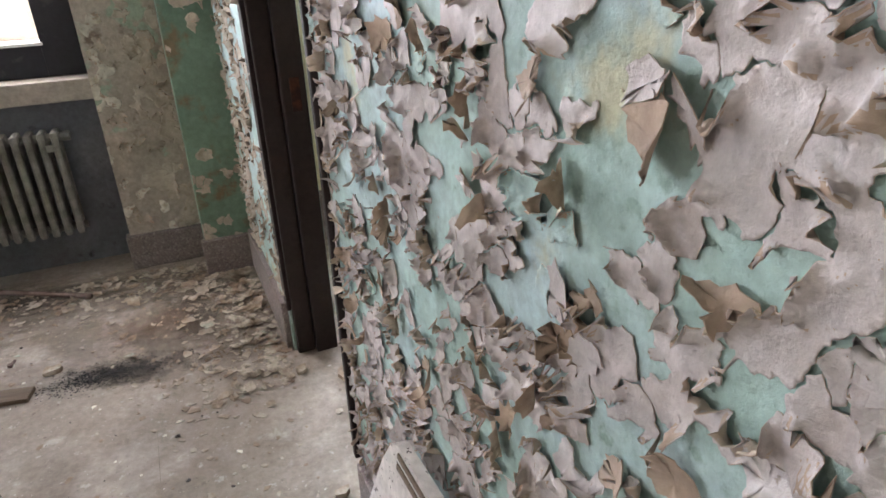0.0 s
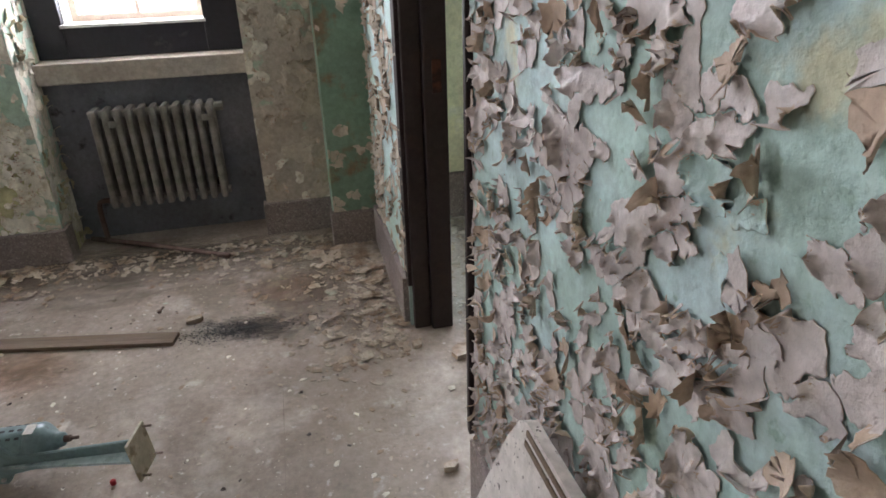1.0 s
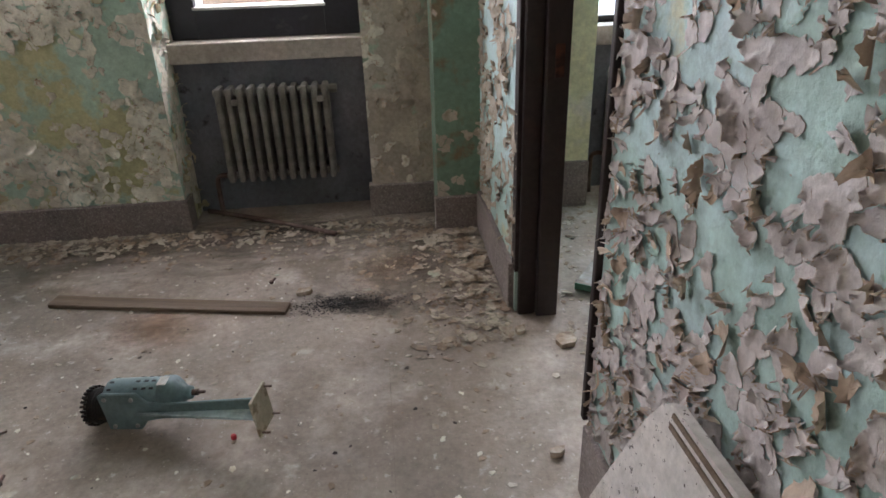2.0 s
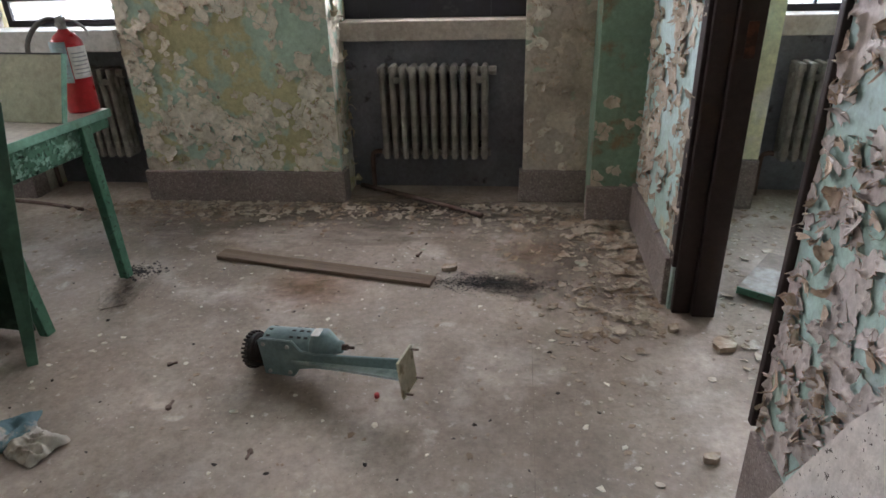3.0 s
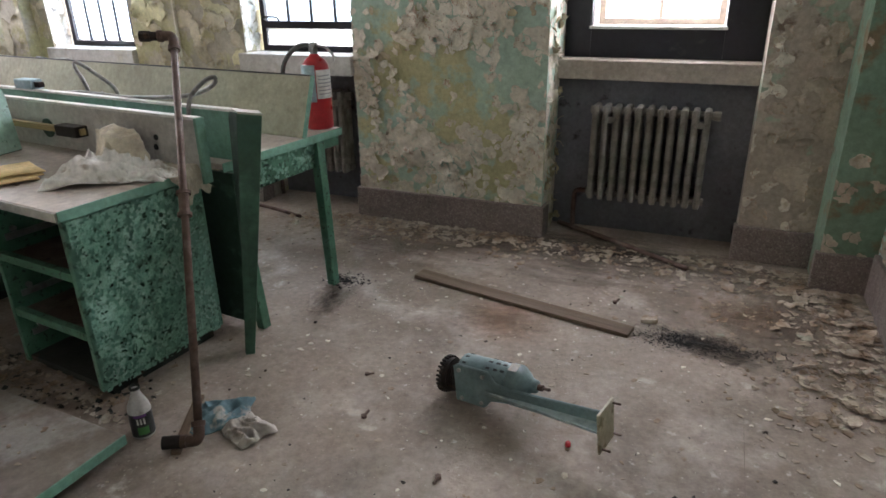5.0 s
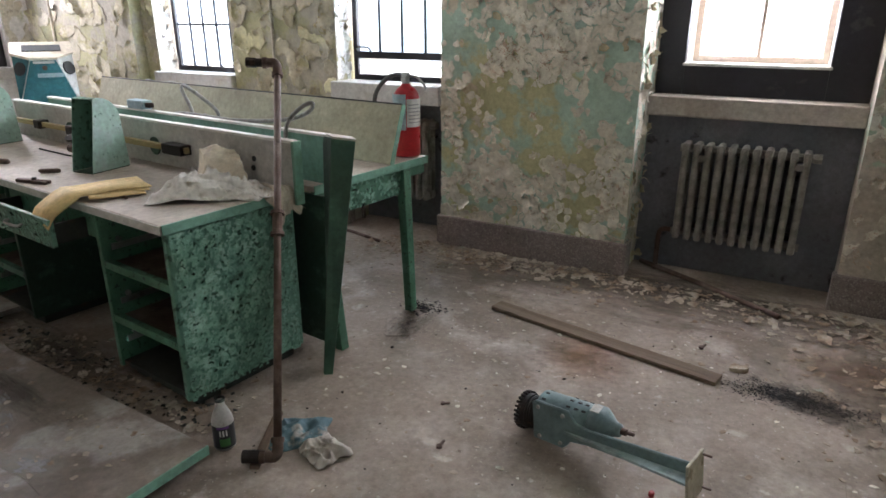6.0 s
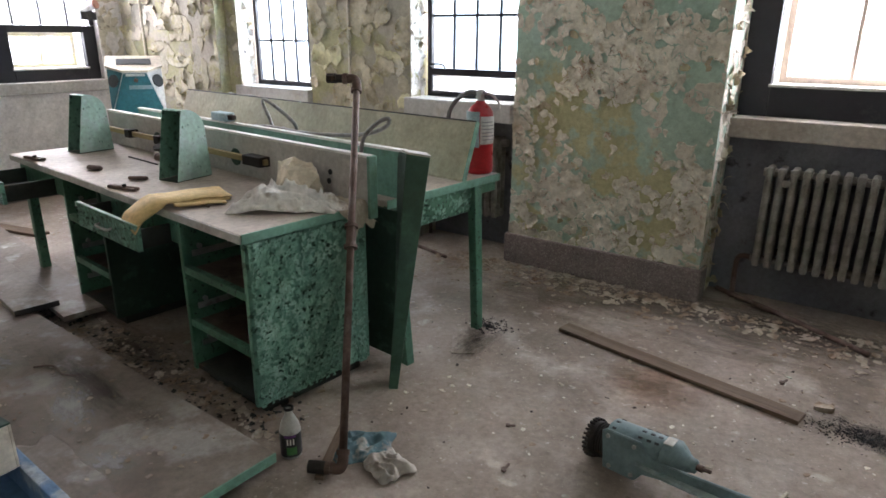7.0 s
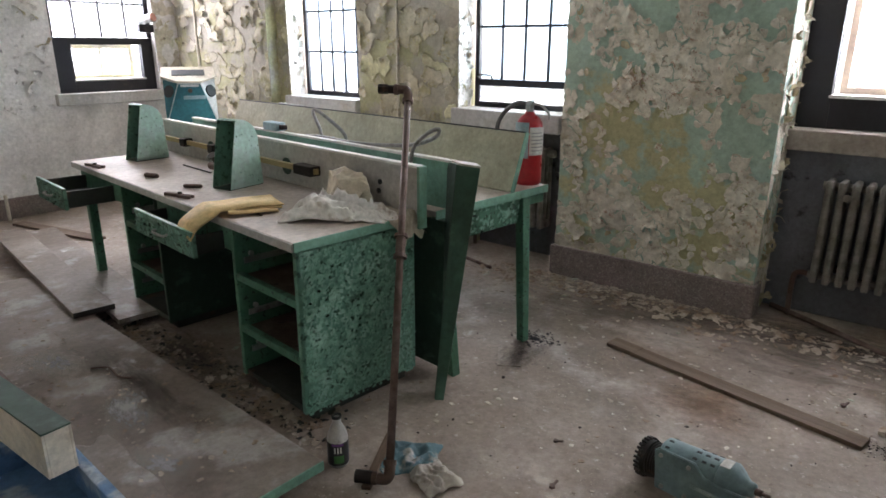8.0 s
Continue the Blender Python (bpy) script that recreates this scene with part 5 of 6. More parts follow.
# ---------------------------------------------------------------- boards and planks on the floor
pl = thing("plank", pose(-1.742, 2.82, 0.0, 0, 0, -11.6), "flat brown wooden plank on the floor", "plank")
bm = bmesh.new()
add_box(bm, -0.563, 0.563, -0.0425, 0.0425, 0.001, 0.020, bevel=0.003)
part("board", bm, M_PLANK, pl)
bm = bmesh.new()
add_box(bm, -0.562, -0.41, -0.042, 0.042, 0.0205, 0.0225, bevel=0.0005)
part("stain_strip", bm, M_PLANK, pl)

big = thing("fallen_tabletop", pose(-2.60, 1.325, 0.0, 0, 0, -2.5), "dirty laminate tabletop with mint edge fallen on the floor", "tabletop")
bx("slab", big, (-2.75, 0.0, -0.72, 0.0, 0.052, 0.080), M_BOARD, 0.004)
bx("edge_strip", big, (0.0005, 0.006, -0.72, 0.0, 0.046, 0.081), M_MINTEDGE, 0.002, "mint green edge strip")
bx("batten", big, (-2.6, -0.1, -0.15, -0.1, 0.0, 0.0515), M_PLANK, 0.003)
bx("batten", big, (-2.6, -0.1, -0.62, -0.57, 0.0, 0.0515), M_PLANK, 0.003)

b2 = thing("fallen_board", pose(-4.48, 1.32, 0.081, 0, 0, -8), "long pale board with dark edge on fallen tabletop", "board")
bx("slab", b2, (-2.0, 0.0, 0.0, 0.20, 0.0, 0.028), M_BOARD, 0.003)
bx("edge_strip", b2, (0.0005, 0.005, 0.0, 0.20, 0.0, 0.028), M_BLACKEDGE, 0.001)
b3 = thing("fallen_board", pose(-4.32, 1.47, 0.0, 0, 0, -8), "pale board lying under another on the floor", "board")
bx("slab", b3, (-2.2, 0.0, 0.0, 0.24, 0.04, 0.068), M_BOARD, 0.003)
bx("batten", b3, (-2.1, -0.3, 0.08, 0.13, 0.0, 0.0395), M_PLANK, 0.003)

tagged(tube("iron_rod", [(-1.79, 3.91, 0.03), (-1.45, 3.745, 0.02), (-1.18, 3.59, 0.014), (-1.01, 3.48, 0.014)], 0.014, M_RUST), "rusty iron rod on the floor by radiator", "rod")
tagged(tube("iron_rod", [(-4.05, 3.62, 0.012), (-3.7, 3.56, 0.012), (-3.40, 3.48, 0.012)], 0.011, M_RUST), "rusty rod on the floor under table", "rod")


# ---------------------------------------------------------------- cabinet by the far window
def blast_cabinet():
    c = thing("glove_cabinet", pose(-6.29, 3.17, 0, 0, 0, 60), "teal and white bench cabinet with two arm holes", "cabinet")
    # local: the front faces -y; its upper corners are cut back and carry the arm holes
    w, yb, yf, yc, z0, z1, z2, xc = 0.20, 0.22, -0.20, -0.07, 0.79, 1.12, 1.215, 0.085
    slope = (z2 - z1) / (yb - yf)

    def top(y):
        return z1 + (y - yf) * slope

    def faces(name, polys, material, label="", thick=0.004):
        bm = bmesh.new()
        for poly in polys:
            bm.faces.new([bm.verts.new(p) for p in poly])
        ob = part(name, bm, material, c, label)
        ob.modifiers.new("thickness", "SOLIDIFY").thickness = thick
        return ob

    body = bmesh.new()
    low = [body.verts.new(p) for p in ((-w, yf + 0.006, z0), (w, yf + 0.006, z0), (w, yb, z0), (-w, yb, z0))]
    up = [body.verts.new((x, y, top(y) - 0.004)) for x, y in ((-xc, yf + 0.006), (xc, yf + 0.006), (w, yc), (w, yb), (-w, yb), (-w, yc))]
    for f in ((low[0], low[1], up[1], up[0]), (low[1], up[2], up[1]), (low[1], low[2], up[3], up[2]), (low[2], low[3], up[4], up[3]), (low[3], low[0], up[5], up[4]), (low[0], up[0], up[5]), low[::-1], up):
        body.faces.new(f)
    bmesh.ops.recalc_face_normals(body, faces=body.faces[:])
    part("body", body, M_WHITEBOX, c)
    faces("front_panel", [[(-w + 0.008, yf, z0 + 0.008), (w - 0.012, yf, z0 + 0.008), (xc - 0.004, yf, z1 - 0.012), (-xc, yf, z1 - 0.012)]], M_TEALBOX, "teal front panel")
    for sx in (-1, 1):
        a, b, d = Vector((sx * w, yf + 0.006, z0)), Vector((sx * xc, yf + 0.006, z1 - 0.004)), Vector((sx * w, yc, top(yc) - 0.004))
        n = (b - a).cross(d - a).normalized() * (1 if sx < 0 else -1)
        n = n if n.y < 0 else -n
        if sx < 0:
            mid = (a + b + d) / 3
            faces("corner_panel", [[mid + (p - mid) * 0.94 + n * 0.005 for p in (a, b, d)]], M_TEALBOX, "teal corner panel", 0.003)
        spot = a * 0.25 + b * 0.375 + d * 0.375
        bm = bmesh.new()
        add_cyl(bm, spot, spot + n * 0.012, 0.050, seg=28)
        part("arm_hole", bm, M_INK, c, "black round arm hole")
    lid = bmesh.new()
    plan = ((-xc - 0.01, yf - 0.018), (xc + 0.01, yf - 0.018), (w + 0.012, yc - 0.01), (w + 0.012, yb), (-w - 0.012, yb), (-w - 0.012, yc - 0.01))
    A = [lid.verts.new((x, y, top(y))) for x, y in plan]
    B = [lid.verts.new((x, y, top(y) + 0.014)) for x, y in plan]
    lid.faces.new(A[::-1])
    lid.faces.new(B)
    for k in range(6):
        lid.faces.new((A[k], A[(k + 1) % 6], B[(k + 1) % 6], B[k]))
    part("lid", lid, M_LID, c, "cream sloping lid")
    tilt = math.degrees(math.atan(slope))
    bm = bmesh.new()
    add_box(bm, -0.13, 0.13, -0.085, 0.085, 0.0155, 0.019, pose(0, 0.03, top(0.03), tilt))
    part("viewing_window", bm, M_INK, c, "black viewing window")
    bm = bmesh.new()
    add_box(bm, -0.055, 0.115, yf - 0.009, yf - 0.0045, 0.985, 1.015)
    part("name_strip", bm, M_BLUELABEL, c, "pale strip of unreadable print")
    bm = bmesh.new()
    add_box(bm, -0.07, 0.07, yf - 0.008, yf - 0.0045, z1 - 0.035, z1 - 0.016)
    part("strip", bm, M_WHITEBOX, c)
    bm = bmesh.new()
    add_cyl(bm, (0.0, yf - 0.0045, 1.055), (0.0, yf - 0.03, 1.055), 0.017, seg=12)
    part("knob", bm, M_RUST, c)
    for x in (-0.17, 0.17):
        for y in (-0.15, 0.18):
            bx("leg", c, (x - 0.02, x + 0.02, y - 0.02, y + 0.02, 0.0, z0 + 0.001), M_TEALBOX, 0.003)


blast_cabinet()
lamp = thing("flood_lamp", pose(-7.30, 3.33, 1.62), "grey floodlight with pinkish lens on window frame", "lamp")
bm = bmesh.new()
add_cyl(bm, (0.0, 0.0, 0.0), (0.14, 0.06, 0.03), 0.035, 0.042, seg=18)
part("housing", bm, M_STEEL, lamp)
bm = bmesh.new()
add_cyl(bm, (0.141, 0.0605, 0.031), (0.15, 0.064, 0.033), 0.038, seg=18)
part("lens", bm, mat("pink_lens", (0.5, 0.25, 0.2), rough=0.3), lamp)
bx("mount", lamp, (-0.02, 0.03, -0.02, 0.12, -0.10, -0.03), M_FRAME, 0.004)


# ---------------------------------------------------------------- small things
def crumple(name, m, w, h, amp, seed, material, label, category, fold=0.0, res=34, flat=0.0, detail=1.0, grain=1.0):
    """A crumpled sheet of paper or cloth that lies on what is below it."""
    bm = bmesh.new()
    G = []
    for i in range(res + 1):
        row = []
        for j in range(res + 1):
            u, v = i / res - 0.5, j / res - 0.5
            e = 1 + 0.30 * noise.noise((u * 3.1, v * 3.1, seed))
            if grain > 1:
                u, v = u * math.sqrt(1 - 1.9 * v * v), v * math.sqrt(1 - 1.9 * u * u)
            x, y = u * w * e, v * h * (1 + 0.25 * noise.noise((u * 2.7, v * 2.7, seed + 5)))
            rd = (0.55 - abs(noise.noise((u * 3.6 / grain, v * 3.6 * grain, seed + 9)))) * 1.1 + (0.5 - abs(noise.noise((u * 8 / grain, v * 8 * grain, seed + 3)))) * 0.5 * detail + (0.5 - abs(noise.noise((u * 17, v * 17, seed + 4)))) * 0.2 * detail
            edge = max(0.0, 1 - (2 * max(abs(u), abs(v))) ** 4)
            z = amp * (rd * (flat + (1 - flat) * edge)) + fold * max(0, 0.2 - abs(u))
            row.append(bm.verts.new((x, y, 0.002 + z)))
        G.append(row)
    for i in range(res):
        for j in range(res):
            bm.faces.new((G[i][j], G[i + 1][j], G[i + 1][j + 1], G[i][j + 1]))
    ob = link_bm(name, bm, material, smooth=detail < 0.8 or grain > 1)
    ob.matrix_world = m
    ob.modifiers.new("thickness", "SOLIDIFY").thickness = 0.0015
    return tagged(ob, label, category)


def cloth(x0, y0, ang, length, w0, w1, amp, seed, material, label, hang=0.0, res=90):
    """A rag dropped on the desk, in the desk's own axes: long folds that run together towards its tail; past the desk's end it hangs."""
    bm, G = bmesh.new(), []
    ca, sa = math.cos(radians(ang)), math.sin(radians(ang))
    for i in range(res + 1):
        row = []
        u = i / res
        for j in range(res // 2 + 1):
            v = j / (res // 2) - 0.5
            wid = (w0 + (w1 - w0) * u) * (1 + 0.25 * noise.noise((u * 4, 0.3, seed)))
            a = u * length + 0.035 * noise.noise((v * 5, 1.3, seed)) * (0.4 + abs(2 * u - 1))
            b = v * wid + 0.030 * noise.noise((u * 5, v * 2, seed + 2))
            wx, wy = u * 1.5 + 0.55 * noise.noise((u * 2.4, v * 2.4, seed + 7)), v * 3.6 + 0.8 * noise.noise((u * 3.5, v * 3.5, seed + 8))
            big = 1 - abs(noise.noise((wx, wy, seed))) * 2.6
            mid = 1 - abs(noise.noise((wx * 2.3, wy * 2.1, seed + 3))) * 2.8
            fine = 1 - abs(noise.noise((wx * 6, wy * 4, seed + 4))) * 3.0
            rim = max(0.0, 1 - abs(2 * v) ** 3) * max(0.0, 1 - abs(2 * u - 1) ** 4)
            z = max(0.0, 0.10 * rim + (0.20 + 0.80 * rim) * (0.72 * max(0, big) ** 1.3 * (1.25 - 0.7 * u) + 0.30 * max(0, mid) ** 1.6 + 0.05 * fine)) * amp
            x, y = x0 + ca * a - sa * b, y0 + sa * a + ca * b
            over = max(0.0, x - 0.012)
            if hang and over > 0:
                x, z = 0.014 + 0.3 * z + 0.15 * over, z * 0.4 - over * hang
            row.append(bm.verts.new((x, y, 0.7525 + z)))
        G.append(row)
    for p, q in zip(G, G[1:]):
        for k in range(len(p) - 1):
            bm.faces.new((p[k], q[k], q[k + 1], p[k + 1]))
    ob = link_bm("cloth", bm, material, smooth=True)
    ob.matrix_world = DESK
    ob.modifiers.new("thickness", "SOLIDIFY").thickness = 0.0012
    return tagged(ob, label, "cloth")


cloth(-0.345, 0.275, 25, 0.41, 0.33, 0.12, 0.100, 3.4, M_CLOTH, "crumpled dirty white cloth lying on the desk")
cloth(-0.26, 0.50, 6, 0.40, 0.17, 0.15, 0.034, 7.0, M_KRAFT, "limp tan cloth draped over the desk's end", hang=0.75)


def bag():
    """A crushed paper bag: creased flat faces between folds."""
    bm = bmesh.new()
    for p in ((-0.455, 0.430, 0.752), (-0.31, 0.415, 0.752), (-0.265, 0.50, 0.752), (-0.44, 0.53, 0.752), (-0.465, 0.47, 0.885), (-0.44, 0.525, 0.912), (-0.34, 0.525, 0.895), (-0.27, 0.50, 0.862), (-0.375, 0.43, 0.872), (-0.30, 0.45, 0.80)):
        bm.verts.new(p)
    for v in bm.verts:
        v.co.x = -0.405 + (v.co.x + 0.455) * 1.22
    bmesh.ops.convex_hull(bm, input=bm.verts[:])
    bmesh.ops.subdivide_edges(bm, edges=bm.edges[:], cuts=3, use_grid_fill=True)
    for v in bm.verts:
        if v.co.z > 0.756:
            d = noise.noise_vector(v.co * 22) * 0.016 + noise.noise_vector(v.co * 55) * 0.005
            v.co += Vector((d.x, d.y - 0.004, d.z))
    bmesh.ops.triangulate(bm, faces=bm.faces[:])
    ob = link_bm("paper_bag", bm, M_BAG)
    ob.matrix_world = DESK
    tagged(ob, "crumpled cream paper bag against the upstand", "paper bag")


bag()
crumple("newspaper", pose(-2.45, 1.60, 0.0, 0, 0, 35), 0.20, 0.19, 0.045, 21.0, M_TEALPAPER, "crumpled faded teal printed paper on the floor", "paper", detail=0.5)
crumple("paper_scrap", pose(-2.31, 1.56, 0.0, 0, 0, -20), 0.15, 0.13, 0.06, 31.0, M_SCRAP, "crumpled grubby white paper on the floor", "paper", flat=0.3, detail=0.5)


def folder(x0, y0, ang, length, width, lift, label):
    """A folder that lies on the desk and droops where it passes the front edge. Desk's own axes."""
    bm = bmesh.new()
    dx, dy = math.cos(radians(ang)), math.sin(radians(ang))
    px, py = dy, -dx
    n, rows_ = 22, []
    for k in range(n + 1):
        row = []
        for w_ in (0.0, 0.5, 1.0):
            a = length * k / n
            wd = width * (1 - 0.3 * k / n)
            x, y = x0 + dx * a + px * wd * w_, y0 + dy * a + py * wd * w_
            over = max(0.0, -y)
            z = 0.753 + lift + 0.006 * noise.noise((a * 9, w_ * 2, lift * 90)) + 0.01 * (k / n) * (over == 0) - 0.9 * over ** 1.15
            row.append(bm.verts.new((x, max(y, -0.055 - 0.35 * over), z)))
        rows_.append(row)
    for a, b in zip(rows_, rows_[1:]):
        for k in (0, 1):
            bm.faces.new((a[k], b[k], b[k + 1], a[k + 1]))
    ob = link_bm("folder", bm, M_MANILA, smooth=True)
    ob.matrix_world = DESK
    ob.modifiers.new("thickness", "SOLIDIFY").thickness = 0.005
    return tagged(ob, label, "folder", "folders on the desk")


folder(-0.45, 0.25, 254, 0.43, 0.215, 0.016, "yellow manila folder drooping over the desk's edge")
folder(-0.44, 0.235, 251, 0.36, 0.20, 0.009, "yellow manila folder drooping below another one")
folder(-0.41, 0.20, 250, 0.20, 0.09, 0.003, "yellow manila folder lying flat on the desk")
st = thing("thin_strip", DESK @ pose(0, 0, 0.752), "thin dark wooden strip lying on the desk", "strip")
bx("strip", st, (-0.72, -0.42, 0.12, 0.13, 0.0, 0.005), M_PLANK, 0.001)
st = thing("thin_strip", DESK @ pose(0, 0, 0.752), "thin dark rod lying on the desk", "strip")
bx("strip", st, (-1.75, -1.42, 0.40, 0.41, 0.0, 0.006), M_IRON, 0.001)


def plier(m):
    p = thing("hand_tool", m, "rusty hand tool lying at the desk's edge", "tool", "rusty tools on the desk")
    bx("jaw", p, (-0.09, 0.0, -0.012, 0.012, 0.0, 0.016), M_RUST, 0.004)
    bx("grip", p, (0.001, 0.075, -0.02, -0.008, 0.0, 0.014), M_RUST, 0.003)
    bx("grip", p, (0.001, 0.07, 0.006, 0.018, 0.0, 0.014), M_RUST, 0.003)
    bm = bmesh.new()
    add_cyl(bm, (0, 0, 0.0165), (0, 0, 0.024), 0.01, seg=12)
    part("pivot", bm, M_IRON, p)


plier(DESK @ pose(-0.98, 0.04, 0.751, 0, 0, 20))
plier(DESK @ pose(-2.05, 0.03, 0.751, 0, 0, 12))
for x, y, rz, r in ((-1.52, 0.13, 20, 0.013), (-1.13, 0.17, 40, 0.010)):
    bm = bmesh.new()
    add_lathe(bm, [(r * 0.7, -0.045), (r, -0.035), (r, 0.035), (r * 0.75, 0.045)], 14, pose(0, 0, r) @ Matrix.Rotation(radians(90), 4, "Y"))
    o = link_bm("metal_stub", bm, M_RUST, smooth=True)
    o.matrix_world = DESK @ pose(x, y, 0.7505, 0, 0, rz)
    tagged(o, "short rusty metal stub lying on the desk", "metal stub", "stubs on the desk")
v = thing("valve_fitting", DESK @ pose(-1.42, 0.44, 0.752), "rusty pipe valve lying on the desk", "valve")
bm = bmesh.new()
add_cyl(bm, (-0.06, 0, 0.03), (0.05, 0.01, 0.03), 0.022, seg=14)
part("body", bm, M_RUST, v)
bm = bmesh.new()
add_cyl(bm, (0.0, 0, 0.052), (0.01, -0.02, 0.09), 0.012, seg=10)
add_cyl(bm, (0.01, -0.02, 0.09), (0.012, -0.024, 0.098), 0.028, seg=14)
part("handwheel", bm, M_IRON, v)


def bottle():
    b = thing("bottle", pose(-2.635, 1.425, 0.0, 0, 0, 49), "cloudy plastic bottle with black printed label on floor", "bottle")
    bm = bmesh.new()
    add_lathe(bm, [(0.030, 0.0), (0.036, 0.006), (0.037, 0.105), (0.033, 0.125), (0.020, 0.155), (0.015, 0.165), (0.015, 0.185)], 24)
    part("body", bm, M_BOTTLE, b, smooth=True)
    bm = bmesh.new()
    add_lathe(bm, [(0.0175, 0.183), (0.0175, 0.192), (0.012, 0.192), (0.012, 0.18)], 18)
    part("neck_ring", bm, M_INNER, b)
    bm = bmesh.new()
    cols = []
    for k in range(15):
        a = radians(180 + 180 * k / 14)
        cols.append([bm.verts.new((0.0374 * math.cos(a), 0.0374 * math.sin(a), z)) for z in (0.012, 0.1)])
    for a, c in zip(cols, cols[1:]):
        bm.faces.new((a[0], c[0], c[1], a[1]))
    lb = part("label", bm, M_LABELDARK, b, "black label")
    for z0, z1, a0, a1, mm in ((0.09, 0.099, 235, 300, M_PURPLE), (0.062, 0.085, 248, 296, M_PAPER), (0.022, 0.052, 245, 300, M_LEAFGREEN)):
        bm = bmesh.new()
        cols = []
        for k in range(7):
            a = radians(a0 + (a1 - a0) * k / 6)
            cols.append([bm.verts.new((0.0378 * math.cos(a), 0.0378 * math.sin(a), z)) for z in (z0, z1)])
        for k, (a, c) in enumerate(zip(cols, cols[1:])):
            if mm is M_PAPER and k % 2:
                continue
            bm.faces.new((a[0], c[0], c[1], a[1]))
        part("print_bar", bm, mm, lb)


bottle()
ws = thing("wood_strip", pose(-2.53, 1.52, 0.0, 0, 0, 118), "splintered brown wood strip on the floor", "wood strip")
bx("strip", ws, (-0.16, 0.16, -0.016, 0.016, 0.0, 0.014), M_PLANK, 0.003)
rb = thing("red_cap", pose(-1.282, 1.893, 0.0), "small red plastic cap on the floor", "cap")
bm = bmesh.new()
add_lathe(bm, [(0.008, 0.0), (0.009, 0.002), (0.009, 0.014), (0.006, 0.017)], 14)
part("cap", bm, M_RED, rb, smooth=False)

# pitted acoustic tile leaning on the partition
tile = thing("acoustic_tile", pose(-0.245, 0.98, 0.775) @ Matrix.Rotation(radians(7), 4, "Y"), "broken pitted white acoustic tile leaning on the wall", "tile")
bm = bmesh.new()
out = [(0.0, 0.0), (0.03, -0.02), (0.07, -0.09), (0.13, -0.24), (0.20, -0.42), (0.25, -0.77), (-0.62, -0.77), (-0.60, 0.03), (-0.3, 0.017)]
A = [bm.verts.new((-0.012, y, z)) for y, z in out]
B = [bm.verts.new((0.010, y, z)) for y, z in out]
bm.faces.new(A)
bm.faces.new(B[::-1])
for k in range(len(out)):
    bm.faces.new((A[k], B[k], B[(k + 1) % len(out)], A[(k + 1) % len(out)]))
bmesh.ops.recalc_face_normals(bm, faces=bm.faces[:])
part("slab", bm, M_ACOUSTIC, tile)
for z in (-0.012, -0.034):
    bm = bmesh.new()
    add_box(bm, -0.0165, -0.0125, -0.60, -0.012, -0.005, 0.005, pose(0, 0, z, -2.6), 0.001)
    part("edge_kerf", bm, M_PLANK, tile, "brown edge line")

# blue crate and an upturned steel drawer on the fallen tabletop
cr = thing("crate", pose(-2.95, 0.575, 0.081, 0, 0, -3), "dusty blue plastic crate on the fallen tabletop", "crate")
bx("rim_wall", cr, (-0.42, 0.42, 0.165, 0.20, 0.008, 0.105), M_BLUETARP, 0.006)
bx("rim_wall", cr, (-0.42, 0.42, -0.20, -0.165, 0.008, 0.105), M_BLUETARP, 0.006)
bx("end_wall", cr, (0.385, 0.42, -0.1645, 0.1645, 0.008, 0.105), M_BLUETARP, 0.006)
bx("end_wall", cr, (-0.42, -0.385, -0.1645, 0.1645, 0.008, 0.105), M_BLUETARP, 0.006)
bx("bottom", cr, (-0.42, 0.42, -0.20, 0.20, 0.0, 0.0075), M_BLUETARP, 0.0)
tr = thing("steel_drawer_box", pose(-3.034, 0.662, 0.188, 0, 0, 3), "dark green and cream steel drawer upturned on the crate", "drawer")
bx("bottom", tr, (-0.62, 0.0, 0.0, 0.085, 0.145, 0.152), M_DARKGREEN, 0.002)
bx("side", tr, (-0.62, 0.0, 0.0, 0.008, 0.0, 0.1445), M_LID, 0.002)
bx("side", tr, (-0.62, 0.0, 0.077, 0.085, 0.0, 0.1445), M_LID, 0.002)
bx("end", tr, (-0.0075, 0.0005, 0.0085, 0.0765, 0.0, 0.1445), M_LID, 0.002)
sc = crumple("cardboard_sheet", pose(-3.06, 0.855, 0.0815, 0, 0, -3), 0.50, 0.15, 0.004, 12.0, M_BOARD, "flattened grubby grey sheet on the fallen tabletop", "sheet", flat=0.6, detail=0.5)
wl = thing("wood_lath", pose(-3.95, 0.86, 0.081, 0, 0, -3), "reddish brown wooden lath on the fallen tabletop", "lath")
bx("lath", wl, (-0.55, 0.42, -0.035, 0.0, 0.0, 0.03), M_RUST, 0.003)
tagged(tube("bent_wire", [(-3.86, 1.13, 0.086), (-3.80, 1.18, 0.088), (-3.70, 1.17, 0.086), (-3.64, 1.20, 0.086)], 0.004, M_RUST), "short bent rusty wire on the fallen tabletop", "wire")


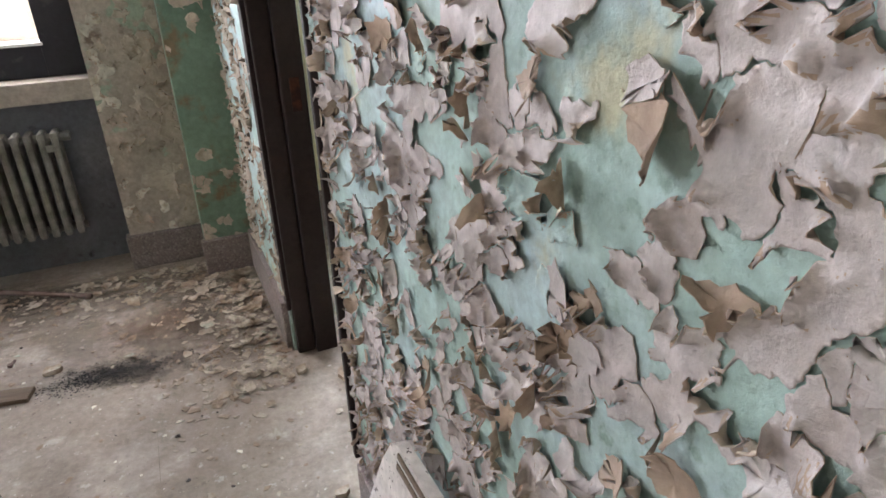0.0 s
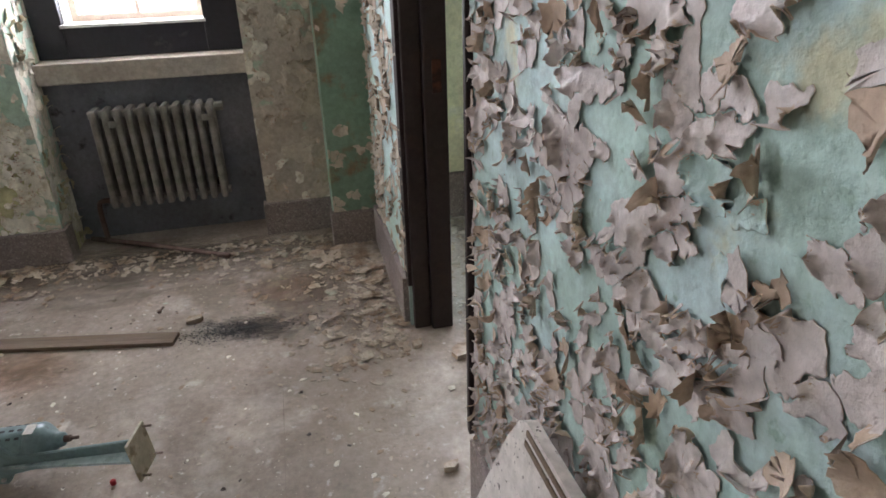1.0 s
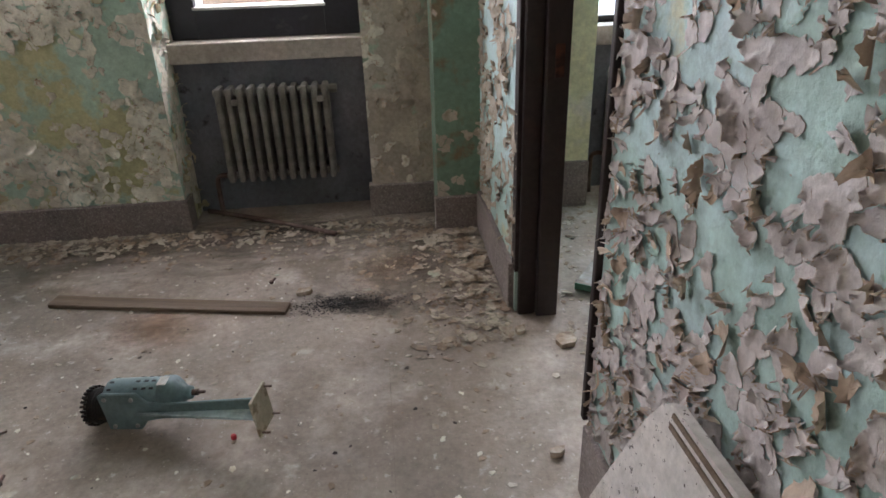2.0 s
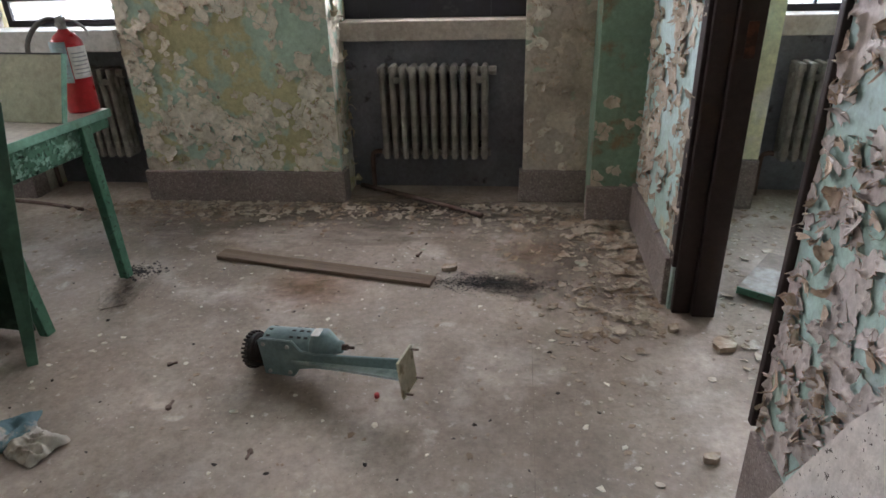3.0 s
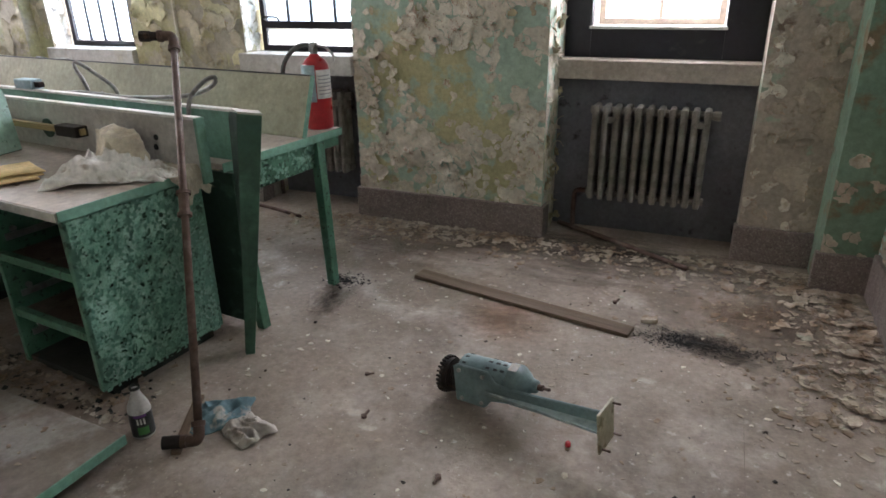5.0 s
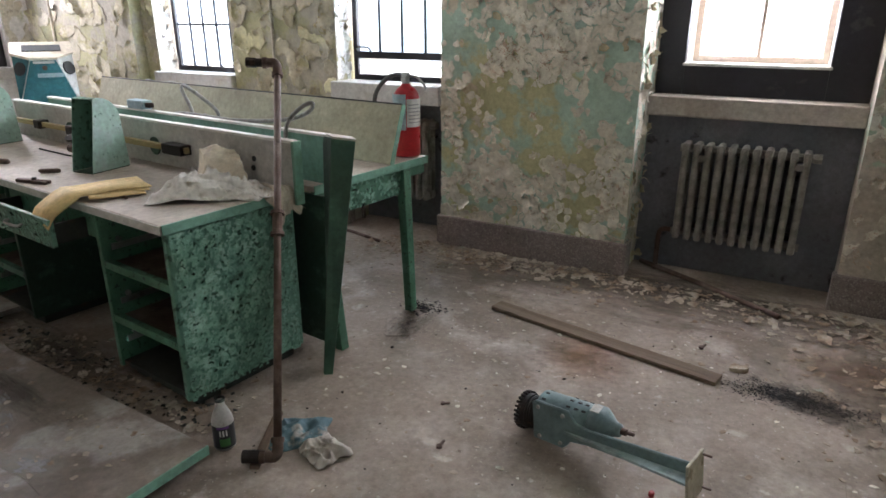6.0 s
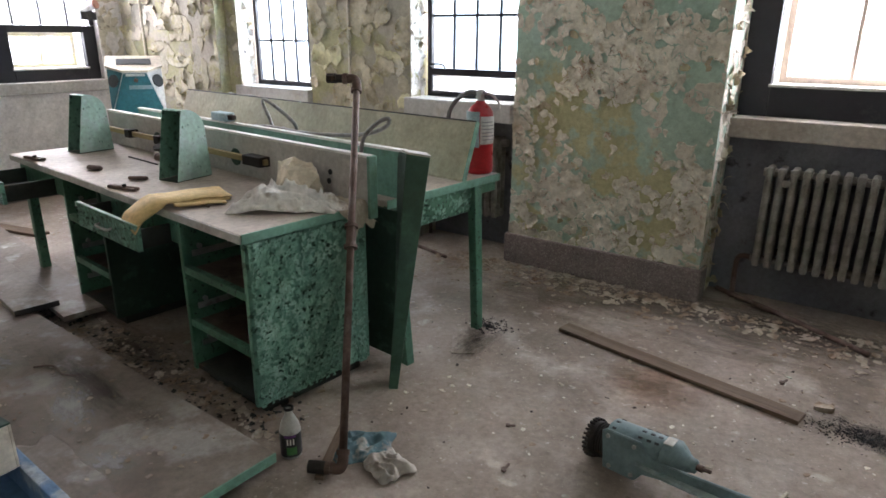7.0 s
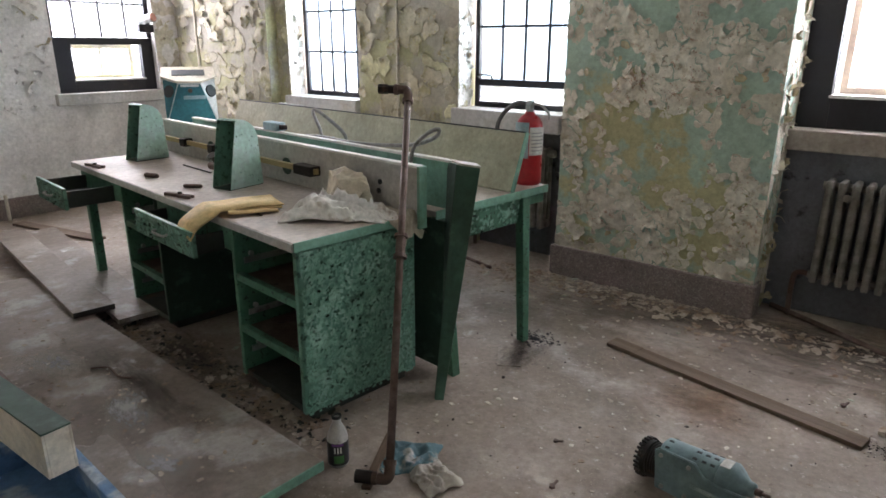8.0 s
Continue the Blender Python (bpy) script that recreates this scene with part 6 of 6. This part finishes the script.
# ---------------------------------------------------------------- stains and painted shade on the floor
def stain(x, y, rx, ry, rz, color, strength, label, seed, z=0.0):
    """A powdery stain, or shade painted on as one: a film on the floor that thins out towards its ragged rim."""
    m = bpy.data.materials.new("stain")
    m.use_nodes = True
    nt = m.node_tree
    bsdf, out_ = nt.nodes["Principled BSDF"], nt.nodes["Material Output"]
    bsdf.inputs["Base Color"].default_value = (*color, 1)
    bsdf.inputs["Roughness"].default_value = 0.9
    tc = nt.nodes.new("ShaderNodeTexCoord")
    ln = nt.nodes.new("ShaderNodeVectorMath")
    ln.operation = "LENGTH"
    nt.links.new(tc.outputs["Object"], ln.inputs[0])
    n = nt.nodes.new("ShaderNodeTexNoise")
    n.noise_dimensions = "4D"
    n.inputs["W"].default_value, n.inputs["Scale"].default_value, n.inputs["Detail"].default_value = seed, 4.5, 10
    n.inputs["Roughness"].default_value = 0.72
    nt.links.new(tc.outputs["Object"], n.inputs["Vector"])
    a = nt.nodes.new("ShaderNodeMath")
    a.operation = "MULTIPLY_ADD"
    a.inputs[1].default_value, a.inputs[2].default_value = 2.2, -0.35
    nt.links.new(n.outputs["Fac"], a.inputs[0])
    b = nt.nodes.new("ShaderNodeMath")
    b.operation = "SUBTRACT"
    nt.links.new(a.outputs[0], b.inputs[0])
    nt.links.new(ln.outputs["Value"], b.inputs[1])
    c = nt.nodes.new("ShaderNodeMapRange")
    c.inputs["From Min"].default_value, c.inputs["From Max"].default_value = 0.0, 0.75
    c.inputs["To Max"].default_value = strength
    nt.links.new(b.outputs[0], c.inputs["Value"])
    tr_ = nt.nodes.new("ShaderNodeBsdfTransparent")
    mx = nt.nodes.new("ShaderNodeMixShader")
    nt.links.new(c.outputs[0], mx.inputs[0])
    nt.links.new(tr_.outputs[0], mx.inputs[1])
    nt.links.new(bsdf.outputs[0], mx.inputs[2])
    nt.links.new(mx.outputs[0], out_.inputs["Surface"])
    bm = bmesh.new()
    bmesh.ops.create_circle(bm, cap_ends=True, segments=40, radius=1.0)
    ob = link_bm("floor_stain_or_shade", bm, m)
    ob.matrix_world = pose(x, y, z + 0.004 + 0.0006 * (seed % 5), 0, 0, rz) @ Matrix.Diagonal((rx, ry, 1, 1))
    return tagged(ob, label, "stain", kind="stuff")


stain(-0.90, 2.72, 0.36, 0.15, -14, (0.018, 0.018, 0.02), 0.95, "black soot smear on the concrete", 1)
stain(-1.75, 2.62, 0.36, 0.22, 0, (0.26, 0.12, 0.05), 0.55, "orange rust stain on the concrete", 2)
stain(-2.58, 2.56, 0.16, 0.30, 10, (0.07, 0.05, 0.04), 0.7, "dark damp stain by the table leg", 3)
stain(-0.75, 3.05, 0.30, 0.20, 0, (0.26, 0.13, 0.06), 0.35, "faint rust stain on the concrete", 4)
stain(-3.8, 1.55, 0.9, 0.20, -4, (0.05, 0.04, 0.035), 0.6, "dark grime in front of the desk", 6)
# the next two paint shade on the floor: along the wall, then the corner
stain(-1.9, 3.45, 1.9, 0.55, 0, (0.10, 0.072, 0.052), 0.62, "brown shade painted on the floor along the wall", 5)
stain(-0.55, 2.95, 0.55, 0.8, 0, (0.12, 0.085, 0.06), 0.55, "brown shade painted on the floor in the corner", 7)
stain(-1.30, 3.62, 0.65, 0.20, 0, (0.06, 0.045, 0.035), 0.55, "dark film on the floor below the radiator", 8)

stain(-3.42, 1.07, 0.34, 0.14, -20, (0.74, 0.75, 0.77), 0.55, "white powder scuffed over the fallen tabletop", 11, 0.079)
stain(-4.05, 1.05, 0.36, 0.16, 5, (0.66, 0.67, 0.70), 0.45, "white powder scuffed over the fallen tabletop", 13, 0.079)
stain(-3.00, 0.98, 0.22, 0.12, 10, (0.70, 0.71, 0.73), 0.45, "white powder scuffed over the fallen tabletop", 12, 0.079)
stain(-3.55, 1.20, 0.60, 0.10, -4, (0.05, 0.04, 0.035), 0.55, "dark grime on the fallen tabletop", 14, 0.079)


tl = thing("floor_tile", pose(-2.635, 2.53, 0.0, 0, 0, 32), "loose thin grey-brown floor tile", "tile")
bx("tile", tl, (-0.055, 0.055, -0.14, 0.14, 0.0, 0.004), M_FLOOR, 0.001)
joints = tagged(boxes("floor_joint", [(-0.7507, -0.7493, -2.3, 2.27, 0.0004, 0.0012), (-2.3, -0.752, 0.6493, 0.6507, 0.0004, 0.0012)], M_TILE), "thin joint in the concrete floor", "joint", kind="structure")


# ---------------------------------------------------------------- litter
def litter(name, spots, size, seed, material, label, category="debris", curl=0.5, z=0.0):
    """Fallen paint chips: small ragged plates, each a little bent. spots: list of (x, y) makers."""
    rng = random.Random(seed)
    bm = bmesh.new()
    for x, y in spots:
        s = size * rng.choice((0.4, 0.6, 0.8, 1.0, 1.0, 1.7))
        n = rng.randint(5, 8)
        rz, tx = rng.uniform(0, 6.28), rng.uniform(-0.35, 0.35) * curl
        m = Matrix.Translation((x, y, z + 0.0015 + abs(tx) * s * 0.5)) @ Matrix.Rotation(rz, 4, "Z") @ Matrix.Rotation(tx, 4, "X")
        vs, ws_ = [], []
        c0 = bm.verts.new(m @ Vector((0, 0, 0.0012 + s * 0.12 * rng.random() * curl)))
        for k in range(n):
            a = 2 * math.pi * (k + rng.uniform(-0.3, 0.3)) / n
            r = s * rng.uniform(0.55, 1.1)
            up = s * rng.uniform(-0.05, 0.28) * curl
            vs.append(bm.verts.new(m @ Vector((r * math.cos(a), r * 0.75 * math.sin(a), 0.001 + max(0, up)))))
            ws_.append(bm.verts.new(m @ Vector((r * math.cos(a), r * 0.75 * math.sin(a), max(0, up) - 0.0008))))
        for k in range(n):
            bm.faces.new((c0, vs[k], vs[(k + 1) % n]))
            bm.faces.new((vs[k], ws_[k], ws_[(k + 1) % n], vs[(k + 1) % n]))
    ob = link_bm(name, bm, material)
    return tagged(ob, label, category, kind="stuff")


rg = random.Random(5)
for x, y, r in ((-1.98, 1.78, 0.011), (-2.10, 2.02, 0.009), (-1.62, 1.60, 0.010), (-1.30, 2.98, 0.012), (-1.72, 1.35, 0.008)):
    bm = bmesh.new()
    add_cyl(bm, (0, 0, 0.0), (0, 0, r * 0.9), r, seg=6)
    add_cyl(bm, (0, 0, r * 0.45), (r * 3.2, 0, r * 0.5), r * 0.45, seg=8)
    o = link_bm("rusty_bolt", bm, M_RUST)
    o.matrix_world = pose(x, y, 0.0, 0, 0, x * 500)
    tagged(o, "small rusty bolt lying on the floor", "bolt", "loose bolts")
spots = []
for _ in range(1100):      # drifts at the foot of the pier and the corner
    spots.append((rg.uniform(-3.4, -0.25), 3.66 - abs(rg.gauss(0, 0.17))))
for _ in range(520):      # heap in the corner and along the partition
    spots.append((-0.22 - abs(rg.gauss(0, 0.20)), rg.uniform(2.3, 3.45)))
for _ in range(160):
    spots.append((rg.gauss(-0.55, 0.25), rg.gauss(3.1, 0.25)))
spots = [p for p in spots if p[0] < -0.22]
litter("paint_chips", spots, 0.018, 3, M_CHIP, "drifts of fallen cream and tan paint chips", curl=1.1)
heap = [(-0.24 - abs(rg.gauss(0, 0.13)), rg.uniform(2.35, 3.45)) for _ in range(110)] + [(rg.uniform(-0.85, -0.3), 3.46 - abs(rg.gauss(0, 0.10))) for _ in range(70)]
litter("paint_chips", heap, 0.027, 17, M_CHIP, "large fallen cream paint flakes heaped along the partition", curl=1.2)
litter("paint_chips", [(rg.gauss(-2.4, 0.55), 3.58 - abs(rg.gauss(0, 0.10))) for _ in range(130)], 0.022, 18, M_CHIP, "fallen cream paint flakes at the pier's foot", curl=1.1)
litter("paint_chips", [(rg.uniform(0.0, 1.6), rg.uniform(1.7, 3.7)) for _ in range(900)], 0.020, 8, M_CHIP, "fallen paint chips on the next room's floor", curl=0.9)
litter("paint_chips", [(rg.uniform(-3.2, -0.25), rg.uniform(0.6, 3.5)) for _ in range(420)], 0.010, 4, M_CHIP, "scattered small paint chips on the concrete", curl=0.4)
litter("paint_chips", [(rg.uniform(-7.0, -3.2), rg.uniform(0.3, 3.6)) for _ in range(500)], 0.016, 6, M_CHIP, "scattered paint chips on the far floor", curl=0.5)
litter("paint_chips", [(rg.gauss(-0.5, 0.15), rg.gauss(2.2, 0.3)) for _ in range(50)], 0.017, 11, M_CHIP, "paint chips by the doorway", curl=0.6)
litter("dark_crumbs", [(rg.uniform(-3.2, -0.4), rg.uniform(0.7, 3.4)) for _ in range(160)], 0.006, 12, M_IRON, "small dark crumbs on the concrete floor", curl=1.0)
litter("desk_rubble", [(rg.uniform(-4.6, -2.75), 1.42 + abs(rg.gauss(0, 0.13))) for _ in range(420)], 0.015, 13, M_CHIP, "grey rubble in front of the desk", curl=1.2)
litter("paint_chips", [(rg.uniform(-2.6, -0.35), rg.uniform(1.1, 3.3)) for _ in range(130)], 0.009, 19, M_CREAM, "scattered pale paint chips on the concrete", curl=0.5)
litter("tabletop_dirt", [(rg.uniform(-5.1, -2.75), rg.uniform(0.75, 1.28)) for _ in range(260)], 0.008, 20, M_CHIP, "grit and crumbs on the fallen tabletop", curl=0.8, z=0.081)
litter("dark_rubble", [(rg.uniform(-4.9, -2.75), 1.40 + abs(rg.gauss(0, 0.12))) for _ in range(260)], 0.013, 22, M_INNER, "dark crumbs in front of the desk", curl=1.4)
litter("ash", [(-0.90 + rg.gauss(0, 0.13), 2.72 + rg.gauss(0, 0.038)) for _ in range(1700)], 0.0030, 14, M_SOOT, "black ash smear on the floor", curl=0.6)
litter("ash", [(-2.62 + rg.gauss(0, 0.05), 2.74 + rg.gauss(0, 0.04)) for _ in range(220)], 0.006, 15, M_SOOT, "black crumbs round the table leg", curl=0.9)
for x, y, s, rz in ((-1.13, 2.85, 0.042, 10), (-0.20, 2.385, 0.03, 40), (-0.03, 2.29, 0.06, 70), (-0.235, 1.68, 0.03, 20), (-0.34, 2.75, 0.04, 5)):
    bm = bmesh.new()
    rr = random.Random(int(x * 100))
    n = 9
    top = [bm.verts.new((s * rr.uniform(0.7, 1.1) * math.cos(6.28 * k / n), 0.7 * s * rr.uniform(0.7, 1.1) * math.sin(6.28 * k / n), 0.012 + 0.012 * rr.random())) for k in range(n)]
    low = [bm.verts.new((q.co.x, q.co.y, 0.0)) for q in top]
    bm.faces.new(top)
    for k in range(n):
        bm.faces.new((top[k], low[k], low[(k + 1) % n], top[(k + 1) % n]))
    o = link_bm("plaster_piece", bm, M_CHIP)
    o.matrix_world = pose(x, y, 0.0, 0, 0, rz)
    tagged(o, "flat broken piece of cream plaster on floor", "plaster", "plaster pieces")
nb = thing("green_board", pose(0.12, 2.68, 0.0, 0, 0, -35), "pale board with green edge on the next room's floor", "board")
bx("slab", nb, (0.0, 1.1, 0.0, 0.42, 0.02, 0.045), M_BOARD, 0.003)
bx("edge_strip", nb, (0.0, 1.1, -0.006, -0.0005, 0.015, 0.047), M_GREEN, 0.002)
bx("batten", nb, (0.1, 1.0, 0.1, 0.15, 0.0, 0.0195), M_PLANK, 0.002)


# ---------------------------------------------------------------- paint that peels, wall by wall
# flaked paint on the desk's end and the table's apron
peel(side_panel, (0.0, 0.022, 0.055), (0, 1, 0), (0, 0, 1), 0.57, 0.655, 0.0105, [M_GREENCHIP, M_DARKGREEN],
     gone=lambda u, v: 0.20 + 0.5 * sig(patch(u, v, 34.0, 2.0) + 1.0 * (u - 0.40)) + (u > 0.545), curls=lambda u, v: 0.12, seed=21, amount=0.3)
peel(apron_r, (0.0085, 0.05, 0.588), (0, 1, 0), (0, 0, 1), 0.60, 0.125, 0.016, [M_GREENCHIP, M_DARKGREEN],
     gone=lambda u, v: 0.6, curls=lambda u, v: 0.5, seed=22, amount=0.3)
for front, x0, y0, w in ((front_wide, -1.15, -0.11, 0.585), (front_small, -2.27, -0.22, 0.47)):
    peel(front, (x0 + 0.004, y0, 0.589), (1, 0, 0), (0, 0, 1), w - 0.008, 0.102, 0.012, [M_GREENCHIP, M_DARKGREEN],
         gone=lambda u, v: 0.25 + 0.5 * sig(patch(u, v, 18.0, 5.0)), curls=lambda u, v: 0.4, seed=23, amount=0.3)
# pier between the windows
PW = W[2][0] - W[1][1]


def pier_bare(u, v):
    return patch(u, v, 2.3, 1.0) + 0.6 * patch(u, v, 6.0, 3.0) - 0.03 - 0.8 * max(0.0, v - 1.2) - 0.5 * max(0.0, 0.3 - v)


sheets(wall_back, (W[1][1], YF, 0.19), (1, 0, 0), (0, 0, 1), PW, 2.3, 0.042, 0.0095, [M_CREAM, M_TAN, M_OCHREBACK],
       gone=lambda u, v: 0.03 + 0.92 * sig(pier_bare(u, v), 16), crack=lambda u, v: 0.25 + 0.6 * sig(pier_bare(u, v) + 0.12, 14), seed=31,
       reach=0.045, radius=0.020, teal=0.15, lift=0.022, gap=0.002, amount=1.5)
# piers further off, under large curling sheets
for k, (a, b) in enumerate(((W[0][1], W[1][0]), (-7.3, W[0][0]))):
    sheets(wall_far, (a, YF, 0.19), (1, 0, 0), (0, 0, 1), b - a, 2.6, 0.105, 0.017, [M_OLDCREAM, M_OCHREBACK, M_YELLOW],
           gone=lambda u, v: 0.42, crack=lambda u, v: 0.55, seed=41 + k, reach=0.085, radius=0.045, teal=0.2, lift=0.02, gap=0.003, hang=2.8, amount=1.5)
sheets(pilaster, (-6.10, 3.60, 0.19), (1, 0, 0), (0, 0, 1), 0.34, 2.6, 0.09, 0.017, [M_OLDCREAM, M_OCHREBACK],
       gone=lambda u, v: 0.4, crack=lambda u, v: 0.5, seed=47, reach=0.07, radius=0.04, lift=0.015, gap=0.003, hang=2.8, amount=1.5)
# right of the radiator, the chase, and the side of the partition
sheets(wall_right, (W[2][1], 3.76, 0.19), (1, 0, 0), (0, 0, 1), 0.36, 2.0, 0.060, 0.010, [M_BUFF, M_TAN, M_CREAM],
       gone=lambda u, v: 0.15 + 0.6 * sig(patch(u, v, 3, 5.0) - 0.05), crack=lambda u, v: 0.4, seed=51, reach=0.04, radius=0.022, lift=0.02, gap=0.002, teal=0.35, amount=1.4)
sheets(chase, (-0.43, 3.50, 0.19), (1, 0, 0), (0, 0, 1), 0.238, 2.0, 0.060, 0.010, [M_BUFF, M_TAN],
       gone=lambda u, v: 0.93 - 0.6 * (v < 0.65) * sig(patch(u, v, 4, 8.0) + 0.3 - v * 0.5, 8), crack=lambda u, v: 0.6, seed=52, reach=0.045, radius=0.02, lift=0.015, gap=0.0015)
sheets(partition_far, (XP, 3.48, 0.23), (0, -1, 0), (0, 0, 1), 0.93, 2.0, 0.050, 0.0085, [M_BUFF, M_TAN, M_CREAM],
       gone=lambda u, v: 0.15 + 0.7 * sig(patch(u, v, 3, 9.0) + 0.5 * (u - 0.55)), crack=lambda u, v: 0.7, seed=53, reach=0.05, radius=0.018,
       teal=0.15, lift=0.012, gap=0.0015, amount=1.7)
# reveals that face the camera, and round the far window
peel(wall_back, (W[2][0], YF, 0.0), (0, 1, 0), (0, 0, 1), 0.385, 2.6, 0.040, [M_CREAM, M_OCHREBACK],
     gone=lambda u, v: 0.18, curls=lambda u, v: 0.28, seed=54, lean0=3.4, spread=1.3, tan=0.2)
for k in (0, 1):
    peel(wall_far if k == 0 else wall_back, (W[k][0], YF, 1.01), (0, 1, 0), (0, 0, 1), 0.15, 1.6, 0.04, [M_WHITEPAINT, M_OCHREBACK],
         gone=lambda u, v: 0.12, curls=lambda u, v: 0.4, seed=60 + k)
peel(wall_left, (-7.3, 2.05, 0.85), (0, 1, 0), (0, 0, 1), 0.49, 1.9, 0.06, [M_WHITEWALL, M_OCHREBACK],
     gone=lambda u, v: 0.9 * sig((u - 0.36) * 1.2 + 0.4 * patch(u, v, 4, 3.0)), curls=lambda u, v: 0.5 * (u > 0.25), seed=64)
peel(wall_left, (-7.3, 3.47, 1.0), (0, 1, 0), (0, 0, 1), 0.22, 1.9, 0.06, [M_CREAM, M_OCHREBACK],
     gone=lambda u, v: 0.4, curls=lambda u, v: 0.7, seed=65)


# the partition beside the camera; u runs towards the camera, v up
def bare(u, v):
    return patch(u, v, 6.5, 4.0) - 0.01 + 0.25 * (v - 0.70) * (1.0 - u) + 0.45 * noise.noise((u * 3.2, v * 3.2, 6.0)) - 0.10 * max(0.0, u - 0.6)


sheets(partition_near, (XP, Y1, 0.26), (0, -1, 0), (0, 0, 1), 1.24, 1.62, 0.043, 0.0036, [M_MAUVE, M_TAN, M_TEAL],
       gone=lambda u, v: 0.03 + 0.82 * sig(bare(u, v), 12), crack=lambda u, v: 0.46 + 0.5 * sig(bare(u, v) + 0.10, 14),
       seed=7, reach=0.040, radius=0.014, roll=(0.7, 2.5), singles=260, teal=0.12, lift=0.010, warp=0.40, fine=0.085, amount=1.7)
# flakes that hang loose over it
peel(partition_near, (XP - 0.004, Y1, 0.26), (0, -1, 0), (0, 0, 1), 1.24, 1.62, 0.032, [M_MAUVE, M_TAN],
     gone=lambda u, v: 0.97 - 0.20 * sig(bare(u, v) + 0.02, 12), curls=lambda u, v: 1.0, keep=lambda u, v: 0.8,
     seed=8, lean0=0.1, spread=1.5, tan=0.45, amount=0.34)
